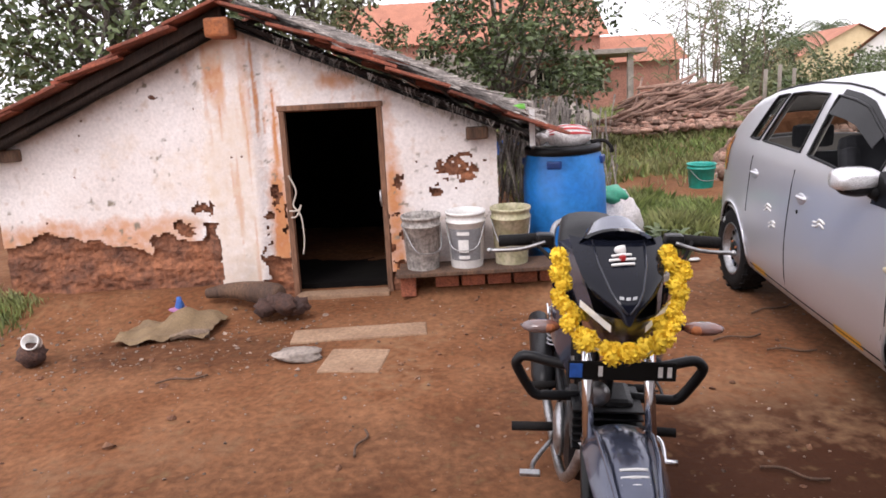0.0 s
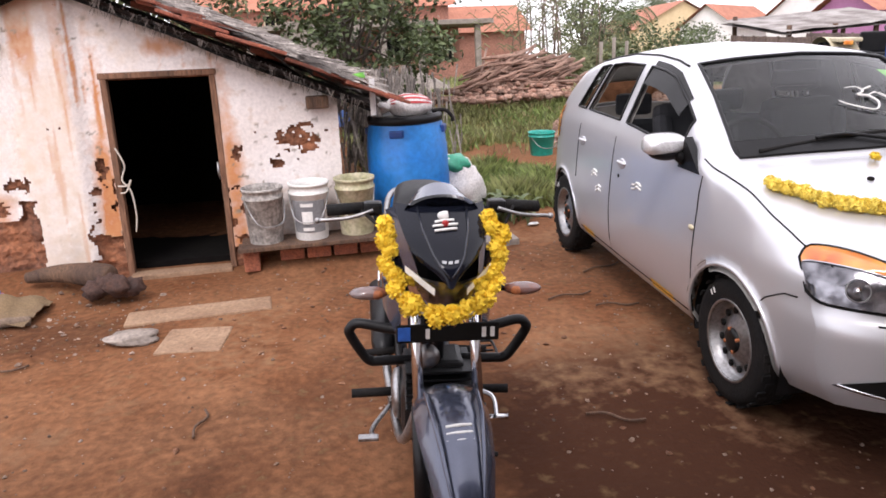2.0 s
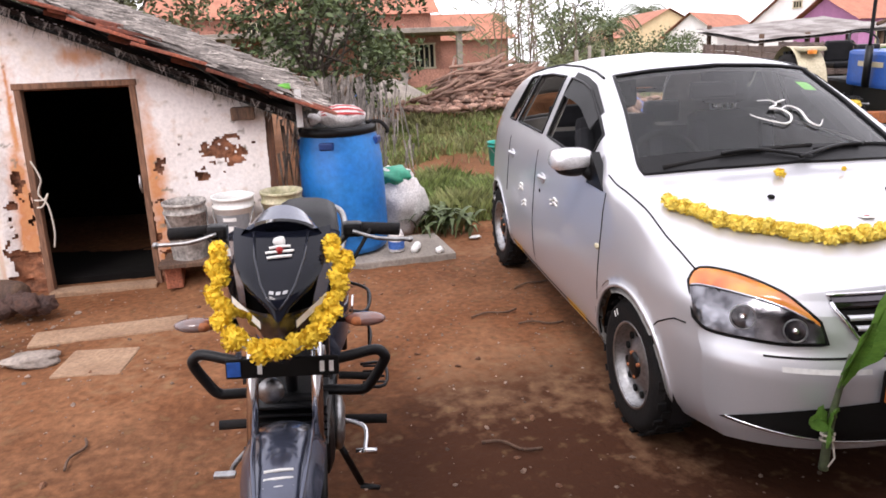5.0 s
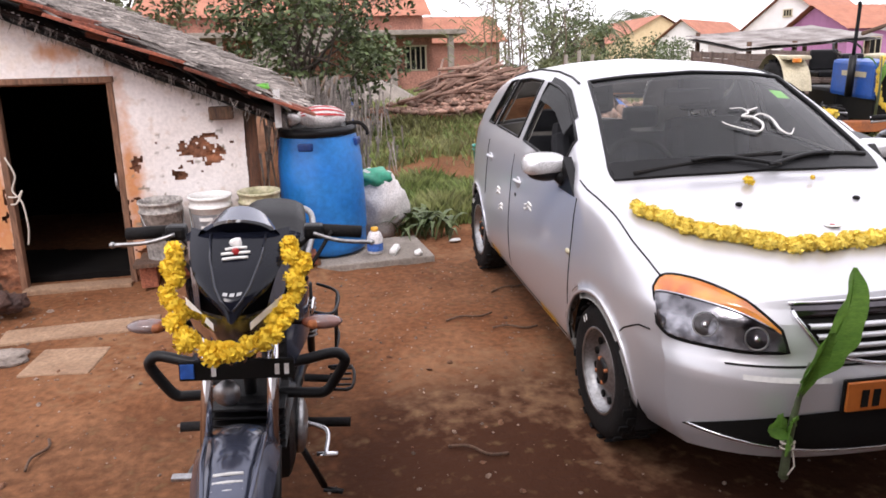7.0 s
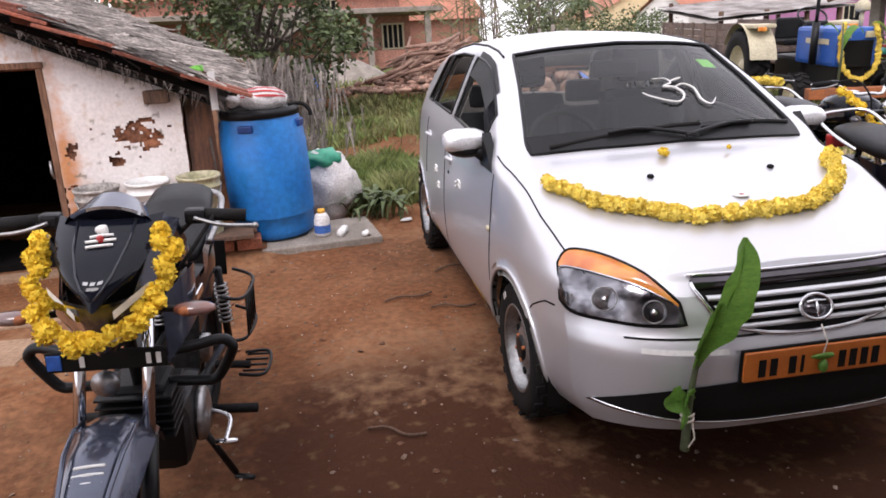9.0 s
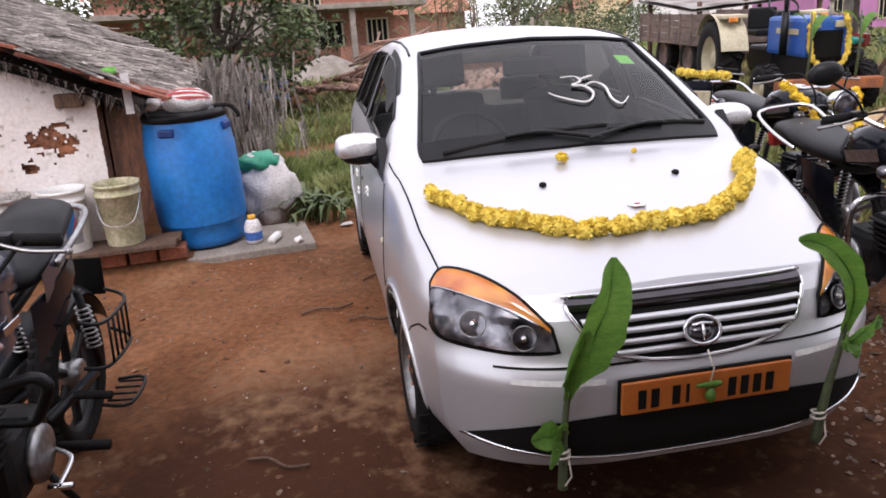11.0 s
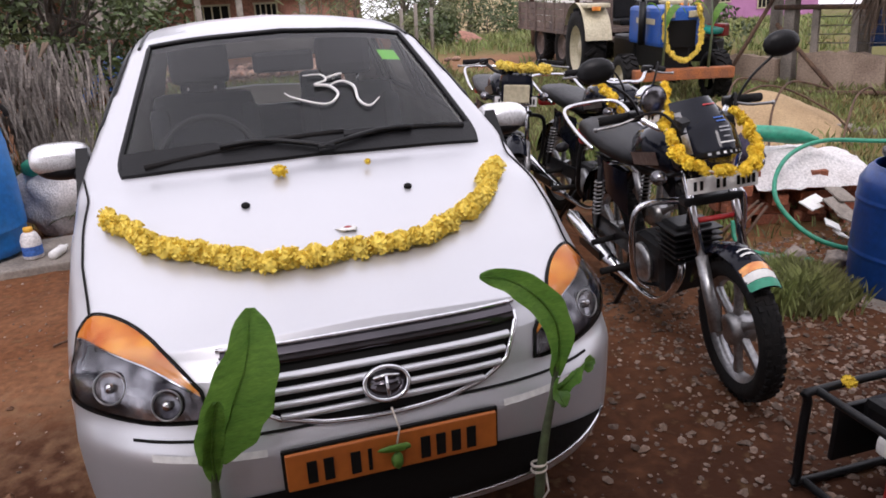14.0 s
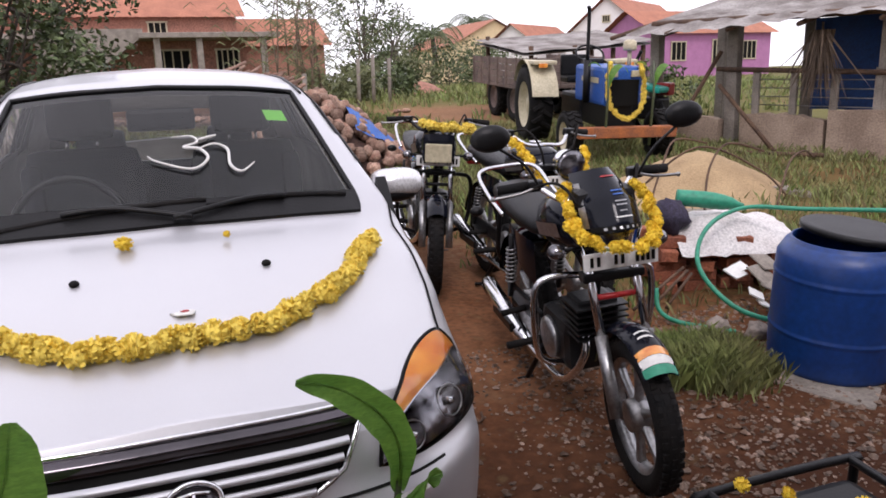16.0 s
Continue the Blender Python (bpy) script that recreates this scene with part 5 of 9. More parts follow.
# ---- flowers ----
def blossom_mesh(name, seed, r=1.0):
    """A pom-pom flower: rings of small petals round a core."""
    rd = random.Random(seed)
    s = Shape().blob((0, 0, 0), (0.74 * r, 0.74 * r, 0.66 * r), 8, 5, 0.1)
    for ring, (th, n) in enumerate(((0.25, 5), (0.7, 9), (1.15, 12), (1.6, 12), (2.1, 10), (2.6, 6))):
        for k in range(n):
            ph = 2 * math.pi * (k + 0.5 * (ring % 2) + rd.uniform(-0.2, 0.2)) / n
            d = Vector((math.sin(th) * math.cos(ph), math.sin(th) * math.sin(ph), math.cos(th)))
            t = d.orthogonal().normalized()
            t.rotate(Matrix.Rotation(rd.uniform(0, 6.28), 3, d))
            u = d.cross(t)
            w, h = 0.19 * r, rd.uniform(0.86, 1.0) * r
            base = d * 0.5 * r
            s.add([base - t * w * 0.5, base + t * w * 0.5, d * h + t * w + u * w * 0.4, d * (h * 1.02) + u * w * 0.8, d * h - t * w + u * w * 0.4], [(0, 1, 2, 3, 4)])
    return s.mesh(name, fix=False)


BLOSSOMS = [blossom_mesh("blossom", k) for k in range(4)]


def garland(m, path, r, material, label, group, count, jitter=0.3, fat=1.0):
    """A string of marigold heads along a path."""
    g = thing("flower_garland", m, label, "garland", group)
    part("string", Shape().tube(path, 0.004, 5), M_ROPE, g)
    rd = random.Random(count)
    ls = [0.0]
    for a, b in zip(path, path[1:]):
        ls.append(ls[-1] + (b - a).length)
    for k in range(count):
        d = ls[-1] * (k + 0.5) / count
        p = Vector([lerp(d, ls, [q[c] for q in path]) for c in range(3)])
        rr = r * rd.uniform(0.8, 1.2)
        ob = part("blossom", BLOSSOMS[k % 4], None, g)
        if not BLOSSOMS[k % 4].materials:
            BLOSSOMS[k % 4].materials.append(M_MARIGOLD)
        ob.material_slots[0].link = "OBJECT"
        ob.material_slots[0].material = material
        off = Vector((rd.uniform(-1, 1), rd.uniform(-1, 1), rd.uniform(-0.3, 0.6))) * r * jitter
        ob.matrix_basis = Matrix.LocRotScale(p + off, Euler((rd.uniform(-0.9, 0.9), rd.uniform(-0.9, 0.9), rd.uniform(0, 6.28))), (rr * fat, rr * fat, rr))
    return g


hood = smooth_path([car_top(a, b, 0.022) for b, a in ((-0.645, 0.835), (-0.55, 0.69), (-0.40, 0.562), (-0.2, 0.475), (0.0, 0.455), (0.2, 0.485), (0.38, 0.585), (0.50, 0.72), (0.595, 0.915))], 8)
garland(CAR, hood, 0.030, M_MARIGOLD2, "thick yellow marigold garland lying on the silver bonnet", "garlands", 120, 0.55)
for a, b in ((0.93, -0.13), (0.945, 0.16)):
    f = solo("marigold_head", BLOSSOMS[0].copy(), M_MARIGOLD, CAR @ Matrix.LocRotScale(car_top(a, b, 0.022), Euler((0.3, 0.2, 0)), (0.028, 0.028, 0.020) if b < 0 else (0.012, 0.012, 0.012)), "single yellow marigold head on the bonnet", "flower", "loose flowers")

# ---- banana saplings tied to the bumper ----
def banana(b, leaves, label):
    foot = car_front(b, 0.33, 0.03)
    g = thing("banana_sapling", CAR @ Matrix.Translation(foot), label, "plant", "banana saplings")
    for kind, data in leaves:
        if kind == "stalk":
            part("stalk", Shape().tube(smooth_path(data, 5), [0.016 - 0.010 * k / (5 * (len(data) - 1)) for k in range(5 * (len(data) - 1) + 1)], 8), M_STALK, g)
        else:
            spine, width, roll = data
            sp = smooth_path(spine, 6)
            rows = []
            for k, p in enumerate(sp):
                t = k / (len(sp) - 1)
                d = (sp[min(k + 1, len(sp) - 1)] - sp[max(k - 1, 0)]).normalized()
                side = d.cross(Vector((math.sin(roll), -math.cos(roll), 0.15))).normalized()
                up = side.cross(d)
                w = width * (math.sin(math.pi * min(0.04 + t * 0.96, 0.985)) ** 0.62) * (1 + 0.04 * math.sin(t * 30))
                rows.append([p + side * w * u + up * (0.32 * w * abs(u) + 0.004 * math.sin(22 * t + 9 * u)) for u in (-1, -0.66, -0.33, -0.06, 0, 0.06, 0.33, 0.66, 1)])
            part("leaf", Shape().grid(rows), M_BANANA, g, "fresh green banana leaf")
            part("leaf_rib", Shape().tube([p + Vector((0, -0.002, 0)) for p in sp], [0.0042 - 0.003 * k / len(sp) for k in range(len(sp))], 5), M_BANANA, g)
    part("tie", Shape().tube([(0.02 * math.cos(t), 0.02 * math.sin(t), 0.0 + 0.003 * t) for t in np.linspace(0, 12, 26)], 0.004, 5).tube([(0.015, -0.01, 0), (0.02, -0.02, -0.05), (0.0, -0.02, -0.08)], 0.003, 5), M_ROPE, g, "white string tie")


banana(-0.43, [("stalk", [(0, 0, -0.10), (0.0, -0.005, 0.06), (0.005, -0.02, 0.2), (0.02, -0.03, 0.32)]),
                ("leaf", ([(0.012, -0.02, 0.25), (0.040, -0.045, 0.33), (0.078, -0.05, 0.42), (0.118, -0.04, 0.52), (0.135, -0.015, 0.615)], 0.080, 0.35)),
                ("leaf", ([(0.005, -0.02, 0.20), (0.012, -0.05, 0.30), (0.03, -0.075, 0.40), (0.045, -0.08, 0.44)], 0.026, 0.0)),
                ("leaf", ([(0, 0, 0.05), (-0.05, -0.03, 0.105), (-0.11, -0.05, 0.11)], 0.042, 1.3)),
                ("leaf", ([(0, 0, 0.06), (-0.04, -0.05, 0.09), (-0.07, -0.09, 0.04)], 0.036, 0.9)),
                ("leaf", ([(0, 0, 0.06), (-0.02, -0.03, 0.12), (-0.03, -0.06, 0.15)], 0.026, 0.3))], "banana sapling with one broad green leaf tied to the bumper")
banana(0.395, [("stalk", [(0, 0, -0.08), (0.01, -0.01, 0.1), (0.03, -0.02, 0.26), (0.04, -0.02, 0.38)]),
                ("leaf", ([(0.035, -0.02, 0.30), (0.035, -0.04, 0.42), (-0.01, -0.05, 0.52), (-0.10, -0.06, 0.60), (-0.18, -0.06, 0.625)], 0.040, 0.0)),
                ("leaf", ([(0.03, -0.02, 0.25), (0.06, -0.05, 0.30), (0.09, -0.06, 0.34), (0.13, -0.05, 0.34)], 0.03, 1.2)),
                ("leaf", ([(0.03, -0.02, 0.27), (0.02, -0.06, 0.28), (0.03, -0.09, 0.25)], 0.032, 0.4))], "banana sapling with a curved green leaf tied to the bumper")


# ---- motorcycles; local axes: x across, y backwards from the front axle, z up ----
def spoked(parent, y, r, rim_mat, tw=0.045, spokes=6):
    w = new("wheel")
    w.empty_display_size = 0.1
    w.parent = parent
    w.matrix_basis = Matrix.Translation((0, y, r)) @ pose(0, 0, 0, 0, 90, 0)
    ri = r - 0.075
    t = Shape().lathe([(ri, -tw * 0.7), (ri + 0.025, -tw), (r - 0.03, -tw * 1.02), (r - 0.008, -tw * 0.6), (r, 0), (r - 0.008, tw * 0.6), (r - 0.03, tw * 1.02), (ri + 0.025, tw), (ri, tw * 0.7)], 44, caps=False)
    for k in range(44):
        for u in (-0.55, 0.0, 0.55):
            t.box(r - 0.004 - 0.010 * abs(u), 0, u * tw * 1.1, 0.012, 0.022, tw * 0.38, m=Matrix.Rotation(2 * math.pi * (k + (0.5 if u == 0 else 0)) / 44, 4, "Z"))
    part("tyre", t, M_RUBBER, w)
    part("rim", Shape().lathe([(ri + 0.008, -tw * 0.72), (ri + 0.004, -tw * 0.55), (ri - 0.018, -tw * 0.45), (ri - 0.022, 0), (ri - 0.018, tw * 0.45), (ri + 0.004, tw * 0.55), (ri + 0.008, tw * 0.72)], 44, caps=False), rim_mat, w)
    sp = Shape()
    for k in range(spokes):
        a = Matrix.Rotation(2 * math.pi * k / spokes, 4, "Z")
        sp.grid([[(q, wd * s1, zz) for s1, zz in ((-1, -0.012), (-0.6, 0.014), (0.6, 0.014), (1, -0.012), (0, -0.018))] for q, wd in ((0.045, 0.024), (0.10, 0.015), (ri - 0.06, 0.015), (ri - 0.01, 0.026))], m=a, wrap=True)
    part("spokes", sp, rim_mat, w, "cast alloy spokes")
    part("hub", Shape().lathe([(0.0, -0.05), (0.035, -0.05), (0.06, -0.045), (0.065, 0.0), (0.06, 0.045), (0.035, 0.05), (0.0, 0.05)], 24, caps=False), M_STEEL, w)
    return w


def mirror_pair(st, y, z, x, reach, up, material=M_BLACKP):
    for sg in (-1, 1):
        tip = (sg * (x + reach), y - 0.02, z + up)
        mr = part("mirror_stem", Shape().tube(smooth_path([(sg * x, y, z), (sg * (x + reach * 0.35), y - 0.02, z + up * 0.55), tip], 5), 0.006, 6), M_BLACKP, st)
        part("mirror", Shape().blob((tip[0] + sg * 0.02, tip[1], tip[2] + 0.035), (0.078, 0.032, 0.052), 14, 8, 0.0), material, mr, "black oval rear-view mirror")


def bars(st, y, z, half, rise_, back, chrome, levers=True):
    m = M_CHROME if chrome else M_BLACKP
    pts = smooth_path([(-half, y + back, z), (-half * 0.62, y + back * 0.75, z + 0.01), (-half * 0.33, y + 0.0, z - rise_), (0, y - 0.02, z - rise_), (half * 0.33, y + 0.0, z - rise_), (half * 0.62, y + back * 0.75, z + 0.01), (half, y + back, z)], 6)
    hb = part("handlebar", Shape().tube(pts, 0.0115, 8), m, st)
    for sg in (-1, 1):
        a, b = Vector((sg * half, y + back, z)), Vector((sg * half * 0.66, y + back * 0.78, z + 0.01))
        part("grip", Shape().tube([a, b], 0.019, 10), M_RUBBER, hb, "ribbed black grip")
        c = b.lerp(Vector((0, y, z)), 0.12)
        part("switch_box", Shape().box(c.x, c.y, c.z, 0.06, 0.05, 0.045, bev=0.012), M_BLACKP, hb)
        if levers:
            part("lever", Shape().tube(smooth_path([(c.x, c.y - 0.03, c.z), (sg * half * 0.8, y + back - 0.055, z - 0.012), (sg * (half + 0.03), y + back - 0.05, z - 0.02)], 5), 0.0065, 6), M_STEEL, hb)
            part("lever_ball", Shape().blob((sg * (half + 0.03), y + back - 0.05, z - 0.02), (0.010, 0.010, 0.010), 8, 6, 0), M_STEEL, hb)
    return hb


def engine_block(b, y, black=True):
    e = part("engine", Shape().box(0, y + 0.05, 0.36, 0.24, 0.34, 0.22, bev=0.05).box(0, y - 0.10, 0.50, 0.17, 0.16, 0.18, bev=0.02, m=None), M_BLACKP if black else M_STEEL, b, "dark engine block")
    for k in range(6):
        part("cooling_fin", Shape().box(0, y - 0.12, 0.44 + 0.026 * k, 0.22, 0.19, 0.008, bev=0.003), M_BLACKP if black else M_STEEL, e)
    for sg in (-1, 1):
        part("crankcase_cover", Shape().lathe([(0.095, 0.0), (0.09, 0.02), (0.06, 0.03), (0.0, 0.032)], 24, m=Matrix.Translation((sg * 0.12, y + 0.08, 0.35)) @ pose(0, 0, 0, 0, sg * 90, 0)), M_STEEL, e)
    return e


def common(b, wheelbase, r, steer, rim_mat):
    """Wheels, forks, frame tubes, swing arm, shocks, chain cover and pegs."""
    st = new("front_end")
    st.empty_display_size = 0.1
    st.parent = b
    st.matrix_basis = Matrix.Translation((0, 0.36, 0)) @ pose(0, 0, 0, 0, 0, steer) @ Matrix.Translation((0, -0.36, 0))
    for sg in (-1, 1):
        part("fork_leg", Shape().tube([(sg * 0.088, 0.0, r), (sg * 0.088, 0.13, r + 0.27)], 0.024, 10), M_STEEL if rim_mat is M_STEEL else M_BLACKP, st)
        part("fork_tube", Shape().tube([(sg * 0.088, 0.13, r + 0.27), (sg * 0.088, 0.30, 0.92)], 0.0165, 10), M_CHROME, st, "chrome fork tube")
    part("fork_yoke", Shape().box(0, 0.29, 0.90, 0.24, 0.07, 0.035, bev=0.01).box(0, 0.235, 0.755, 0.24, 0.07, 0.035, bev=0.01), M_BLACKP, st)
    part("frame_tube", Shape().tube(smooth_path([(0, 0.36, 0.86), (0, 0.55, 0.80), (0, 0.85, 0.72), (0, 1.2, 0.78)], 5), 0.022, 8), M_BLACKP, b)
    part("down_tube", Shape().tube(smooth_path([(0, 0.36, 0.82), (0, 0.44, 0.52), (0, 0.52, 0.28), (0, 0.72, 0.24)], 5), 0.02, 8), M_BLACKP, b)
    for sg in (-1, 1):
        part("swing_arm", Shape().tube([(sg * 0.09, 0.80, 0.36), (sg * 0.095, wheelbase, r)], 0.02, 8), M_BLACKP, b)
        sh = part("shock_absorber", Shape().tube([(sg * 0.13, wheelbase - 0.03, r + 0.06), (sg * 0.13, wheelbase - 0.14, 0.70)], 0.016, 8), M_BLACKP, b)
        for k in range(9):
            t = 0.25 + 0.065 * k
            p = Vector((sg * 0.13, wheelbase - 0.03 - 0.11 * t, r + 0.06 + (0.64 - r) * t))
            part("spring_coil", Shape().tube([p + Vector((0.026 * math.cos(q), 0.026 * math.sin(q), 0.004 * q / 6.28)) for q in np.linspace(0, 2 * math.pi, 13)], 0.005, 5), M_STEEL if sg else M_RED, sh)
        part("rear_peg", Shape().tube([(sg * 0.12, 0.98, 0.36), (sg * 0.25, 0.96, 0.36)], 0.016, 8), M_RUBBER, b)
        part("foot_peg", Shape().tube([(sg * 0.12, 0.74, 0.30), (sg * 0.30, 0.73, 0.30)], 0.018, 8), M_RUBBER, b)
    part("chain_cover", Shape().box(-0.115, 1.02, 0.37, 0.025, 0.50, 0.085, bev=0.012), M_BLACKP, b)
    wheel_f = spoked(st, 0.0, r, rim_mat)
    spoked(b, wheelbase, r, rim_mat, 0.05)
    return st


def arc_fender(parent, y, z, r, a0, a1, hw, material, name="mudguard", label="", drop=0.035):
    rows = []
    for t in np.linspace(a0, a1, 16):
        c, s = math.cos(t), math.sin(t)
        rows.append([(hw * u, y + (r - drop * abs(u) ** 2.2) * c, z + (r - drop * abs(u) ** 2.2) * s) for u in (-1, -0.8, -0.5, -0.2, 0.2, 0.5, 0.8, 1)])
    sh = Shape().grid(rows)
    sh.grid([[(p[0] * 0.97, y + (p[1] - y) * 0.985, z + (p[2] - z) * 0.985) for p in row] for row in rows])
    return part(name, sh, material, parent, label)


# the grey motorcycle with the garlanded cowl
BIKE = yard(0.398, 1.73, 0.0, -6.0, 0, 2.6)
bike = thing("motorcycle", BIKE, "grey and black motorcycle on its side stand, garlanded with marigolds", "motorcycle", "motorcycles")
st = common(bike, 1.27, 0.30, 2.0, M_BLACKP)
mg = [[(hw * u, y + 0.02 * abs(u) ** 3, z - dr * abs(u) ** 2.5) for u in np.linspace(-1, 1, 13)] for y, z, hw, dr in ((0.32, 0.48, 0.080, 0.05), (0.25, 0.565, 0.09, 0.06), (0.16, 0.625, 0.105, 0.06), (0.06, 0.648, 0.110, 0.075), (-0.04, 0.638, 0.105, 0.085), (-0.14, 0.600, 0.092, 0.08), (-0.24, 0.530, 0.074, 0.065), (-0.30, 0.455, 0.056, 0.05), (-0.325, 0.40, 0.036, 0.03))]
fender = part("front_mudguard", Shape().grid(mg).grid([[(p[0] * 0.96, p[1] + 0.004, p[2] - 0.012) for p in row] for row in mg]), M_GREYPAINT, st, "glossy grey front mudguard")
for sg in (-1, 1):
    part("mudguard_ridge", Shape().tube([(sg * x, y, z) for x, y, z in ((0.075, 0.16, 0.617), (0.074, 0.06, 0.640), (0.068, -0.04, 0.632), (0.056, -0.14, 0.592), (0.042, -0.24, 0.521), (0.028, -0.30, 0.448))], [0.006, 0.007, 0.007, 0.006, 0.005, 0.003], 6), M_GREYPAINT, fender, "raised ridge of the mudguard")
for k in range(3):
    part("white_daub", Shape().tube(smooth_path([(-0.036, -0.075 - 0.020 * k, 0.617 - 0.010 * k), (0.0, -0.08 - 0.020 * k, 0.624 - 0.010 * k), (0.034, -0.072 - 0.020 * k, 0.619 - 0.010 * k)], 4), 0.0044, 6), M_WHITE, fender, "three white ash stripes")
# cowl: black visor between two grey cheeks
def cowl_pt(u, v, out=0.0):
    """u across -1..1, v from the chin 0 to the brow 1."""
    hw = lerp(v, (0, 0.2, 0.5, 0.8, 1), (0.03, 0.085, 0.125, 0.145, 0.150))
    y = lerp(v, (0, 0.3, 0.6, 1), (0.085, 0.11, 0.185, 0.335)) + 0.075 * abs(u) ** 2.2
    z = lerp(v, (0, 0.3, 0.6, 1), (0.945, 1.005, 1.065, 1.145)) + 0.02 * abs(u) * (1 - v)
    return (hw * u, y - out, z + out * 0.5)


head = part("headlamp_cowl", Shape().grid([[cowl_pt(u, v) for u in np.linspace(-1, 1, 17)] for v in np.linspace(0, 1, 12)]), M_BLACKGLOSS, st, "gloss black headlamp cowl")
for sg in (-1, 1):
    part("cowl_cheek", Shape().grid([[(sg * (lerp(v, (0, 1), (0.095, 0.150)) + 0.030 * u), lerp(v, (0, 1), (0.155, 0.405)) + 0.07 * u, lerp(v, (0, 1), (0.955, 1.135)) - 0.03 * u) for u in np.linspace(-0.15, 1, 6)] for v in np.linspace(0, 1, 8)]), M_GREYPAINT, head, "grey cowl cheek")
    part("cowl_side", Shape().grid([[(sg * lerp(v, (0, 1), (0.128, 0.175)), lerp(v, (0, 1), (0.22, 0.47)) + 0.12 * u, lerp(v, (0, 1), (0.93, 1.10)) - 0.10 * u) for u in np.linspace(0, 1, 5)] for v in np.linspace(0, 1, 6)]), M_BLACKGLOSS, head)
    part("position_lamp", Shape().grid([[(sg * (0.05 + 0.085 * t), 0.105 + 0.075 * t + 0.004 * q - 0.008, 0.945 + 0.055 * t - 0.024 * q) for q in (0, 0.5, 1)] for t in np.linspace(0, 1, 7)]), M_WHITE, head, "white eyebrow lamp")
part("lamp_bowl", Shape().grid([[(lerp(v, (0, 0.5, 1), (0.06, 0.115, 0.135)) * u, 0.115 + 0.03 * (1 - v) + 0.07 * abs(u) ** 2, lerp(v, (0, 1), (0.80, 0.955)) + 0.02 * abs(u)) for u in np.linspace(-1, 1, 13)] for v in np.linspace(0, 1, 8)]), M_LAMPIN, head, "clear headlamp glass")
part("lamp_glass", Shape().grid([[(lerp(v, (0, 0.5, 1), (0.062, 0.118, 0.138)) * u, 0.095 + 0.03 * (1 - v) + 0.07 * abs(u) ** 2, lerp(v, (0, 1), (0.798, 0.955)) + 0.02 * abs(u)) for u in np.linspace(-1, 1, 13)] for v in np.linspace(0, 1, 8)]), M_LENS, head)
part("lamp_back", Shape().box(0, 0.30, 0.96, 0.24, 0.16, 0.24, bev=0.06), M_BLACKP, head)
for k, (v, hw) in enumerate(((0.74, 0.036), (0.79, 0.040), (0.84, 0.030))):
    part("white_daub", Shape().tube(smooth_path([cowl_pt(-hw / 0.14, v - 0.02, 0.004), cowl_pt(0, v, 0.006), cowl_pt(hw / 0.14, v + 0.0, 0.004)], 4), 0.0048, 6), M_WHITE, head, "white ash stripes")
part("red_dot", Shape().blob(cowl_pt(0, 0.80, 0.010), (0.012, 0.006, 0.012), 8, 6, 0), M_RED, head)
part("flower_dot", Shape().blob(cowl_pt(0, 0.89, 0.008), (0.02, 0.012, 0.016), 10, 6, 0.4), M_WHITE, head)
for u in (-0.18, 0.0, 0.18):
    part("badge_bar", Shape().grid([[cowl_pt(u + 0.12 * q + 0.02 * r, v, 0.003) for q in (-0.5, 0.5)] for r, v in ((0, 0.345), (1, 0.380))]), M_STEEL, head, "small chrome badge bar")
dome = [[(0.125 * math.cos(q) * (1 - 0.25 * w), 0.36 + 0.10 * w - 0.03 * math.sin(q), 1.12 + (0.068 + 0.02 * w) * math.sin(q)) for q in np.linspace(0, math.pi, 15)] for w in (0, 0.5, 1)]
part("fly_screen", Shape().grid(dome), M_GREYPAINT, head, "grey fly screen over the meters")
part("screen_face", Shape().add([(0, 0.372, 1.125)] + [(p[0] * 0.86, p[1] + 0.006, 1.125 + (p[2] - 1.125) * 0.84) for p in dome[0]], [(0, k, k + 1) for k in range(1, 15)]), M_BLACKGLOSS, head)
for sg in (-1, 1):
    part("cowl_crease", Shape().tube([cowl_pt(sg * u, v, 0.003) for u, v in ((0.55, 0.98), (0.52, 0.7), (0.42, 0.42), (0.30, 0.28), (0.05, 0.16))], 0.004, 6), M_DARKPAINT, head)
HEAD_C = Vector((0, 0.25, 0.88))
head.matrix_basis = Matrix.Translation(HEAD_C) @ Matrix.Scale(0.91, 4) @ Matrix.Translation(-HEAD_C)
bars(st, 0.47, 1.07, 0.345, 0.06, 0.05, False)
for sg in (-1, 1):
    ind = part("indicator_stem", Shape().tube([(sg * 0.11, 0.22, 0.90), (sg * 0.19, 0.21, 0.90)], 0.010, 8), M_BLACKP, st)
    part("indicator", Shape().blob((sg * 0.225, 0.205, 0.90), (0.058, 0.030, 0.019), 14, 8, 0.0), M_CLEARAMBER, ind, "clear indicator lamp with an orange bulb")
    part("indicator_bulb", Shape().blob((sg * 0.205, 0.190, 0.90), (0.022, 0.016, 0.014), 10, 6, 0), M_RUST, ind)
pl = part("plate_holder", Shape().box(0, 0.165, 0.785, 0.30, 0.012, 0.055, bev=0.004), M_INK, st, "black number plate with pale marks")
for x in (-0.06, 0.105, 0.13):
    part("plate_mark", Shape().box(x, 0.157, 0.786, 0.012, 0.003, 0.030), M_WHITE, pl)
part("blue_tab", Shape().box(-0.128, 0.157, 0.787, 0.036, 0.004, 0.042, bev=0.002), M_TRACTOR, pl)
part("horn", Shape().lathe([(0.0, -0.02), (0.035, -0.02), (0.04, 0.0), (0.02, 0.012), (0.0, 0.014)], 18, m=Matrix.Translation((-0.045, 0.27, 0.66)) @ pose(0, 0, 0, 90, 0, 0), caps=False), M_STEEL, bike)
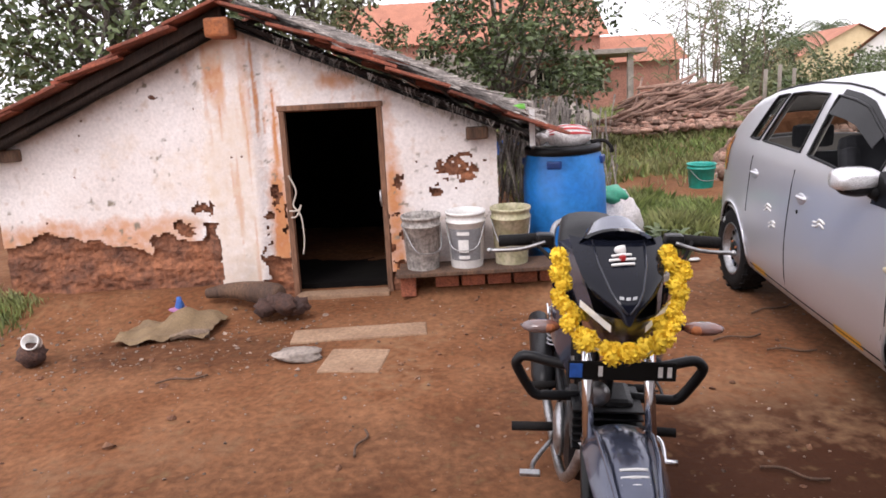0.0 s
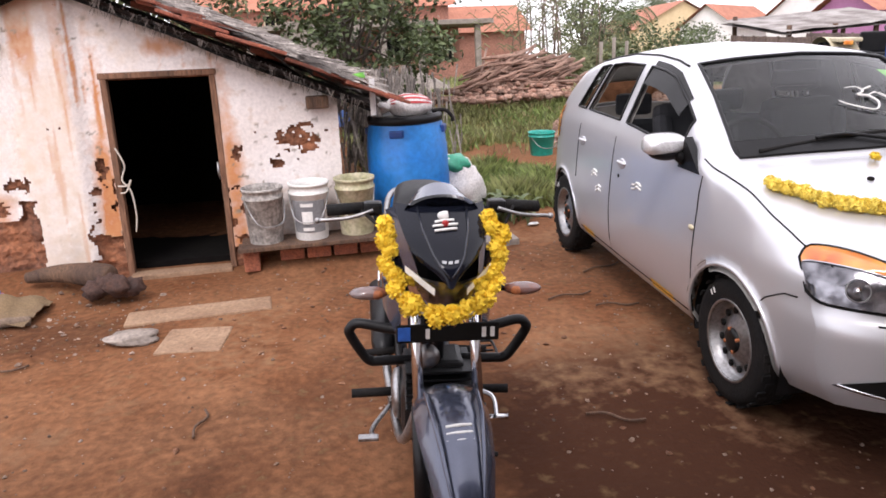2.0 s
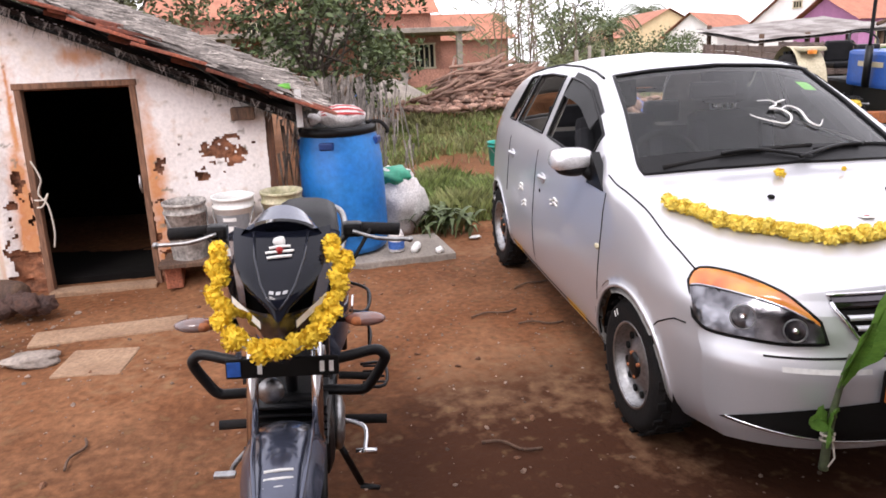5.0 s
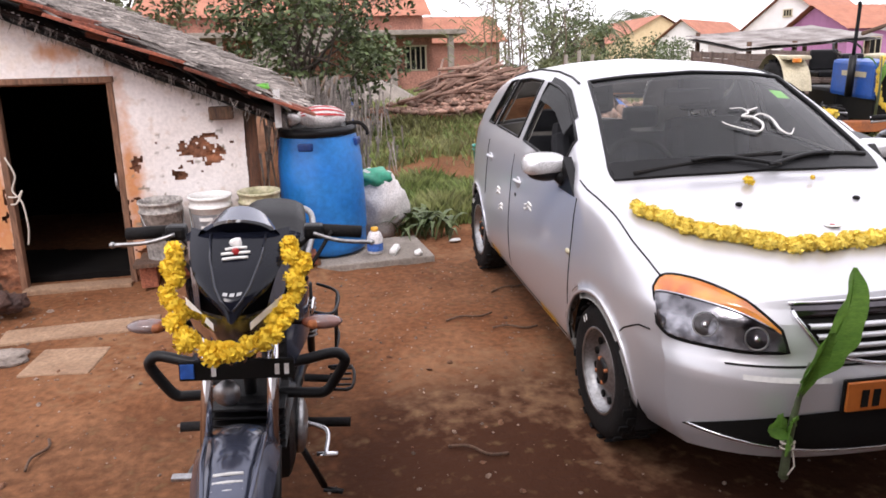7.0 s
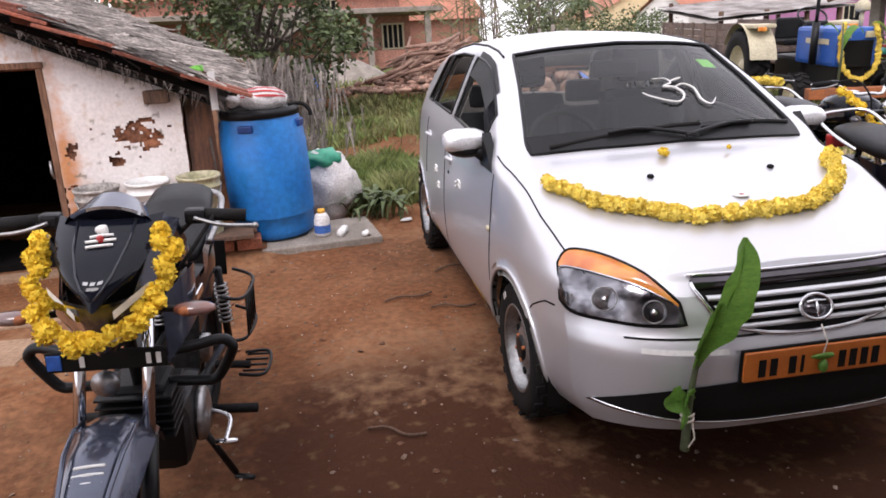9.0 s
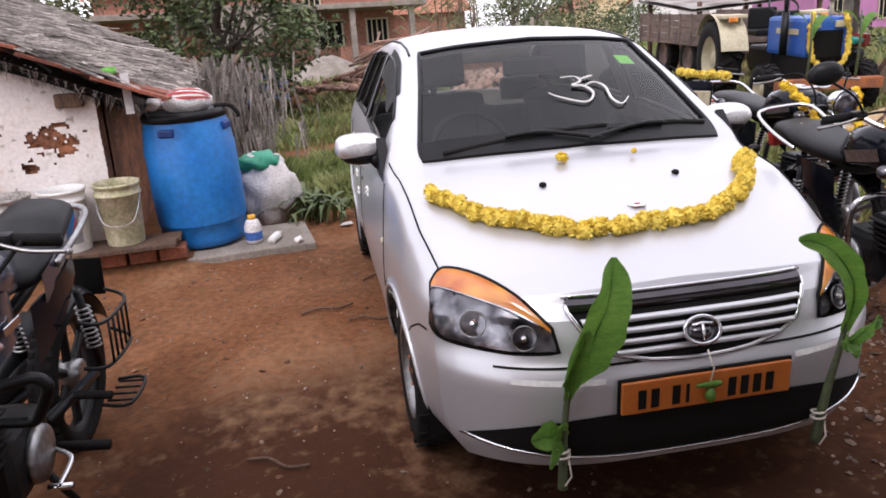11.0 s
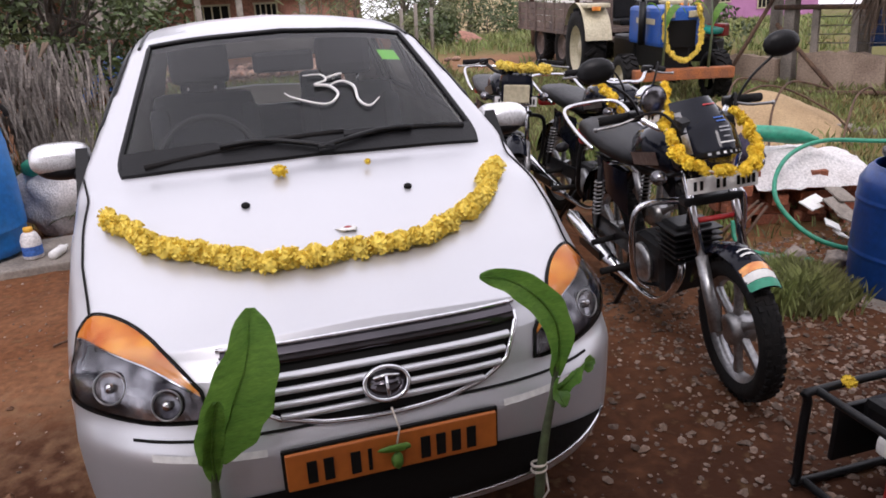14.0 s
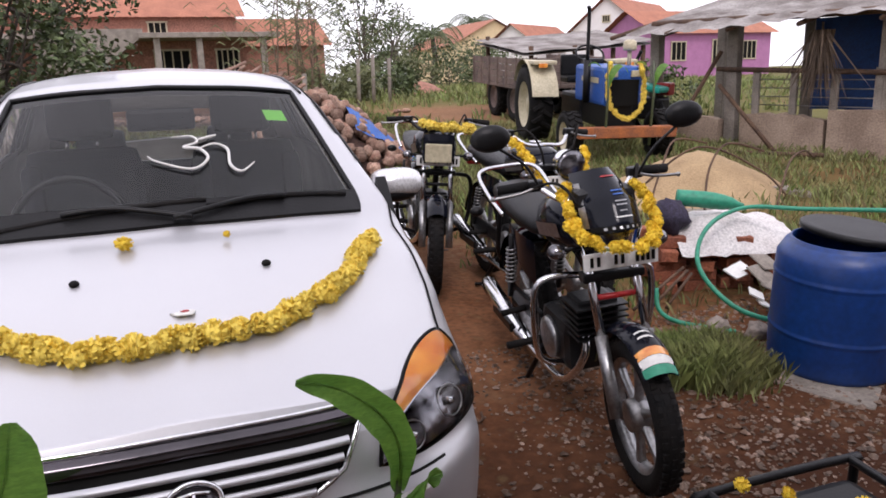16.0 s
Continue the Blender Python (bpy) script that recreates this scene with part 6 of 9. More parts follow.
rounded(bike, "fuel_tank", M_GREYPAINT, [(0.40, 0, 0.93, 0.09, 0.05, 2.5), (0.47, 0, 0.94, 0.125, 0.085, 2.5), (0.60, 0, 0.945, 0.145, 0.105, 2.6), (0.74, 0, 0.915, 0.12, 0.095, 2.5), (0.84, 0, 0.86, 0.08, 0.06, 2.3)], "grey fuel tank")
for sg in (-1, 1):
    part("tank_shroud", Shape().grid([[(sg * (0.125 + 0.055 * math.sin(math.pi * v)), 0.30 + 0.34 * v, 0.90 - 0.02 * v - 0.20 * u * (1 - 0.35 * v) + 0.05 * math.sin(math.pi * v)) for u in np.linspace(0, 1, 6)] for v in np.linspace(0, 1, 9)]), M_GREYPAINT, bike, "grey tank shroud")
    part("shroud_badge", Shape().box(sg * 0.19, 0.48, 0.845, 0.006, 0.10, 0.025, bev=0.002), M_CHROME, bike)
    part("side_panel", Shape().grid([[(sg * (0.115 + 0.02 * math.sin(3 * v)), 0.78 + 0.40 * v, 0.78 + 0.05 * v - 0.20 * u * (1 - 0.6 * v)) for u in np.linspace(0, 1, 5)] for v in np.linspace(0, 1, 7)]), M_BLACKGLOSS, bike)
    part("tail_panel", Shape().grid([[(sg * (0.135 - 0.05 * v ** 2), 0.86 + 0.50 * v, 0.86 + 0.10 * v - 0.10 * u * (1 - 0.5 * v)) for u in np.linspace(0, 1, 4)] for v in np.linspace(0, 1, 8)]), M_GREYPAINT, bike, "grey tail panel")
rounded(bike, "seat", M_SEAT, [(0.80, 0, 0.845, 0.09, 0.03, 2.4), (0.86, 0, 0.855, 0.125, 0.045, 2.8), (1.0, 0, 0.865, 0.135, 0.045, 3.0), (1.12, 0, 0.925, 0.13, 0.055, 2.6), (1.28, 0, 0.965, 0.115, 0.05, 2.4), (1.36, 0, 0.965, 0.07, 0.025, 2.2)], "black vinyl seat")
part("grab_rail", Shape().tube(smooth_path([(-0.135, 0.98, 0.855), (-0.15, 1.2, 0.915), (-0.10, 1.40, 0.945), (0.10, 1.40, 0.945), (0.15, 1.2, 0.915), (0.135, 0.98, 0.855)], 5), 0.013, 8), M_STEEL, bike, "silver grab rail")
part("tail_lamp", Shape().box(0, 1.40, 0.88, 0.14, 0.06, 0.07, bev=0.02), M_RED, bike, "red tail lamp")
arc_fender(bike, 1.27, 0.30, 0.36, 0.35, 1.9, 0.075, M_BLACKP, "rear_mudguard", "black rear mudguard", 0.04)
engine_block(bike, 0.55)
part("exhaust", Shape().tube(smooth_path([(-0.05, 0.42, 0.52), (-0.08, 0.36, 0.40), (-0.12, 0.50, 0.24), (-0.15, 0.80, 0.27), (-0.17, 1.0, 0.34)], 5), 0.018, 8), M_STEEL, bike, "steel exhaust pipe")
part("silencer", Shape().tube([(-0.17, 0.98, 0.33), (-0.175, 1.05, 0.36), (-0.19, 1.45, 0.47)], [0.03, 0.05, 0.045], 14), M_BLACKP, bike, "black silencer with a heat shield")
part("number_board", Shape().box(0, 1.52, 0.62, 0.20, 0.01, 0.16, bev=0.004), M_INK, bike)
for sg in (-1, 1):
    gpath = [(sg * 0.08, 0.36, 0.705), (sg * 0.17, 0.375, 0.715), (sg * 0.255, 0.39, 0.728), (sg * 0.283, 0.395, 0.712), (sg * 0.285, 0.40, 0.685), (sg * 0.245, 0.42, 0.605), (sg * 0.222, 0.425, 0.580), (sg * 0.19, 0.43, 0.575), (sg * 0.08, 0.45, 0.570)]
    part("crash_guard", Shape().tube(smooth_path(gpath, 6), 0.0165, 10), M_BLACKP, bike, "black crash guard")
part("brake_pedal", Shape().tube(smooth_path([(-0.15, 0.70, 0.27), (-0.22, 0.58, 0.24), (-0.22, 0.48, 0.26)], 5), 0.009, 7).box(-0.235, 0.46, 0.27, 0.07, 0.03, 0.014, bev=0.004), M_STEEL, bike)
part("gear_lever", Shape().tube(smooth_path([(0.14, 0.70, 0.32), (0.22, 0.62, 0.33), (0.22, 0.50, 0.31)], 5), 0.009, 7).tube([(0.19, 0.50, 0.31), (0.26, 0.50, 0.31)], 0.011, 8), M_CHROME, bike)
part("side_stand", Shape().tube([(0.12, 0.66, 0.26), (0.20, 0.74, 0.03)], 0.013, 8).tube([(0.20, 0.74, 0.015), (0.27, 0.72, 0.012)], 0.012, 8), M_BLACKP, bike, "side stand let down")
sg_ = part("saree_guard", Shape().tube(smooth_path([(0.15, 1.02, 0.62), (0.23, 1.06, 0.60), (0.24, 1.30, 0.60), (0.15, 1.36, 0.62)], 5), 0.007, 6).tube(smooth_path([(0.15, 1.02, 0.44), (0.23, 1.06, 0.43), (0.24, 1.30, 0.43), (0.15, 1.36, 0.45)], 5), 0.007, 6), M_BLACKP, bike, "black leg guard grille")
for k in range(5):
    part("guard_bar", Shape().tube([(0.238, 1.08 + 0.055 * k, 0.60), (0.238, 1.08 + 0.055 * k, 0.43)], 0.005, 6), M_BLACKP, sg_)
step_ = part("foot_step", Shape().tube(smooth_path([(0.20, 1.0, 0.30), (0.30, 1.0, 0.30), (0.30, 1.20, 0.30), (0.20, 1.20, 0.30)], 4), 0.007, 6), M_BLACKP, bike)
for k in range(4):
    part("step_bar", Shape().tube([(0.21, 1.03 + 0.05 * k, 0.30), (0.30, 1.03 + 0.05 * k, 0.30)], 0.005, 6), M_BLACKP, step_)
part("cable_loom", Shape().tube(smooth_path([(-0.25, 0.50, 1.08), (-0.14, 0.36, 1.00), (-0.05, 0.34, 0.85), (-0.06, 0.30, 0.62)], 6), 0.006, 6).tube(smooth_path([(0.25, 0.50, 1.08), (0.18, 0.42, 0.98), (0.08, 0.40, 0.85)], 6), 0.006, 6), M_RUBBER, bike)
loop = smooth_path([(-0.165, 0.33, 1.105), (-0.185, 0.27, 1.04), (-0.175, 0.20, 0.97), (-0.125, 0.10, 0.90), (-0.05, 0.055, 0.875), (0.04, 0.055, 0.872), (0.115, 0.10, 0.895), (0.165, 0.20, 0.965), (0.18, 0.27, 1.05), (0.155, 0.34, 1.13)], 6)
loop = [HEAD_C + (p - HEAD_C) * 0.91 for p in loop]
garland(BIKE, loop, 0.028, M_MARIGOLD, "yellow marigold garland hung round the motorcycle cowl", "garlands", 42, 0.6)


# the commuter motorcycles
def commuter(m, label, steer, wheel_r=0.305, reach_up=0.15, round_lamp=False, mirrors=True, fairing=True, stand=True):
    b = thing("motorcycle", m, label, "motorcycle", "motorcycles")
    st = common(b, 1.235, wheel_r, steer, M_STEEL)
    fd = arc_fender(st, 0.0, wheel_r, 0.345, 0.25, 2.25, 0.062, M_BLACKGLOSS, "front_mudguard", "gloss black front mudguard")
    if fairing:
        for k, mt in enumerate((M_ORANGE, M_WHITE, M_GREENCLOTH)):
            t0 = 1.92 + 0.11 * k
            arc_fender(fd, 0.0, wheel_r, 0.349, t0, t0 + 0.105, 0.058, mt, "painted_band", "tricolour painted band")
        for k in range(2):
            arc_fender(fd, 0.0, wheel_r, 0.3485, 1.66 + 0.09 * k, 1.69 + 0.09 * k, 0.050, M_WHITE, "white_stripe")
        def fp(u, v, out=0.0):
            hw = lerp(v, (0, 0.25, 0.6, 1), (0.105, 0.118, 0.118, 0.085))
            y = lerp(v, (0, 0.25, 0.6, 1), (0.11, 0.095, 0.16, 0.315)) + 0.12 * abs(u) ** 2.0
            z = lerp(v, (0, 0.25, 0.6, 1), (0.90, 0.965, 1.06, 1.145)) - 0.035 * abs(u) ** 2
            return Vector((hw * u, y - out, z + out * 0.6))
        hd = part("headlamp_fairing", Shape().grid([[fp(u, v) for u in np.linspace(-1, 1, 17)] for v in np.linspace(0.22, 1, 12)]), M_BLACKGLOSS, st, "gloss black fairing with sticker lettering")
        part("fairing_back", Shape().box(0, 0.31, 0.97, 0.24, 0.14, 0.22, bev=0.05), M_BLACKP, hd)
        part("headlamp", Shape().grid([[fp(u * 0.92, v, -0.012) for u in np.linspace(-1, 1, 11)] for v in np.linspace(0.0, 0.22, 5)]), M_LAMPIN, hd, "clear rectangular headlamp")
        part("headlamp_glass", Shape().grid([[fp(u * 0.92, v, 0.002) for u in np.linspace(-1, 1, 11)] for v in np.linspace(0.0, 0.22, 5)]), M_LENS, hd)
        for v, w, mt in ((0.885, 0.62, M_RED), (0.70, 0.42, M_NET), (0.655, 0.36, M_NET), (0.575, 0.40, M_STEEL), (0.53, 0.38, M_STEEL), (0.46, 0.26, M_STEEL), (0.39, 0.56, M_WHITE)):
            part("sticker_bar", Shape().grid([[fp(0.15 + (u - 0.5) * w, v + dv, 0.003) for u in np.linspace(0, 1, 7)] for dv in (-0.008, 0.008)]), mt, hd)
        part("visor_panel", Shape().grid([[fp(u * 0.80, v, 0.004) for u in np.linspace(-1, 1, 11)] for v in (0.235, 0.30)]), M_INK, hd)
        mk = Shape()
        for k in range(6):
            u = -0.52 + 0.2 * k
            mk.grid([[fp(u + du, v, 0.006) for du in (0, 0.08)] for v in (0.252, 0.282)])
        part("visor_marks", mk, M_STEEL, hd)
        for sg in (-1, 1):
            part("fairing_stripe", Shape().grid([[fp(sg * (0.80 + 0.14 * q), v, 0.003) for q in (0, 1)] for v in np.linspace(0.3, 0.85, 6)]), M_STEEL, hd)
    else:
        if round_lamp:
            hd = part("headlamp_shell", Shape().lathe([(0.02, 0.12), (0.06, 0.11), (0.085, 0.06), (0.092, 0.0)], 24, m=Matrix.Translation((0, 0.13, 0.93)) @ pose(0, 0, 0, -90, 0, 0), caps=False), M_CHROME, st, "round chrome headlamp")
            part("headlamp_glass", Shape().blob((0, 0.13, 0.93), (0.085, 0.025, 0.085), 18, 8, 0), M_LAMPIN, hd)
        else:
            hd = part("headlamp_shell", Shape().box(0, 0.17, 0.93, 0.22, 0.16, 0.20, bev=0.05), M_BLACKGLOSS, st, "square headlamp in a black shell")
            part("headlamp_glass", Shape().box(0, 0.085, 0.90, 0.17, 0.02, 0.12, bev=0.009), M_CREAM, hd, "pale headlamp lens")
            part("meter_hood", Shape().box(0, 0.24, 1.04, 0.20, 0.12, 0.06, bev=0.025), M_BLACKP, hd)
    bars(st, 0.42, 1.06, 0.35, 0.05, 0.10, fairing or round_lamp)
    if mirrors:
        mirror_pair(st, 0.44, 1.07, 0.20, 0.16, reach_up)
    for sg in (-1, 1):
        ind = part("indicator_stem", Shape().tube([(sg * 0.10, 0.27, 0.86), (sg * 0.17, 0.27, 0.86)], 0.008, 8), M_BLACKP, st)
        part("indicator", Shape().blob((sg * 0.20, 0.265, 0.86), (0.035, 0.035, 0.030), 12, 7, 0), M_LAMPIN, ind)
    pl = part("number_plate", Shape().box(0, 0.135, 0.845, 0.28, 0.008, 0.065, bev=0.003), M_WHITE, st, "white number plate with dark marks")
    for x in (-0.11, -0.085, -0.02, 0.005, 0.06, 0.08, 0.10, 0.12):
        part("plate_mark", Shape().box(x, 0.129, 0.845, 0.012, 0.003, 0.036), M_INK, pl)
    part("fork_brace", Shape().tube([(-0.09, 0.20, 0.68), (0.09, 0.20, 0.68)], 0.012, 8), M_RED if fairing else M_BLACKP, st)
    rounded(b, "fuel_tank", M_BLACKGLOSS, [(0.34, 0, 0.88, 0.07, 0.05, 2.4), (0.42, 0, 0.885, 0.125, 0.09, 2.6), (0.56, 0, 0.90, 0.145, 0.105, 2.7), (0.72, 0, 0.87, 0.125, 0.10, 2.6), (0.84, 0, 0.81, 0.08, 0.06, 2.3)], "gloss black fuel tank")
    part("tank_cap", Shape().lathe([(0.035, 0.0), (0.035, 0.012), (0.0, 0.016)], 16, m=Matrix.Translation((0, 0.56, 1.0))), M_CHROME, b)
    for sg in (-1, 1):
        part("tank_decal", Shape().grid([[(sg * (0.1475 - 0.02 * (v - 0.5) ** 2 - 0.015 * u), 0.44 + 0.25 * v, 0.92 - 0.06 * u - 0.05 * v) for u in (0, 0.5, 1)] for v in np.linspace(0, 1, 6)]), M_STEEL, b, "grey tank decal")
        part("side_panel", Shape().grid([[(sg * (0.12 + 0.02 * math.sin(3 * v)), 0.80 + 0.36 * v, 0.74 + 0.02 * v - 0.22 * u * (1 - 0.5 * v)) for u in np.linspace(0, 1, 5)] for v in np.linspace(0, 1, 7)]), M_BLACKGLOSS, b)
    seat_ = rounded(b, "seat", M_SEAT, [(0.74, 0, 0.80, 0.09, 0.025, 2.4), (0.82, 0, 0.805, 0.125, 0.045, 3.0), (1.0, 0, 0.81, 0.14, 0.05, 3.2), (1.22, 0, 0.835, 0.14, 0.055, 3.2), (1.44, 0, 0.845, 0.115, 0.045, 3.0), (1.50, 0, 0.845, 0.07, 0.02, 2.4)], "long black seat")
    part("grab_rail", Shape().tube(smooth_path([(-0.16, 1.12, 0.80), (-0.17, 1.35, 0.86), (-0.15, 1.54, 0.93), (0, 1.58, 0.94), (0.15, 1.54, 0.93), (0.17, 1.35, 0.86), (0.16, 1.12, 0.80)], 5), 0.011, 8), M_CHROME, b, "chrome grab rail")
    part("tail_lamp", Shape().box(0, 1.58, 0.76, 0.13, 0.07, 0.09, bev=0.02), M_RED, b)
    arc_fender(b, 1.235, 0.305, 0.37, 0.2, 1.9, 0.08, M_BLACKGLOSS, "rear_mudguard", "black rear mudguard")
    for sg in (-1, 1):
        part("rear_indicator", Shape().blob((sg * 0.19, 1.52, 0.73), (0.04, 0.03, 0.028), 12, 7, 0), M_BLACKP, b)
    engine_block(b, 0.56)
    part("exhaust", Shape().tube(smooth_path([(-0.05, 0.44, 0.50), (-0.08, 0.36, 0.38), (-0.13, 0.48, 0.22), (-0.15, 0.75, 0.21), (-0.16, 0.92, 0.23)], 5), 0.017, 8), M_CHROME, b, "chrome exhaust pipe")
    part("silencer", Shape().tube([(-0.16, 0.86, 0.225), (-0.165, 0.95, 0.24), (-0.175, 1.46, 0.33), (-0.175, 1.50, 0.335)], [0.022, 0.042, 0.045, 0.03], 16), M_CHROME, b, "chrome silencer")
    part("heat_guard", Shape().box(-0.205, 1.12, 0.27, 0.02, 0.30, 0.05, bev=0.008), M_BLACKP, b)
    for sg in (-1, 1):
        part("crash_guard", Shape().tube(smooth_path([(sg * 0.04, 0.40, 0.70), (sg * 0.17, 0.42, 0.71), (sg * 0.25, 0.43, 0.66), (sg * 0.25, 0.46, 0.42), (sg * 0.20, 0.50, 0.31), (sg * 0.05, 0.56, 0.25)], 6), 0.014, 10), M_CHROME if fairing else M_BLACKP, b, "chrome crash guard")
        if stand:
            part("stand_leg", Shape().tube([(sg * 0.09, 0.80, 0.26), (sg * 0.16, 0.93, 0.012)], 0.013, 8).tube([(sg * 0.13, 0.93, 0.012), (sg * 0.21, 0.93, 0.012)], 0.012, 8), M_BLACKP, b)
    part("cable_loom", Shape().tube(smooth_path([(-0.22, 0.50, 1.06), (-0.16, 0.34, 1.10), (-0.10, 0.26, 1.0), (-0.05, 0.30, 0.85)], 6), 0.006, 6).tube(smooth_path([(0.22, 0.50, 1.06), (0.17, 0.36, 1.12), (0.10, 0.28, 1.0), (0.06, 0.30, 0.85)], 6), 0.006, 6), M_RUBBER, b)
    return b


B2 = yard(4.17, 2.28, 0.0, -11.0, 0, -5.5)
commuter(B2, "black garlanded commuter motorcycle with a tricolour-tipped front mudguard", -4.0, 0.287, 0.18)
S2 = B2 @ Matrix.Translation((0, 0.36, 0)) @ pose(0, 0, 0, 0, 0, -4) @ Matrix.Translation((0, -0.36, 0))
loop = smooth_path([(-0.135, 0.36, 1.09), (-0.15, 0.27, 1.01), (-0.135, 0.17, 0.95), (-0.08, 0.085, 0.915), (0.02, 0.065, 0.90), (0.10, 0.085, 0.915), (0.14, 0.16, 0.96), (0.15, 0.24, 1.02), (0.13, 0.31, 1.07)], 6)
garland(S2, loop, 0.026, M_MARIGOLD, "yellow marigold garland round the black fairing", "garlands", 40, 0.6)
B3 = yard(4.30, 4.55, 0.0, -14.0, 0, 3)
commuter(B3, "black motorcycle with a square headlamp parked beside the coconut heap", -8.0, fairing=False, mirrors=False)
garland(B3, smooth_path([(-0.14, 0.26, 1.075), (-0.06, 0.14, 1.065), (0.05, 0.11, 1.06), (0.15, 0.16, 1.05), (0.19, 0.26, 1.05)], 5), 0.034, M_MARIGOLD2, "yellow marigold garland over the headlamp", "garlands", 18, 0.5)
B4 = yard(4.66, 3.60, 0.0, -6.0, 0, 2)
commuter(B4, "black motorcycle with a round chrome headlamp behind another motorcycle", 6.0, round_lamp=True, mirrors=False, fairing=False)
garland(B4, smooth_path([(-0.22, 0.40, 1.03), (-0.18, 0.22, 0.93), (-0.12, 0.10, 0.80), (0.0, 0.05, 0.76), (0.12, 0.12, 0.84), (0.14, 0.26, 1.02)], 5), 0.032, M_MARIGOLD, "orange-yellow marigold garland on the handlebar", "garlands", 22, 0.5)

# ---- portable generator ----
GEN = on_yard(3.89, 1.74, 0.0, -4.0) @ Matrix.Diagonal((1, 1, 0.9, 1))
gen = thing("generator", GEN, "portable generator in a black tube frame with a red engine", "generator")
for y in (0.0, -0.44):
    part("frame_hoop", Shape().tube(smooth_path([(0.0, y, 0.06), (0.0, y, 0.36), (0.03, y, 0.40), (0.55, y, 0.40), (0.58, y, 0.36), (0.58, y, 0.06), (0.55, y, 0.025), (0.03, y, 0.025)], 4, True), 0.0145, 8, closed=True), M_BLACKP, gen, "black tube frame")
for x, z in ((0.03, 0.40), (0.55, 0.40), (0.03, 0.025), (0.55, 0.025)):
    part("frame_rail", Shape().tube([(x, 0, z), (x, -0.44, z)], 0.0145, 8), M_BLACKP, gen)
part("tank", Shape().box(0.33, -0.20, 0.33, 0.34, 0.30, 0.10, bev=0.03), M_BLACKP, gen, "black fuel tank")
part("engine_cover", Shape().box(0.20, -0.30, 0.16, 0.16, 0.20, 0.20, bev=0.03), M_RED, gen, "red engine cover")
part("air_filter", Shape().box(0.16, -0.24, 0.29, 0.13, 0.14, 0.07, bev=0.02), M_WHITE, gen, "white plastic housing")
part("alternator", Shape().lathe([(0.10, 0), (0.11, 0.03), (0.11, 0.2), (0.09, 0.24)], 20, m=Matrix.Translation((0.30, -0.12, 0.16)) @ pose(0, 0, 0, 0, 90, 0)), M_BLACKP, gen)
part("panel", Shape().box(0.30, -0.02, 0.22, 0.40, 0.02, 0.22, bev=0.006), M_BLACKP, gen)
part("base_bar", Shape().box(0.30, -0.22, 0.035, 0.52, 0.05, 0.02, bev=0.004), M_STEEL, gen)
for k, (x, y, z) in enumerate(((0.12, -0.03, 0.43), (0.22, -0.10, 0.42), (0.33, -0.24, 0.41), (0.38, -0.20, 0.42), (0.30, -0.30, 0.41), (0.42, -0.27, 0.42))):
    solo("marigold_head", BLOSSOMS[k % 4].copy(), M_MARIGOLD2, GEN @ Matrix.LocRotScale((x, y, z), Euler((0.4, k, 0)), (0.026, 0.026, 0.020)), "yellow marigold head strewn on the generator", "flower", "loose flowers")

# ---- by the hut: drum, buckets, bench, slab, sacks ----
def drum(m, r, h, material, label, lid_mat, tilt=0.0):
    g = thing("plastic_drum", m, label, "drum", "drums")
    part("barrel", Shape().lathe([(r * 0.86, 0.0), (r * 0.93, 0.015), (r * 0.955, 0.06), (r * 0.96, 0.16), (r * 0.985, 0.165), (r * 0.99, 0.175), (r, h * 0.45), (r * 0.985, h * 0.76), (r * 0.97, h * 0.775), (r * 0.95, h * 0.86), (r * 0.88, h * 0.965), (r * 0.86, h)], 48), material, g)
    for k in range(4):
        t = k * math.pi / 2 - 1.95
        part("grip_recess", Shape().box(0.0, -r * 0.905, h * 0.895, 0.11, 0.05, 0.055, bev=0.012, m=Matrix.Rotation(t + 1.57, 4, "Z")), M_NAVY, g, "moulded hand grip")
    part("clamp_ring", Shape().lathe([(r * 0.87, h - 0.035), (r * 0.915, h - 0.035), (r * 0.92, h + 0.005), (r * 0.90, h + 0.015), (r * 0.86, h + 0.015)], 48, caps=False), lid_mat, g)
    part("lid", Shape().lathe([(r * 0.88, h + 0.002), (r * 0.88, h + 0.02), (r * 0.80, h + 0.024), (r * 0.78, h + 0.014), (0, h + 0.018)], 48), lid_mat, g, "black lid")
    return g


SLAB_Y = 5.42
solo("stone_slab", Shape().box(0, 0, 0.02, 1.05, 0.62, 0.075, bev=0.012), M_CONCRETE, on_yard(1.12, 5.40, 0.0, 4), "rough grey stone slab under the blue drum", "slab")
DR = on_yard(0.90, 5.52, 0.055, 0, 0, -1.5)
drum(DR, 0.315, 0.92, M_BLUE, "tall blue plastic drum with a black lid", M_BLACKP)
sk = Shape().blob((0, 0, 0.075), (0.18, 0.105, 0.088), 22, 12, 0.12, 4.0)
bag = thing("plastic_bag", DR @ Matrix.Translation((0.03, -0.06, 0.93)) @ pose(0, 0, 0, 0, 4, 8), "red and white printed plastic sack lying on the drum lid", "bag")
part("sack", sk, M_WOVEN, bag)
for k in range(3):
    part("red_stripe", Shape().grid([[(x, -0.108 * math.sqrt(1 - (x / 0.185) ** 2) * math.cos(p), 0.075 + 0.092 * math.sqrt(1 - (x / 0.185) ** 2) * math.sin(p)) for p in (0.25 + 0.42 * k, 0.35 + 0.42 * k, 0.45 + 0.42 * k)] for x in np.linspace(-0.16, 0.16, 14)]), M_RED, bag, "red printed stripe")
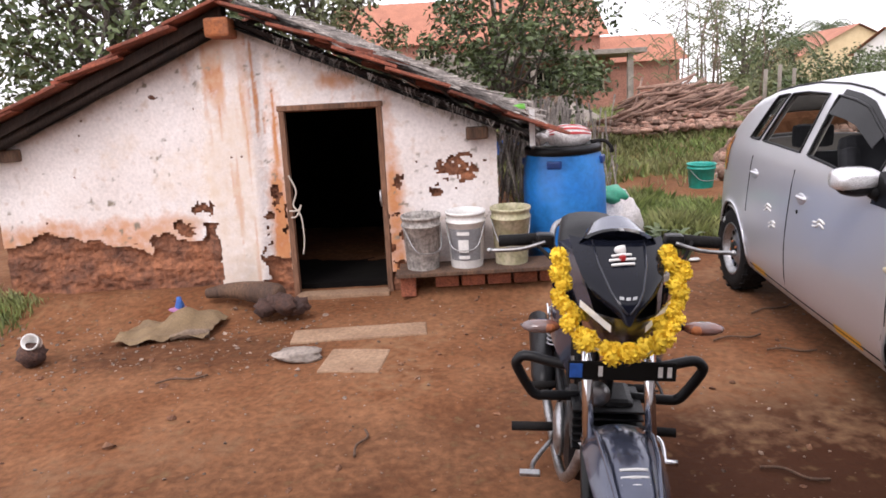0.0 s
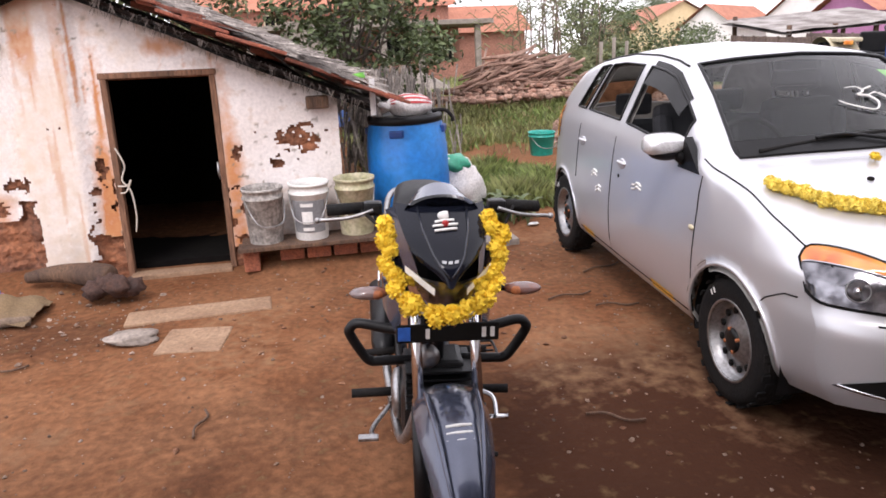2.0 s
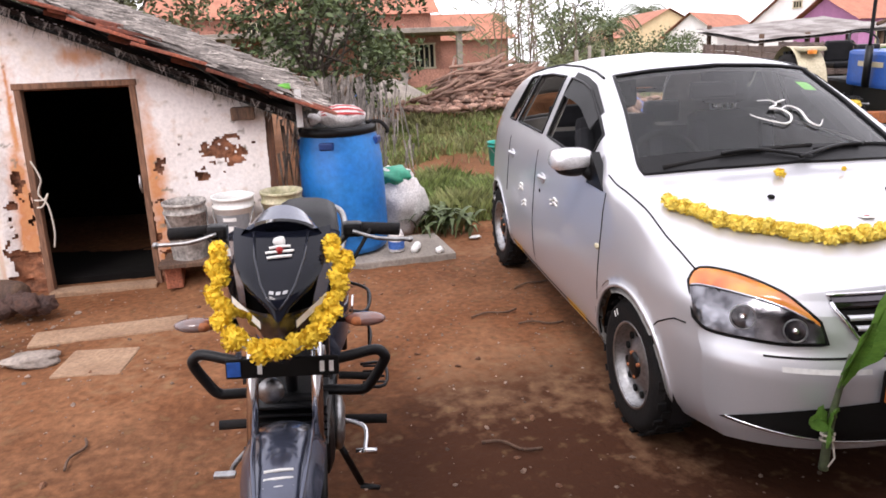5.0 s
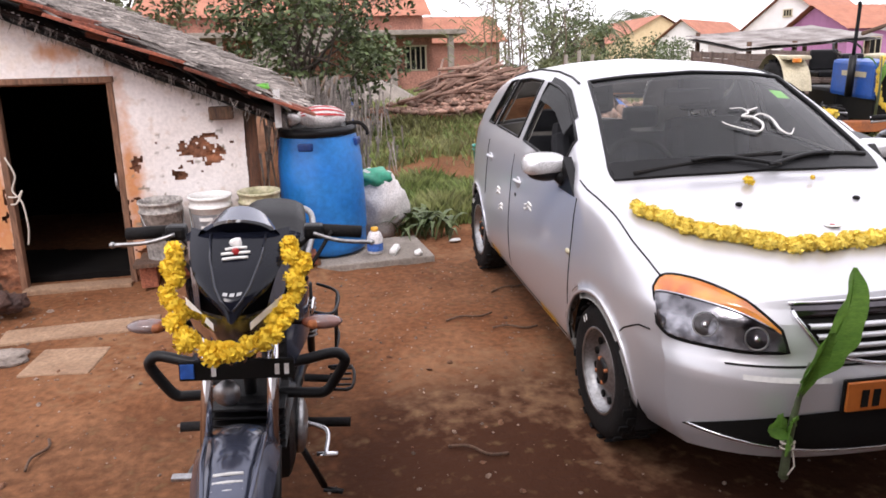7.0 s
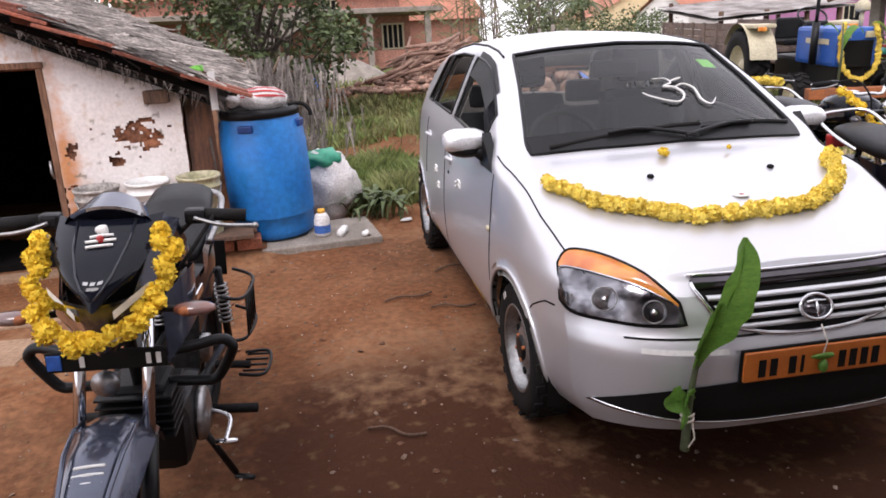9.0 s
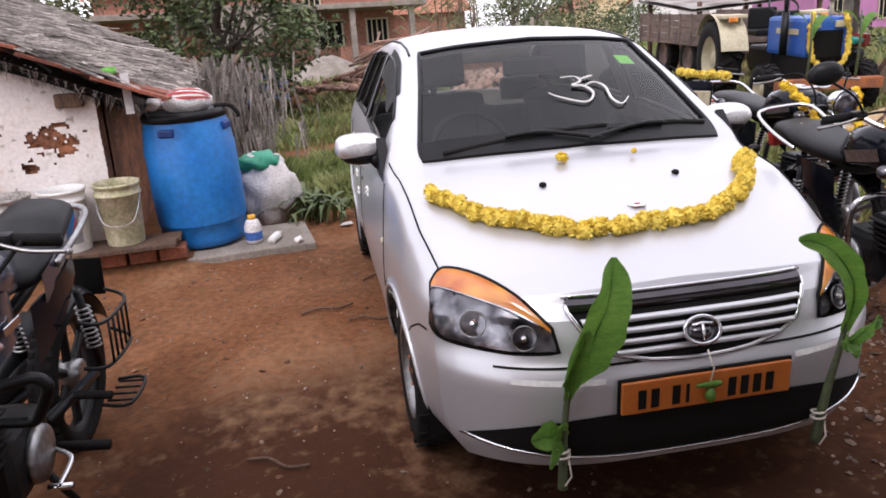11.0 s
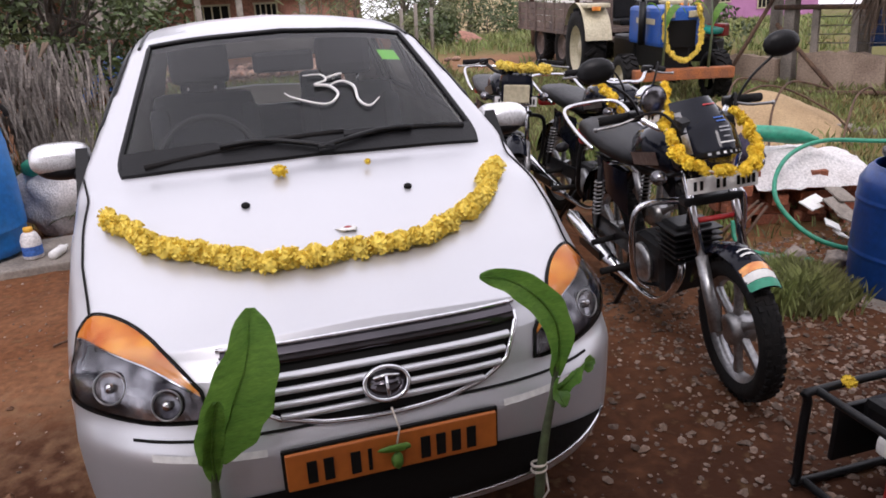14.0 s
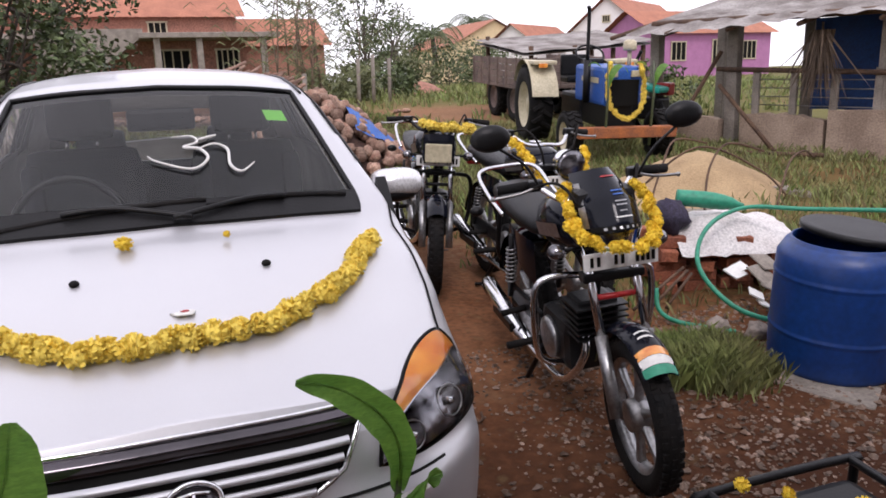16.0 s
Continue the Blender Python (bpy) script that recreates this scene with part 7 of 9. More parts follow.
part("knot", Shape().blob((-0.21, -0.02, 0.06), (0.06, 0.045, 0.04), 12, 8, 0.5, 5), M_WOVEN, bag)
part("strap", Shape().tube(smooth_path([(0.18, 0.0, 0.03), (0.28, 0.0, 0.035), (0.33, -0.02, -0.01), (0.34, -0.02, -0.05)], 5), 0.016, 6), M_RUBBER, bag, "dark rubber strap over the rim")


def bucket(m, r, h, material, label, band=None, dirty=None, teal=False):
    g = thing("bucket", m, label, "bucket", "buckets")
    part("pail", Shape().lathe([(r * 0.82, 0.0), (r * 0.84, 0.01), (r * 0.97, h * 0.80), (r * 1.04, h * 0.81), (r * 1.04, h * 0.84), (r * 0.98, h * 0.85), (r * 0.99, h * 0.95), (r * 1.05, h * 0.955), (r * 1.05, h), (r * 0.97, h), (r * 0.93, h * 0.9), (r * 0.78, 0.03), (0.0, 0.03)], 36, caps=False), material, g)
    hd = Shape().tube(smooth_path([(-r * 1.03, 0, h * 0.86), (-r * 0.7, -r * 0.95, h * 0.45), (0, -r * 1.12, h * 0.36), (r * 0.7, -r * 0.95, h * 0.45), (r * 1.03, 0, h * 0.86)], 6), 0.004, 6)
    part("handle", hd, M_STEEL, g, "wire handle")
    if band:
        s = Shape()
        s.grid([[(lerp(z, (0.18, 0.72), (0.866, 0.955)) * r * 1.004 * math.cos(t), lerp(z, (0.18, 0.72), (0.866, 0.955)) * r * 1.004 * math.sin(t), z * h) for t in np.linspace(-2.6, -0.55, 20)] for z in (0.16, 0.30, 0.45, 0.60, 0.72)])
        lb = part("label_band", s, band, g, "grey printed label")
        s = Shape()
        for z0, z1, t0, t1 in ((0.62, 0.68, -1.95, -1.3), (0.32, 0.54, -1.9, -1.35), (0.20, 0.26, -1.9, -1.3)):
            s.grid([[(0.945 * r * (0.93 + 0.09 * z) * 1.07 * math.cos(t), 0.945 * r * (0.93 + 0.09 * z) * 1.07 * math.sin(t), z * h) for t in np.linspace(t0, t1, 8)] for z in (z0, z1)])
        part("label_bars", s, M_WHITE, lb)
    return g


BENCH = on_yard(0.17, 5.08, 0.0, 1.5)
bench_ = thing("plank_bench", BENCH, "low plank bench on broken bricks against the hut wall", "bench")
for k in range(2):
    part("plank", Shape().box(0.02 * k, -0.10 + 0.17 * k, 0.135 - 0.006 * k, 1.16, 0.16, 0.028, bev=0.005), M_TIMBER, bench_, "weathered plank")
part("brick_leg", Shape().box(-0.50, 0.0, 0.04, 0.11, 0.22, 0.16, bev=0.012), M_BRICK, bench_, "red brick support")
for k in range(5):
    part("brick_leg", Shape().box(-0.22 + 0.19 * k, 0.02, 0.045, 0.17, 0.16, 0.08, bev=0.012), M_BRICK, bench_)
M_PAILDIRT = mat("cement_pail", (0.50, 0.46, 0.42), (0.27, 0.25, 0.23), rough=0.8, scale=16, fine=50, bump=0.3, grime=0.5)
M_PAILCREAM = mat("mossy_pail", (0.60, 0.54, 0.38), (0.40, 0.38, 0.22), rough=0.7, scale=9, fine=40, bump=0.1, grime=0.35)
M_LABEL = mat("label_grey", (0.20, 0.20, 0.21), (0.25, 0.25, 0.25), rough=0.6, grime=0.2)
bucket(on_yard(-0.215, 5.06, 0.145, 20), 0.138, 0.40, M_PAILDIRT, "cement-spattered grey plastic bucket on a plank")
bucket(on_yard(0.105, 5.07, 0.145, -8), 0.138, 0.41, M_WHITE, "white paint bucket with a grey label on a plank", M_LABEL)
bucket(on_yard(0.43, 5.10, 0.145, 0), 0.140, 0.41, M_PAILCREAM, "cream plastic bucket with mossy stains on a plank")
bucket(on_yard(3.15, 9.0, 0.0, 10), 0.17, 0.30, M_TEAL, "teal green plastic bucket on bare earth")
wb = thing("woven_sack", on_yard(1.36, 6.05, 0.0, 15), "bulging white woven plastic sack with a green cover", "sack")
part("sack", Shape().blob((0, 0, 0.26), (0.26, 0.22, 0.30), 26, 16, 0.30, 5.0), M_WOVEN, wb, "crumpled white sack")
part("cover", Shape().blob((-0.03, 0, 0.505), (0.17, 0.17, 0.085), 20, 10, 0.3, 4.0), M_GREENCLOTH, wb, "green plastic cover")
jar = thing("plastic_jar", on_yard(1.24, 5.30, 0.055), "clear plastic jar with a blue label and yellow cap", "jar")
part("jar_body", Shape().lathe([(0.055, 0), (0.06, 0.01), (0.06, 0.12), (0.045, 0.16), (0.025, 0.175)], 20), M_WOVEN, jar)
part("jar_label", Shape().lathe([(0.0612, 0.025), (0.0612, 0.085)], 20, caps=False), M_NET, jar, "blue label")
part("cap", Shape().lathe([(0.028, 0.172), (0.028, 0.20), (0.0, 0.202)], 16), M_YELLOW, jar, "yellow cap")
solo("plastic_bottle", Shape().lathe([(0.028, 0), (0.03, 0.02), (0.03, 0.13), (0.012, 0.17), (0.012, 0.19)], 16), M_WHITE, on_yard(1.36, 5.20, 0.075, 70, 0, 90), "white plastic bottle lying on the slab", "bottle")
solo("plastic_scrap", Shape().blob((0, 0, 0.02), (0.045, 0.03, 0.025), 10, 6, 0.5), M_WHITE, on_yard(1.55, 5.17, 0.05, 70), "white plastic scrap on the slab", "litter", "litter")
solo("plastic_scrap", Shape().blob((0, 0, 0.01), (0.06, 0.03, 0.012), 10, 6, 0.5), M_WHITE, on_yard(1.95, 5.65, 0.01, 20), "white plastic scrap on the earth", "litter", "litter")
tin = thing("tin_plate", on_yard(2.25, 6.6, 0.0), "white tin basin lying in the grass", "basin")
part("basin", Shape().lathe([(0.06, 0), (0.12, 0.05), (0.16, 0.055), (0.10, 0.03), (0.0, 0.02)], 24, caps=False), M_WHITE, tin)

# worn stone slabs and clutter before the doorway
solo("stone_slab", Shape().box(0, 0, 0, 0.86, 0.22, 0.03, bev=0.012), M_SLAB, on_yard(-0.62, 4.37, 0.0, 3), "pale worn stone slab sunk in the yard", "slab", "stepping slabs")
solo("stone_slab", Shape().box(0, 0, 0, 0.36, 0.34, 0.03, bev=0.012), M_SLAB, on_yard(-0.60, 3.93, -0.003, -8), "pale worn stone slab sunk in the yard", "slab", "stepping slabs")
solo("flat_stone", Shape().blob((0, 0, 0.02), (0.16, 0.09, 0.035), 16, 8, 0.5, 3), M_STONE, on_yard(-0.93, 4.03, 0.0, -5), "flat grey stone on the earth", "stone")
jt = Shape()
jt.grid([[(-0.30 + 0.60 * u + 0.05 * v, -0.20 + 0.40 * v - 0.04 * math.sin(6 * u), 0.012 + 0.10 * math.exp(-((u - 0.62) / 0.25) ** 2 - ((v - 0.72) / 0.35) ** 2) + 0.022 * fbm(u * 5, v * 5, 2) + 0.012 * math.sin(18 * u + 6 * v)) for u in np.linspace(0, 1, 26)] for v in np.linspace(0, 1, 20)])
solo("jute_sack", jt, M_SACK, on_yard(-1.92, 4.55, 0.02, 0), "crumpled brown jute sack on the ground", "sack")
lg = thing("rotten_log", on_yard(-1.42, 4.88, 0.03, -12), "rotten dark palm log with a split husky end", "log")
part("trunk", Shape().tube(smooth_path([(-0.36, 0.0, 0.10), (-0.15, 0.02, 0.12), (0.08, 0.0, 0.11), (0.22, -0.04, 0.09)], 5), [0.035, 0.04, 0.045, 0.05, 0.055, 0.06, 0.065, 0.07, 0.075, 0.08, 0.085, 0.085, 0.09, 0.09, 0.085, 0.07], 12), M_TIMBER, lg)
for k in range(5):
    part("husk_lump", Shape().blob((0.16 + 0.05 * k, -0.14 + 0.05 * (k % 3), 0.05 + 0.03 * (k % 2)), (0.09, 0.08, 0.06), 12, 8, 0.6, 5, seed=k), M_HUSKDARK, lg)
solo("coconut_husk", Shape().blob((0, 0, 0.07), (0.085, 0.08, 0.075), 14, 9, 0.3, 5), M_HUSKDARK, on_yard(-2.58, 4.10, 0.0), "dark coconut husk on the ground", "husk")
cup = thing("steel_cup", on_yard(-2.56, 4.12, 0.13, 0, 60, 20), "white metal cup resting on a coconut husk", "cup")
part("cup_body", Shape().lathe([(0.035, 0), (0.045, 0.01), (0.05, 0.09), (0.044, 0.09), (0.036, 0.02), (0, 0.015)], 20, caps=False), M_WHITE, cup)
part("cup_band", Shape().lathe([(0.0505, 0.05), (0.0515, 0.07)], 20, caps=False), M_STEEL, cup)
bt = thing("plastic_bottle", on_yard(-1.93, 4.83, 0.02), "small clear bottle with a pink collar", "bottle")
part("bottle", Shape().lathe([(0.03, 0), (0.032, 0.06), (0.018, 0.10), (0.016, 0.12)], 14), M_NET, bt)
part("collar", Shape().blob((0, 0, 0.03), (0.075, 0.05, 0.018), 10, 6, 0.5), M_PINK, bt)
for k, (x, y, ln, a) in enumerate(((-0.45, 2.95, 0.24, 80), (1.63, 3.95, 0.30, 8), (1.85, 3.75, 0.26, -12), (-1.55, 3.75, 0.28, 15), (2.05, 4.45, 0.34, 20), (3.75, 2.9, 0.22, 40), (1.3, 2.55, 0.25, -30))):
    solo("twig", Shape().tube(smooth_path([(-ln / 2, 0, 0.012), (-ln / 6, 0.015, 0.02), (ln / 5, -0.012, 0.014), (ln / 2, 0.02, 0.012)], 5), 0.006, 6), M_TIMBER, on_yard(x, y, 0.0, a), "thin dry twig on the earth", "twig", "twigs")
solo("fallen_frond_stem", Shape().tube(smooth_path([(-0.10, 0, 0.01), (0, 0.0, 0.03), (0.14, 0.02, 0.01)], 4), [0.02] * 4 + [0.03] * 5, 8), M_PALMDRY, on_yard(-1.75, 4.42, 0.01, 10), "pale splinter of wood", "wood scrap")


# ---- yard stones, leaves and grass ----
def scatter_stones(name, count, area, size, material, seed, label):
    rd = random.Random(seed)
    s = Shape()
    k = 0
    while k < count:
        x, y = rd.uniform(*area[0]), rd.uniform(*area[1])
        if area[2] and rd.random() > area[2](x, y):
            k += 0.2
            continue
        z = rise(y) + lie(x, y)
        r = size * rd.uniform(0.5, 1.0) ** 2 * rd.choice((1, 1, 1, 1.7))
        a = rd.uniform(0, 6.28)
        m = Matrix.Translation((x, y, z + r * 0.15)) @ pose(0, 0, 0, rd.uniform(-25, 25), rd.uniform(-25, 25), math.degrees(a))
        rr = (r, r * rd.uniform(0.6, 1), r * rd.uniform(0.4, 0.7))
        pts = [Vector((sx * rr[0] * rd.uniform(0.6, 1), sy * rr[1] * rd.uniform(0.6, 1), sz * rr[2])) for sx, sy, sz in ((1, 0.3, 0.1), (0.4, 1, 0.0), (-0.7, 0.8, 0.1), (-1, -0.3, 0), (-0.3, -1, 0.1), (0.8, -0.7, 0))]
        top, bot = Vector((0.2 * rr[0], 0.1 * rr[1], rr[2])), Vector((0, 0, -rr[2]))
        s.add(pts + [top, bot], [(i, (i + 1) % 6, 6) for i in range(6)] + [((i + 1) % 6, i, 7) for i in range(6)], True, m)
        k += 1
    ob = part(name, s, material, None, fix=False)
    tagged(ob, label, "stones", kind="stuff")


scatter_stones("gravel", 9500, ((3.2, 6.4), (1.0, 3.6), lambda x, y: 0.25 + sstep(x, 3.7, 4.6)), 0.017, M_GRAVEL, 3, "brown gravel and stone chips strewn on the earth")
scatter_stones("pebbles", 2600, ((-3.4, 3.6), (0.9, 5.2), lambda x, y: 0.4 + sstep(y, 2.5, 4.8)), 0.010, M_GRAVEL, 4, "small pebbles on the trodden yard")
scatter_stones("rubble", 260, ((-3.2, -0.9), (3.8, 4.9), None), 0.018, M_GRAVEL, 8, "crumbs of brick and bark by the hut wall")
scatter_stones("clods", 130, ((-2.5, 2.0), (1.4, 5.0), None), 0.026, M_CLOD, 9, "clods of red earth")


def bare_at(x, y):
    # trodden red earth round the teal bucket
    return 0.95 * sstep(1.0 - math.hypot((x - 3.5) / 2.3, (y - 8.9 + 0.3 * fbm(x, y, 3)) / 1.3), 0.0, 0.35)


def blades(name, count, area, height, material, seed, label, want=None, width=0.006):
    rd = random.Random(seed)
    s = Shape()
    k = 0
    while k < count:
        k += 1
        x, y = rd.uniform(*area[0]), rd.uniform(*area[1])
        w = want(x, y) if want else turf_at(x, y) * (1 - bare_at(x, y))
        if rd.random() > w:
            continue
        z = rise(y) + lie(x, y)
        tuft = 0.5 + 0.9 * max(0.0, fbm(x * 1.3, y * 1.3, 11) + 0.35)
        for q in range(4):
            h = height * tuft * rd.uniform(0.5, 1.2)
            a, lean = rd.uniform(0, 6.28), rd.uniform(0.15, 0.8)
            bx, by = x + rd.uniform(-0.05, 0.05), y + rd.uniform(-0.05, 0.05)
            dx, dy = math.cos(a), math.sin(a)
            wd = width * rd.uniform(0.7, 1.3) * (1 + 0.10 * max(y - 5, 0))
            s.add([(bx - dy * wd, by + dx * wd, z - 0.01), (bx + dy * wd, by - dx * wd, z - 0.01), (bx + dx * h * lean * 0.45 + dy * wd * 0.7, by + dy * h * lean * 0.45 - dx * wd * 0.7, z + h * 0.65), (bx + dx * h * lean, by + dy * h * lean, z + h)], [(0, 1, 2), (0, 2, 3)])
    tagged(part(name, s, material, None, fix=False, smooth=False), label, "grass", kind="stuff")


blades("grass", 9000, ((0.6, 6.5), (5.8, 12.5)), 0.16, M_GRASS, 21, "patchy green grass behind the yard")
blades("grass", 9000, ((4.4, 13.0), (2.9, 12.0)), 0.12, M_GRASS, 22, "trampled green grass by the shed")
blades("dry_grass", 4500, ((4.4, 12.0), (3.0, 13.0)), 0.13, M_DRYGRASS, 23, "tufts of yellowed dry grass")
blades("dry_grass", 3500, ((0.8, 6.5), (6.2, 13.0)), 0.16, M_DRYGRASS, 24, "yellowed dry weeds behind the yard")
blades("grass", 2500, ((-4.2, -2.7), (3.2, 5.2)), 0.10, M_GRASS, 25, "weeds at the corner of the hut")
blades("grass", 4200, ((4.7, 5.7), (2.2, 3.3)), 0.10, M_GRASS, 26, "tuft of green grass by the drum", want=lambda x, y: sstep(1 - math.hypot((x - 5.05) / 0.38, (y - 2.95) / 0.40), 0, 0.5))
blades("tall_grass", 2600, ((1.35, 2.7), (6.2, 7.9)), 0.20, M_GRASS, 27, "tall green grass behind the drum", want=lambda x, y: 0.9, width=0.007)
blades("far_grass", 9000, ((-8, 30), (12, 34)), 0.22, M_GRASS, 28, "rough grass in the distance", width=0.008)


def leafy(shape, c, r, count, size, rd, droop=0.3, squash=1.0):
    """Leaves about a point, denser outside, in uneven clusters."""
    for _ in range(count):
        d = Vector((rd.gauss(0, 1), rd.gauss(0, 1), rd.gauss(0, 1))).normalized()
        p = Vector(c) + Vector((d.x * r, d.y * r, d.z * r * squash)) * (rd.random() ** 0.45)
        a = Vector((rd.gauss(0, 1), rd.gauss(0, 1), rd.gauss(-droop, 0.7))).normalized()
        n = a.orthogonal().normalized()
        n.rotate(Matrix.Rotation(rd.uniform(0, 6.28), 3, a))
        w = a.cross(n)
        ln = size * rd.uniform(0.6, 1.3)
        shape.add([p, p + a * ln * 0.45 + n * ln * 0.24 + w * 0.05 * ln, p + a * ln, p + a * ln * 0.45 - n * ln * 0.24 + w * 0.05 * ln], [(0, 1, 2, 3)])


def tree(name, m, height, spread_, trunk_r, clusters, per, leaf, material, seed, label, category="tree", group="trees", low=0.35, bark=M_BARK, squash=0.8, fork=5):
    rd = random.Random(seed)
    g = thing(name, m, label, category, group)
    top = height * 0.62
    tr = smooth_path([(0, 0, -0.2), (0.05 * height * rd.uniform(-1, 1), 0.03 * height, top * 0.4), (0.06 * height * rd.uniform(-1, 1), 0.04 * height * rd.uniform(-1, 1), top)], 5)
    part("trunk", Shape().tube(tr, [trunk_r * (1 - 0.6 * k / (len(tr) - 1)) for k in range(len(tr))], 10), bark, g)
    crown = Shape()
    limbs = Shape()
    tips = []
    for k in range(clusters):
        a = 2.4 * k + rd.uniform(-0.4, 0.4)
        hz = height * (low + (1 - low) * ((k + 0.5) / clusters)) * rd.uniform(0.92, 1.05)
        rel = (hz / height - low) / (1 - low)
        rad = spread_ * (0.35 + 0.65 * math.sin(math.pi * min(0.18 + 0.72 * rel, 1))) * rd.uniform(0.45, 1.0)
        tips.append(Vector((rad * math.cos(a), rad * math.sin(a), hz)))
    for k, p in enumerate(tips):
        b0 = tr[min(len(tr) - 1, 2 + k % (len(tr) - 2))]
        limbs.tube(smooth_path([b0, b0.lerp(p, 0.5) + Vector((0, 0, 0.06 * height * rd.uniform(-0.3, 1))), p], 4), [trunk_r * 0.34 * (1 - 0.09 * q) for q in range(9)], 6)
        leafy(crown, p, spread_ * rd.uniform(0.26, 0.42), per, leaf, rd, squash=squash)
    part("branchwork", limbs, bark, g)
    tagged(part("crown", crown, material, g, fix=False, smooth=False), kind="stuff")
    return g


tree("tree", upright(1.1, 11.6), 3.55, 1.5, 0.09, 36, 300, 0.11, M_LEAF, 31, "dark green leafy tree behind the hut", low=0.18)
tree("tree", upright(-4.3, 10.2), 4.6, 2.1, 0.13, 52, 300, 0.12, M_LEAF, 32, "dense dark green tree behind the hut", low=0.12)
tree("tree", upright(-2.2, 12.5), 4.6, 1.5, 0.10, 30, 240, 0.12, M_LEAFPALE, 33, "paler green tree behind the hut roof", low=0.3)
tree("tree", upright(11.3, 28.0), 4.4, 1.5, 0.10, 16, 90, 0.16, M_LEAF, 34, "slender tree with an open crown", low=0.35)
tree("tree", upright(15.3, 36.0), 3.4, 1.8, 0.14, 18, 130, 0.20, M_LEAF, 35, "rounded green tree beyond the field", low=0.2)
tree("tree", upright(13.4, 31.0), 3.6, 1.4, 0.08, 12, 60, 0.15, M_LEAFPALE, 36, "pale open tree beyond the reeds", low=0.3)
for k, (x, y, h, s1) in enumerate(((14.5, 33, 1.6, 1.8), (17.5, 34, 2.0, 2.2), (20, 36, 1.8, 2.4), (8.6, 22, 1.0, 1.2), (10.6, 24, 1.0, 1.4), (23.0, 40, 2.2, 2.6), (-7.0, 14, 3.0, 2.0), (12.5, 12.6, 1.0, 0.9))):
    tree("bush", upright(x, y), h, s1, 0.03, 12, 80 if y < 20 else 130, 0.12 if y < 20 else 0.19, M_LEAF if k % 3 else M_LEAFPALE, 50 + k, "green bush with an uneven outline", "bush", "bushes", low=0.1, squash=0.7)
# dark broad-leaved weed by the drum
weed = thing("broad_leaved_weed", on_yard(1.78, 5.92, 0.0), "clump of dark broad-leaved weeds", "weed")
rd = random.Random(77)
for k in range(46):
    a, ln = rd.uniform(0, 6.28), rd.uniform(0.16, 0.30)
    sp = bezier((0.03 * math.cos(a), 0.03 * math.sin(a), 0.0), (0.06 * math.cos(a), 0.06 * math.sin(a), ln * 0.8), (ln * 0.7 * math.cos(a), ln * 0.7 * math.sin(a), ln * rd.uniform(0.7, 1.2)), (ln * 1.2 * math.cos(a), ln * 1.2 * math.sin(a), ln * rd.uniform(0.1, 0.7)), 8)
    o1 = Vector((rd.gauss(0, 0.12), rd.gauss(0, 0.10), 0))
    part("leaf", Shape().grid([[p + o1 + Vector((-math.sin(a), math.cos(a), 0)) * 0.024 * math.sin(math.pi * min(0.08 + q / 7.2, 0.97)) * u + Vector((0, 0, 0.006 * abs(u))) for u in (-1, 0, 1)] for q, p in enumerate(sp)]), M_LEAF, weed)
reeds = thing("reed_clump", upright(7.0, 20.0), "tall pale reeds in a clump", "reeds")
rd = random.Random(5)
for k in range(16):
    x, y = rd.gauss(0, 0.7), rd.gauss(0, 0.4)
    h = rd.uniform(2.4, 3.9)
    part("cane", Shape().tube([(x, y, 0), (x + rd.uniform(-0.2, 0.2), y, h * 0.6), (x + rd.uniform(-0.5, 0.5), y, h)], [0.025, 0.018, 0.008], 6), M_PALMDRY, reeds)
rl = Shape()
for k in range(1100):
    x, y, z = rd.gauss(0, 0.8), rd.gauss(0, 0.5), rd.uniform(0.4, 3.9)
    a, ln = rd.uniform(0, 6.28), rd.uniform(0.2, 0.5)
    cx, cy, w = math.cos(a), math.sin(a), rd.uniform(0.010, 0.018)
    rl.add([(x, y, z - w), (x, y, z + w), (x + ln * 0.55 * cx, y + ln * 0.55 * cy, z + ln * 0.35 + w), (x + ln * 0.55 * cx, y + ln * 0.55 * cy, z + ln * 0.35 - w), (x + ln * cx, y + ln * cy, z + ln * 0.1)], [(0, 1, 2, 3), (3, 2, 4)])
tagged(part("reed_leaves", rl, M_LEAFPALE, reeds, fix=False, smooth=False), kind="stuff")
# hanging dry fronds at the back corner of the hut
fr = thing("palm_frond_stack", upright(1.05, 8.0), "grey dry palm fronds stacked against the back of the hut", "fronds")
rd = random.Random(9)
fs = Shape()
for k in range(520):
    x, y, z = rd.gauss(0.0, 0.28), rd.gauss(0, 0.35), rd.uniform(0.35, 1.25)
    ln = rd.uniform(0.25, 0.7)
    a = rd.uniform(0, 6.28)
    fs.add([(x, y, z), (x + 0.025, y + 0.01, z), (x + 0.22 * ln * math.cos(a), y + 0.2 * math.sin(a) * ln, z - ln)], [(0, 1, 2)])
tagged(part("leaflet_mass", fs, M_THATCH, fr, fix=False, smooth=False), kind="stuff")
for k in range(6):
    part("frond_rib", Shape().tube(smooth_path([(rd.uniform(-0.3, 0.3), rd.uniform(-0.3, 0.3), 0.0), (rd.uniform(-0.2, 0.2), 0, 0.7), (rd.uniform(-0.5, 0.3), 0, 1.25)], 4), 0.016, 6), M_PALMDRY, fr)

# ---- firewood and coconut heaps ----
def heap_h(x, y, rx, ry, h):
    d = math.hypot(x / rx, y / ry)
    return h * max(0.0, 1 - d ** 1.4)


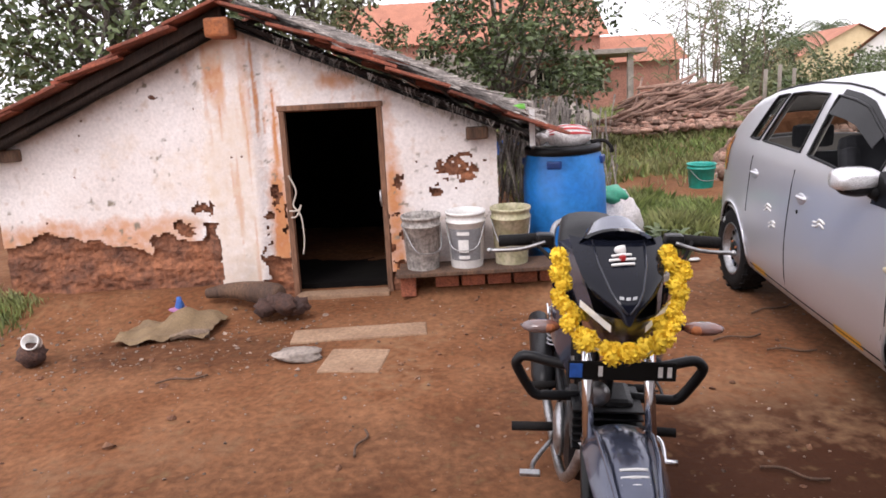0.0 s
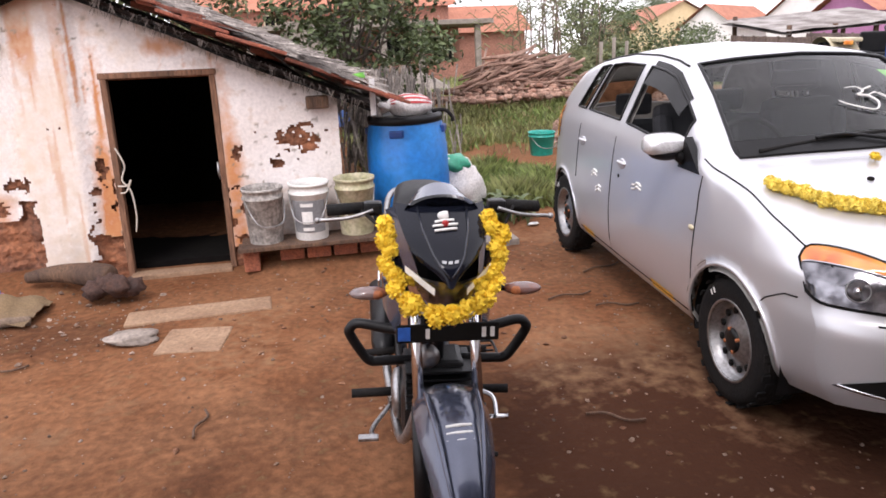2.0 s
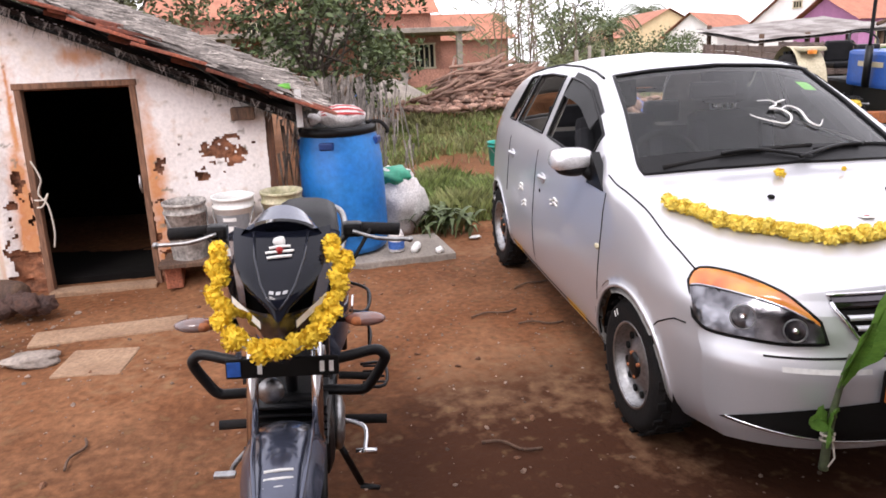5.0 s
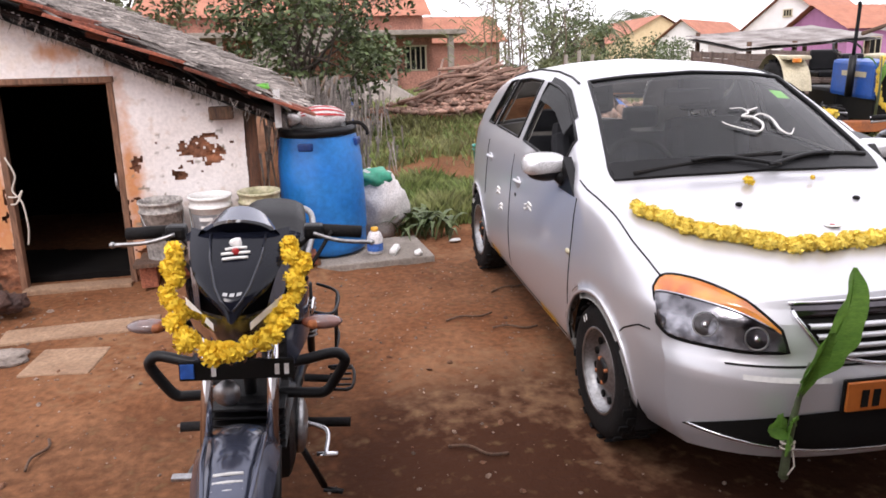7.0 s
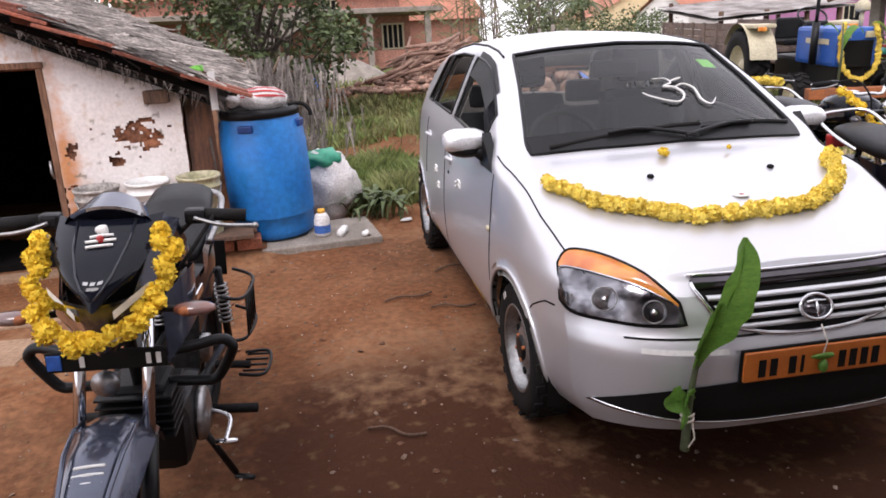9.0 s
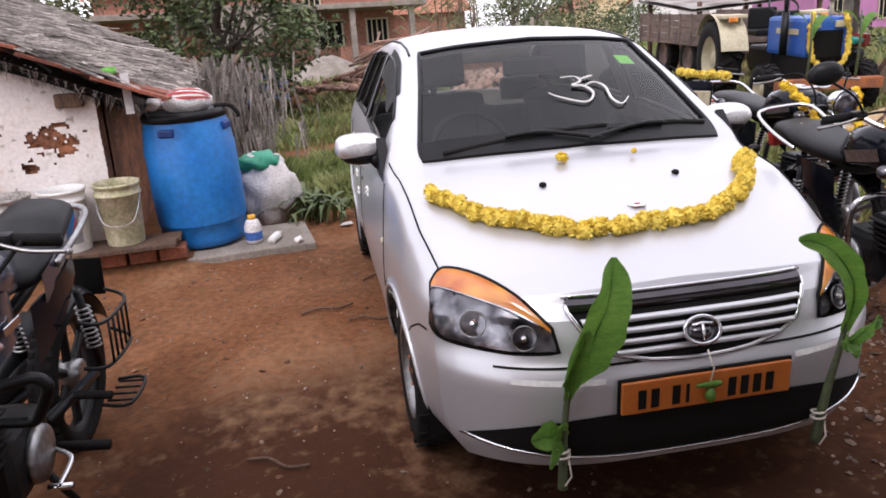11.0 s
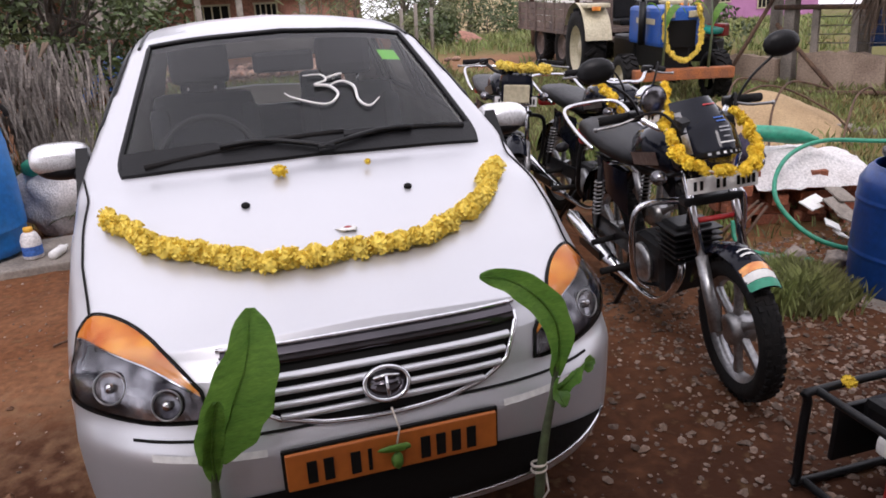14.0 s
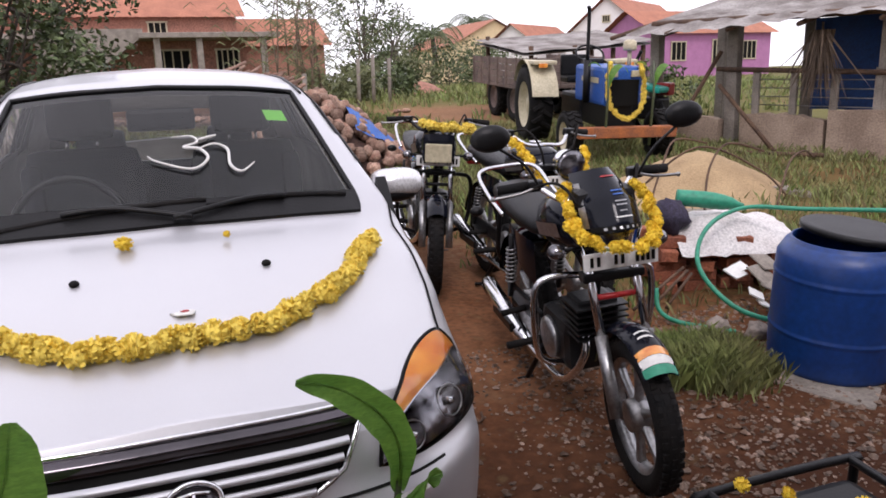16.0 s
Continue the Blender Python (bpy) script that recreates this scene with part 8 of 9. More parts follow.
wood = thing("firewood_heap", upright(4.15, 13.3), "heap of reddish firewood branches", "woodpile")
rd = random.Random(12)
part("core", Shape().grid([[(x, y, heap_h(x, y, 1.5, 0.9, 0.62) - 0.08) for x in np.linspace(-1.5, 1.5, 20)] for y in np.linspace(-0.9, 0.9, 12)]), M_FIREWOOD, wood)
for k in range(110):
    x, y = rd.gauss(0.1, 0.55), rd.gauss(-0.1, 0.32)
    z = heap_h(x, y, 1.5, 0.9, 0.62) + rd.uniform(-0.04, 0.12)
    a = rd.gauss(0.25, 0.5)
    ln = rd.uniform(0.4, 1.3)
    d = Vector((math.cos(a), 0.5 * math.sin(a), rd.gauss(0.22, 0.18))).normalized() * ln / 2
    part("branch", Shape().tube([Vector((x, y, z)) - d, Vector((x + rd.gauss(0, 0.04), y, z + rd.gauss(0, 0.04))), Vector((x, y, z)) + d], [rd.uniform(0.015, 0.035)] * 3, 6), M_FIREWOOD, wood)
hk = Shape()
rd = random.Random(14)
for k in range(420):
    x, y = rd.gauss(-0.6, 1.1), rd.gauss(-0.9, 0.5)
    hk.blob((x, y, heap_h(x, y, 1.8, 1.0, 0.35) + rd.uniform(0, 0.06)), (rd.uniform(0.04, 0.10), rd.uniform(0.04, 0.08), rd.uniform(0.03, 0.05)), 7, 5, 0.5, seed=k)
tagged(part("husk_scatter", hk, M_HUSK, wood, "pale coconut husk scraps", fix=False), kind="stuff")

coco = thing("coconut_heap", upright(4.75, 9.7), "big heap of brown coconut husks partly under a blue net", "coconut heap")
part("core", Shape().grid([[(x, y, heap_h(x, y, 1.25, 1.3, 0.95) - 0.12) for x in np.linspace(-1.3, 1.3, 20)] for y in np.linspace(-1.3, 1.3, 20)]), M_HUSKDARK, coco)
nut = [Shape().blob((0, 0, 0), (0.085, 0.075, 0.07), 9, 6, 0.35, 5, seed=k * 3.1).mesh("coconut") for k in range(5)]
for me in nut:
    me.materials.append(mat("coconut_shell", (0.25, 0.13, 0.09), (0.40, 0.27, 0.20), rough=0.95, scale=9, fine=50, bump=0.5, grime=0.5, rand=0.45))
rd = random.Random(15)
k = 0
while k < 290:
    a, q = rd.uniform(0, 6.28), math.sqrt(rd.random()) * 1.25
    x, y = q * math.cos(a), q * math.sin(a)
    if y > 0.5:
        continue
    ob = part("coconut", nut[k % 5], None, coco)
    ob.matrix_basis = Matrix.LocRotScale((x, y, heap_h(x, y, 1.25, 1.3, 0.95) + rd.uniform(-0.04, 0.05)), Euler((rd.uniform(0, 6), rd.uniform(0, 6), rd.uniform(0, 6))), (1, 1, 1))
    k += 1
net = Shape().grid([[(x, y, heap_h(x, y, 1.25, 1.3, 0.95) + 0.07 + 0.04 * fbm(x * 6, y * 6)) for x in np.linspace(0.35, 1.22, 14)] for y in np.linspace(-0.75, 0.6, 14)])
part("blue_net", net, M_NET, coco, "rumpled blue net")
coco2 = thing("covered_heap", upright(1.55, 13.3), "low heap of earth under a bright blue sheet", "heap")
part("earth_heap", Shape().grid([[(x, y, heap_h(x, y, 1.0, 0.8, 0.75) - 0.03 + 0.03 * fbm(x * 4, y * 4)) for x in np.linspace(-1, 1, 16)] for y in np.linspace(-0.8, 0.8, 14)]), M_EARTH, coco2)
part("blue_sheet", Shape().grid([[(x, y, heap_h(x, y, 1.0, 0.8, 0.75) + 0.02 + 0.03 * fbm(x * 5, y * 5)) for x in np.linspace(-0.8, 0.35, 14)] for y in np.linspace(-0.6, 0.3, 10)]), M_NET, coco2, "blue plastic sheet")
solo("sand_pile", Shape().grid([[(x, y, heap_h(x, y, 1.3, 1.0, 0.7) - 0.03 + 0.02 * fbm(x * 3, y * 3)) for x in np.linspace(-1.3, 1.3, 22)] for y in np.linspace(-1, 1, 18)]), M_CONCRETE, upright(3.35, 21.0), "grey gravel pile before the brick house", "gravel pile")

# ---- beside the black motorcycle: brick stack, sacks, hose, second drum ----
BR = on_yard(6.05, 3.95, 0.0, -18)
stack = thing("brick_stack", BR, "low stack of red bricks under sacks", "bricks")
brick_mesh = Shape().box(0, 0, 0, 0.22, 0.105, 0.07, bev=0.006).mesh("brick")
rd = random.Random(3)
for lay in range(5):
    for i in range(4):
        for j in range(3):
            if lay == 4 and (i + j) % 2:
                continue
            ob = part("brick", brick_mesh, M_BRICK, stack)
            ob.matrix_basis = Matrix.Translation((-0.40 + 0.235 * i + rd.uniform(-0.02, 0.02), -0.14 + 0.12 * j + rd.uniform(-0.015, 0.015), 0.035 + 0.074 * lay)) @ pose(0, 0, 0, rd.uniform(-2, 2), rd.uniform(-2, 2), rd.uniform(-10, 10) + (90 if (i + lay) % 3 == 0 else 0))
sheet = Shape().grid([[(-0.36 + 0.80 * u, -0.30 + 0.52 * v, 0.40 + 0.10 * math.sin(math.pi * v) * math.sin(math.pi * min(u * 1.15, 1)) - 0.13 * (1 - v) ** 3 + 0.03 * fbm(u * 4, v * 4, 1)) for u in np.linspace(0, 1, 18)] for v in np.linspace(0, 1, 14)])
solo("white_sack", sheet, M_WOVEN, BR, "white plastic sack spread over bricks", "sack")
solo("check_cloth", Shape().blob((-0.36, -0.08, 0.47), (0.11, 0.12, 0.11), 14, 9, 0.5, 5), M_CLOTH, BR, "dark checked cloth bundle on the bricks", "cloth")
solo("green_bundle", Shape().tube(smooth_path([(-0.30, 0.0, 0.58), (-0.12, -0.05, 0.57), (0.10, -0.12, 0.54)], 5), [0.055] * 7 + [0.05, 0.04, 0.02, 0.012], 12), M_GREENCLOTH, BR, "rolled green plastic mesh on the sacks", "mesh roll")
hose = smooth_path([(0.95, -0.75, 0.62), (0.4, -0.35, 0.56), (0.05, -0.22, 0.55), (-0.28, -0.42, 0.48), (-0.40, -0.62, 0.30), (-0.25, -0.85, 0.12), (0.10, -0.98, 0.06), (0.40, -0.90, 0.06)], 8)
solo("garden_hose", Shape().tube(hose, 0.014, 8), M_GREENCLOTH, BR, "green garden hose looped over bricks", "hose")
solo("garden_hose", Shape().tube(smooth_path([(-0.62, -0.55, 0.16), (-0.62, -0.62, 0.05), (-0.55, -0.75, 0.02), (-0.30, -0.92, 0.02)], 6), 0.014, 8), M_GREENCLOTH, BR, "loose end of a green hose on the grass", "hose")
rd = random.Random(19)
for k in range(16):
    s = rd.uniform(0.10, 0.22)
    solo("tile_piece", Shape().box(0, 0, 0, s, s * rd.uniform(0.5, 0.9), 0.010, bev=0.002), M_WHITE if k % 3 else M_CONCRETE, BR @ Matrix.Translation((rd.uniform(-0.25, 0.50), -0.40 - 0.030 * k + rd.uniform(-0.02, 0.05), 0.24 - 0.013 * k)) @ pose(0, 0, 0, 28 + rd.uniform(-12, 12), rd.uniform(-10, 10), rd.uniform(0, 90)), "broken white tile leaning on bricks", "tile", "broken tiles")
for k in range(4):
    solo("stone", Shape().blob((0, 0, 0.04), (0.07, 0.06, 0.05), 12, 8, 0.5, 4, seed=k), M_STONE, BR @ Matrix.Translation((-0.55 + 0.18 * k, -0.95 + 0.1 * (k % 2), -0.01)), "rough grey stone beside the bricks", "stone", "stones")
for k in range(3):
    solo("stick", Shape().tube([(-0.75 + 0.1 * k, -0.55, 0.03), (-0.35, -0.30 - 0.06 * k, 0.20)], 0.010, 6), M_TIMBER, BR, "thin stick leaning on bricks", "stick", "sticks")
D2 = on_yard(5.66, 2.72, 0.0, 0, 0, 0)
dr2 = thing("plastic_drum", D2, "dark blue plastic drum with its black lid laid askew", "drum", "drums")
part("barrel", Shape().lathe([(0.27, 0.0), (0.295, 0.02), (0.298, 0.04), (0.304, 0.19), (0.305, 0.20), (0.309, 0.206), (0.309, 0.216), (0.305, 0.222), (0.305, 0.235), (0.307, 0.465), (0.308, 0.476), (0.311, 0.482), (0.311, 0.490), (0.308, 0.496), (0.307, 0.51), (0.305, 0.58), (0.27, 0.64), (0.25, 0.645), (0.25, 0.66), (0.24, 0.66), (0.24, 0.62)], 48, caps=False), M_NAVY, dr2)
part("lid", Shape().lathe([(0.24, 0), (0.26, 0.005), (0.262, 0.03), (0.25, 0.038), (0.20, 0.03), (0, 0.03)], 40, m=Matrix.Translation((0.10, 0.03, 0.66)) @ pose(0, 0, 0, 3, 4, 0)), M_BLACKP, dr2, "black lid")
part("inner", Shape().lathe([(0.0, 0.3), (0.23, 0.3)], 24, caps=False), M_INK, dr2)
solo("stone_slab", Shape().box(0, 0, 0, 0.55, 0.45, 0.05, bev=0.015), M_CONCRETE, on_yard(5.55, 2.62, -0.012, 30), "grey stone under the dark blue drum", "slab")
solo("plastic_scrap", Shape().blob((0, 0, 0.03), (0.04, 0.03, 0.035), 10, 6, 0.6), M_NET, on_yard(5.27, 2.86, 0.03), "pale blue plastic scrap", "litter", "litter")
# sand heap with bent rods
solo("sand_heap", Shape().grid([[(x, y, heap_h(x, y, 1.15, 0.85, 0.46) - 0.02 + 0.02 * fbm(x * 3, y * 3)) for x in np.linspace(-1.15, 1.15, 26)] for y in np.linspace(-0.85, 0.85, 20)]), M_SAND, on_yard(7.95, 6.25), "heap of yellow sand", "sand")
for k, pts in enumerate(([(-0.55, -0.75, 0.02), (-0.25, -0.45, 0.35), (0.1, -0.3, 0.55), (0.55, -0.35, 0.45)], [(-0.85, -0.1, 0.1), (-0.2, -0.2, 0.52), (0.35, -0.5, 0.30), (0.5, -0.8, 0.02)], [(0.2, -0.9, 0.02), (0.7, -0.55, 0.35), (1.3, -0.2, 0.38), (1.7, 0.0, 0.25)], [(-1.0, -0.5, 0.02), (-0.7, -0.3, 0.4), (-0.3, 0.0, 0.58), (0.2, 0.1, 0.5)])):
    solo("bent_rod", Shape().tube(smooth_path(pts, 6), 0.011, 6), M_TIMBER, on_yard(7.95, 6.25), "bent dark reinforcing rod on the sand", "rod", "bent rods")
solo("stone_slab", Shape().box(0, 0, 0, 0.5, 0.35, 0.05, bev=0.01), M_CONCRETE, on_yard(8.75, 5.75, 0.04, -30, 0, 12), "grey slab by the sand heap", "slab")
for k in range(3):
    solo("stone_slab", Shape().box(0, 0, 0, 0.45, 0.22, 0.04, bev=0.01), M_CONCRETE, on_yard(7.15 + 0.42 * k, 5.62 - 0.03 * k, 0.01, -5 + 6 * k), "grey kerb slab along the sand", "slab", "kerb slabs")

# ---- tractor and trailer ----
TR = on_yard(8.50, 8.35, 0.0, -16.0)
trc = thing("tractor", TR, "blue tractor with cream fenders and a marigold garland", "tractor")
part("bonnet", Shape().box(0, 0.50, 0.98, 0.53, 1.24, 0.50, bev=0.055), M_TRACTOR, trc, "glossy blue bonnet")
part("radiator_grille", Shape().box(0, -0.135, 0.90, 0.40, 0.02, 0.34, bev=0.008), M_INK, trc, "black radiator grille")
for sg in (-1, 1):
    part("bonnet_decal", Shape().box(sg * 0.272, 0.42, 1.05, 0.004, 0.7, 0.07), M_CREAM, trc, "pale decal stripe")
    part("headlamp", Shape().box(sg * 0.15, -0.135, 1.14, 0.12, 0.03, 0.08, bev=0.008), M_CREAM, trc)
part("engine", Shape().box(0, 0.5, 0.62, 0.36, 1.1, 0.40, bev=0.03), M_BLACKP, trc, "dark engine")
part("gearbox", Shape().box(0, 1.5, 0.62, 0.40, 1.0, 0.36, bev=0.05), M_BLACKP, trc)
part("front_bumper", Shape().box(0, -0.30, 0.42, 1.30, 0.16, 0.14, bev=0.015), M_RUST, trc, "rusty orange front bumper beam")
part("front_axle", Shape().box(0, 0.12, 0.36, 1.2, 0.10, 0.10, bev=0.02), M_BLACKP, trc)
part("exhaust_pipe", Shape().tube([(-0.34, 0.35, 0.75), (-0.34, 0.35, 1.30)], 0.05, 10).tube(smooth_path([(-0.34, 0.35, 1.30), (-0.34, 0.35, 1.90), (-0.36, 0.33, 1.97)], 4), 0.025, 8), M_BLACKP, trc, "upright exhaust stack")
part("air_intake", Shape().tube([(0.20, 0.25, 1.2), (0.20, 0.25, 1.45)], 0.03, 8).lathe([(0.08, 0), (0.09, 0.03), (0.085, 0.11), (0.05, 0.14)], 16, m=Matrix.Translation((0.20, 0.25, 1.42))), M_CREAM, trc, "pale air cleaner cap")
part("steering_wheel", Shape().tube([(0.20 * math.cos(t), 1.28 + 0.16 * math.sin(t), 1.36 + 0.12 * math.sin(t)) for t in np.linspace(0, 6.28, 25)[:-1]], 0.015, 6, closed=True), M_BLACKP, trc)
part("dash_column", Shape().box(0, 1.15, 1.15, 0.30, 0.18, 0.30, bev=0.03), M_BLACKP, trc)
part("driver_seat", Shape().box(0, 1.85, 0.98, 0.42, 0.40, 0.10, bev=0.03).box(0, 2.05, 1.18, 0.42, 0.08, 0.32, bev=0.03), M_SEAT, trc)


def lug_wheel(parent, x, y, r, w, rim_mat):
    g = new("wheel")
    g.empty_display_size = 0.1
    g.parent = parent
    g.matrix_basis = Matrix.Translation((x, y, r)) @ pose(0, 0, 0, 0, 90 if x > 0 else -90, 0)
    t = Shape().lathe([(r * 0.58, -w * 0.45), (r * 0.75, -w * 0.52), (r * 0.93, -w * 0.5), (r * 0.96, 0), (r * 0.93, w * 0.5), (r * 0.75, w * 0.52), (r * 0.58, w * 0.45)], 36, caps=False)
    part("tyre", t, M_RUBBER, g, "lugged tyre")
    lug = Shape().box(0, 0, 0, r * 0.08, 0.05, w * 0.5).mesh("tread_lug")
    for k in range(20):
        for sg in (-1, 1):
            part("tread_lug", lug, M_RUBBER, g).matrix_basis = Matrix.Rotation(2 * math.pi * (k + 0.25 * sg) / 20, 4, "Z") @ pose(0, 0, 0, sg * 32, 0, 0) @ Matrix.Translation((r * 0.965, 0, sg * w * 0.25))
    part("rim", Shape().lathe([(r * 0.60, w * 0.44), (r * 0.55, w * 0.40), (r * 0.50, w * 0.18), (r * 0.25, w * 0.10), (r * 0.18, w * 0.25), (0, w * 0.27)], 30, caps=False), rim_mat, g, "cream wheel rim")


for sg in (-1, 1):
    lug_wheel(trc, sg * 0.62, 0.12, 0.33, 0.20, M_CREAM)
    lug_wheel(trc, sg * 0.66, 1.95, 0.60, 0.34, M_CREAM)
    part("fender", Shape().grid([[(sg * x, 1.95 + 0.68 * math.cos(t), 0.60 + (0.68 if x > 0.5 else 0.66) * math.sin(t)) for x in (0.44, 0.48, 0.80, 0.84)] for t in np.linspace(0.5, 2.9, 14)]).box(sg * 0.62, 1.62, 1.24, 0.36, 0.40, 0.06, bev=0.02), M_CREAM, trc, "cream rear fender")
    part("fender_lamp", Shape().box(sg * 0.66, 1.40, 1.20, 0.13, 0.04, 0.06, bev=0.01), M_ORANGE, trc, "orange lamp")
garland(TR, smooth_path([(-0.20, -0.14, 1.28), (-0.24, -0.20, 1.0), (-0.20, -0.26, 0.72), (0.0, -0.30, 0.58), (0.19, -0.26, 0.72), (0.24, -0.20, 1.0), (0.20, -0.14, 1.28)], 8), 0.036, M_MARIGOLD2, "yellow marigold garland hung on the tractor grille", "garlands", 64, 0.3)
for sg in (-1, 1):
    g = thing("banana_sapling", TR @ Matrix.Translation((sg * 0.30, -0.34, 0.45)), "banana sapling tied upright on the tractor bumper", "plant", "banana saplings")
    part("stalk", Shape().tube([(0, 0, -0.2), (0.02, 0, 0.45), (0.0, 0.02, 0.85)], [0.02, 0.016, 0.008], 8), M_STALK, g)
    for q, (a, ln) in enumerate(((0.5, 0.34), (2.6, 0.28))):
        sp = bezier((0.01, 0.0, 0.5), (0.02, 0, 0.7), (0.6 * ln * math.cos(a), 0.3 * ln * math.sin(a), 0.95), (ln * math.cos(a), 0.4 * ln * math.sin(a), 0.70 + 0.1 * q), 8)
        part("leaf", Shape().grid([[p + Vector((-math.sin(a), math.cos(a), 0.4)) * 0.05 * math.sin(math.pi * min(0.05 + k / 7.3, 0.98)) * u for u in (-1, 0, 1)] for k, p in enumerate(sp)]), M_BANANA, g)

TL = on_yard(10.25, 12.5, 0.0, -9.0)
trl = thing("trailer", TL, "rusty dark brown tipping trailer behind the tractor", "trailer")
M_TRAILER = mat("rusted_brown", (0.20, 0.145, 0.12), (0.11, 0.08, 0.07), rough=0.85, scale=4, fine=40, bump=0.3, grime=0.45)
for z in range(4):
    part("front_board", Shape().box(0, 0, 0.78 + 0.125 * z, 1.75, 0.04, 0.115, bev=0.008), M_TRAILER, trl)
    for sg in (-1, 1):
        part("side_board", Shape().box(sg * 0.87, 1.45, 0.78 + 0.125 * z, 0.04, 2.9, 0.115, bev=0.008), M_TRAILER, trl)
for k in range(6):
    for sg in (-1, 1):
        part("stake", Shape().box(sg * 0.905, 0.1 + 0.54 * k, 0.95, 0.03, 0.06, 0.56, bev=0.006), M_TRAILER, trl)
for x in (-0.55, 0.0, 0.55):
    part("stake", Shape().box(x, -0.035, 0.95, 0.06, 0.03, 0.56, bev=0.006), M_TRAILER, trl)
part("bed", Shape().box(0, 1.45, 0.68, 1.80, 2.95, 0.07, bev=0.01), M_TRAILER, trl)
part("drawbar", Shape().tube([(0, 0.3, 0.55), (0, -0.9, 0.5)], 0.05, 8), M_TRAILER, trl)
part("axle", Shape().tube([(-0.75, 1.5, 0.38), (0.75, 1.5, 0.38)], 0.05, 8), M_TRAILER, trl)
for sg in (-1, 1):
    for y in (0.45, 1.7):
        lug_wheel(trl, sg * 0.70, y, 0.40, 0.22, M_TRAILER)
# second implement: teal and dark machine by the shed
imp = thing("farm_implement", on_yard(10.35, 10.3, 0.0, 20), "teal and red farm implement parked by the shed", "implement")
part("hood", Shape().box(0, 0, 0.80, 0.35, 0.7, 0.10, bev=0.05, m=pose(0, 0, 0, 8, 0, 0)), M_TEAL, imp)
part("frame", Shape().box(0.05, 0, 0.45, 0.35, 0.9, 0.35, bev=0.04), M_BLACKP, imp)
part("red_box", Shape().box(0.25, -0.3, 0.75, 0.2, 0.3, 0.2, bev=0.03), M_RED, imp)
part("drive_wheel", Shape().tube([(0.3, 0.25 * math.cos(t), 0.3 + 0.25 * math.sin(t)) for t in np.linspace(0, 6.28, 21)[:-1]], 0.05, 8, closed=True), M_RUBBER, imp)
part("lever_arm", Shape().tube([(0.0, -0.4, 0.6), (-0.4, -0.8, 0.2)], 0.03, 8), M_BLACKP, imp)
part("lever_arm", Shape().tube([(0.1, 0.3, 0.9), (0.15, 0.1, 1.35)], 0.03, 8), M_BLACKP, imp)

# ---- cattle shed ----
F0, F1 = Vector((10.65, 9.72, 0)), Vector((12.35, 4.0, 0))
along = (F1 - F0).normalized()
inward = Vector((-along.y, along.x, 0))
ang = math.degrees(math.atan2(along.y, along.x))
SH = Matrix.Translation((F0.x, F0.y, rise(7.5))) @ pose(0, 0, 0, 0, 0, ang)
shed = thing("cattle_shed", SH, "open cattle shed with a tin roof on stone posts", "shed")
zoff = lambda s: rise(F0.y + along.y * s) - rise(7.5)
for s in (-0.45, 0.9, 3.0, 5.1):
    part("stone_post", Shape().box(s, 0.12, 0.75 + zoff(s), 0.17, 0.17, 2.1, bev=0.02), M_CONCRETE, shed, "grey stone post")
for s in (-0.7, 0.9, 3.0, 5.1):
    part("rear_post", Shape().box(s, 2.6, 0.9, 0.17, 0.17, 2.4, bev=0.02), M_CONCRETE, shed)
roof_rows = []
for k in range(60):
    s = -0.6 + 6.95 * k / 59
    roof_rows.append([(s, y, 1.80 + 0.22 * (y + 0.5) + 0.02 * math.sin(s * 2 * math.pi / 0.16) + zoff(2.5) + 0.04 * math.sin(3 * y + s)) for y in (-0.55, 0.3, 1.2, 2.2, 3.1)])
part("tin_roof", Shape().grid(roof_rows), M_TIN, shed, "weathered corrugated roof sheets")
part("eave_beam", Shape().tube([(-0.5, 0.05, 1.80 + zoff(0)), (6.2, 0.05, 1.80 + zoff(2.5))], 0.05, 8), M_TIMBER, shed)
for k in range(8):
    part("rafter", Shape().tube([(-0.9 + k, -0.5, 1.74 + zoff(2.5)), (-0.9 + k, 3.1, 2.50 + zoff(2.5))], 0.035, 7), M_TIMBER, shed)
for k, (s0, s1, h) in enumerate(((-0.3, 0.80, 0.36), (1.15, 2.35, 0.46), (2.40, 4.2, 0.60), (4.25, 5.8, 0.55))):
    n = 10
    s = Shape()
    top = [h + 0.05 * math.sin(math.pi * q / n) + 0.03 * fbm(q * 0.9, k, 2) for q in range(n + 1)]
    outline = [(s0, -0.2)] + [(s0 + (s1 - s0) * q / n, top[q]) for q in range(n + 1)] + [(s1, -0.2)]
    s.prism([(p[0], p[1] + zoff(p[0])) for p in outline], -0.10, 0.08, "y")
    part("mud_block", s, M_TANSLAB, shed, "low tan mud-plastered wall block")
part("rail", Shape().tube([(0.7, 0.0, 1.12 + zoff(1)), (5.5, 0.0, 1.05 + zoff(4))], 0.035, 8), M_TIMBER, shed, "pole rail")
for k in range(8):
    part("rail_post", Shape().box(1.3 + 0.55 * k, 0.05, 0.82 + zoff(2), 0.10, 0.06, 0.62, bev=0.01), M_CONCRETE, shed)
for k in range(4):
    part("wire", Shape().tube([(1.2, 0.06, 0.65 + 0.12 * k + zoff(2)), (4.8, 0.06, 0.62 + 0.12 * k + zoff(3))], 0.008, 5), M_STEEL, shed)
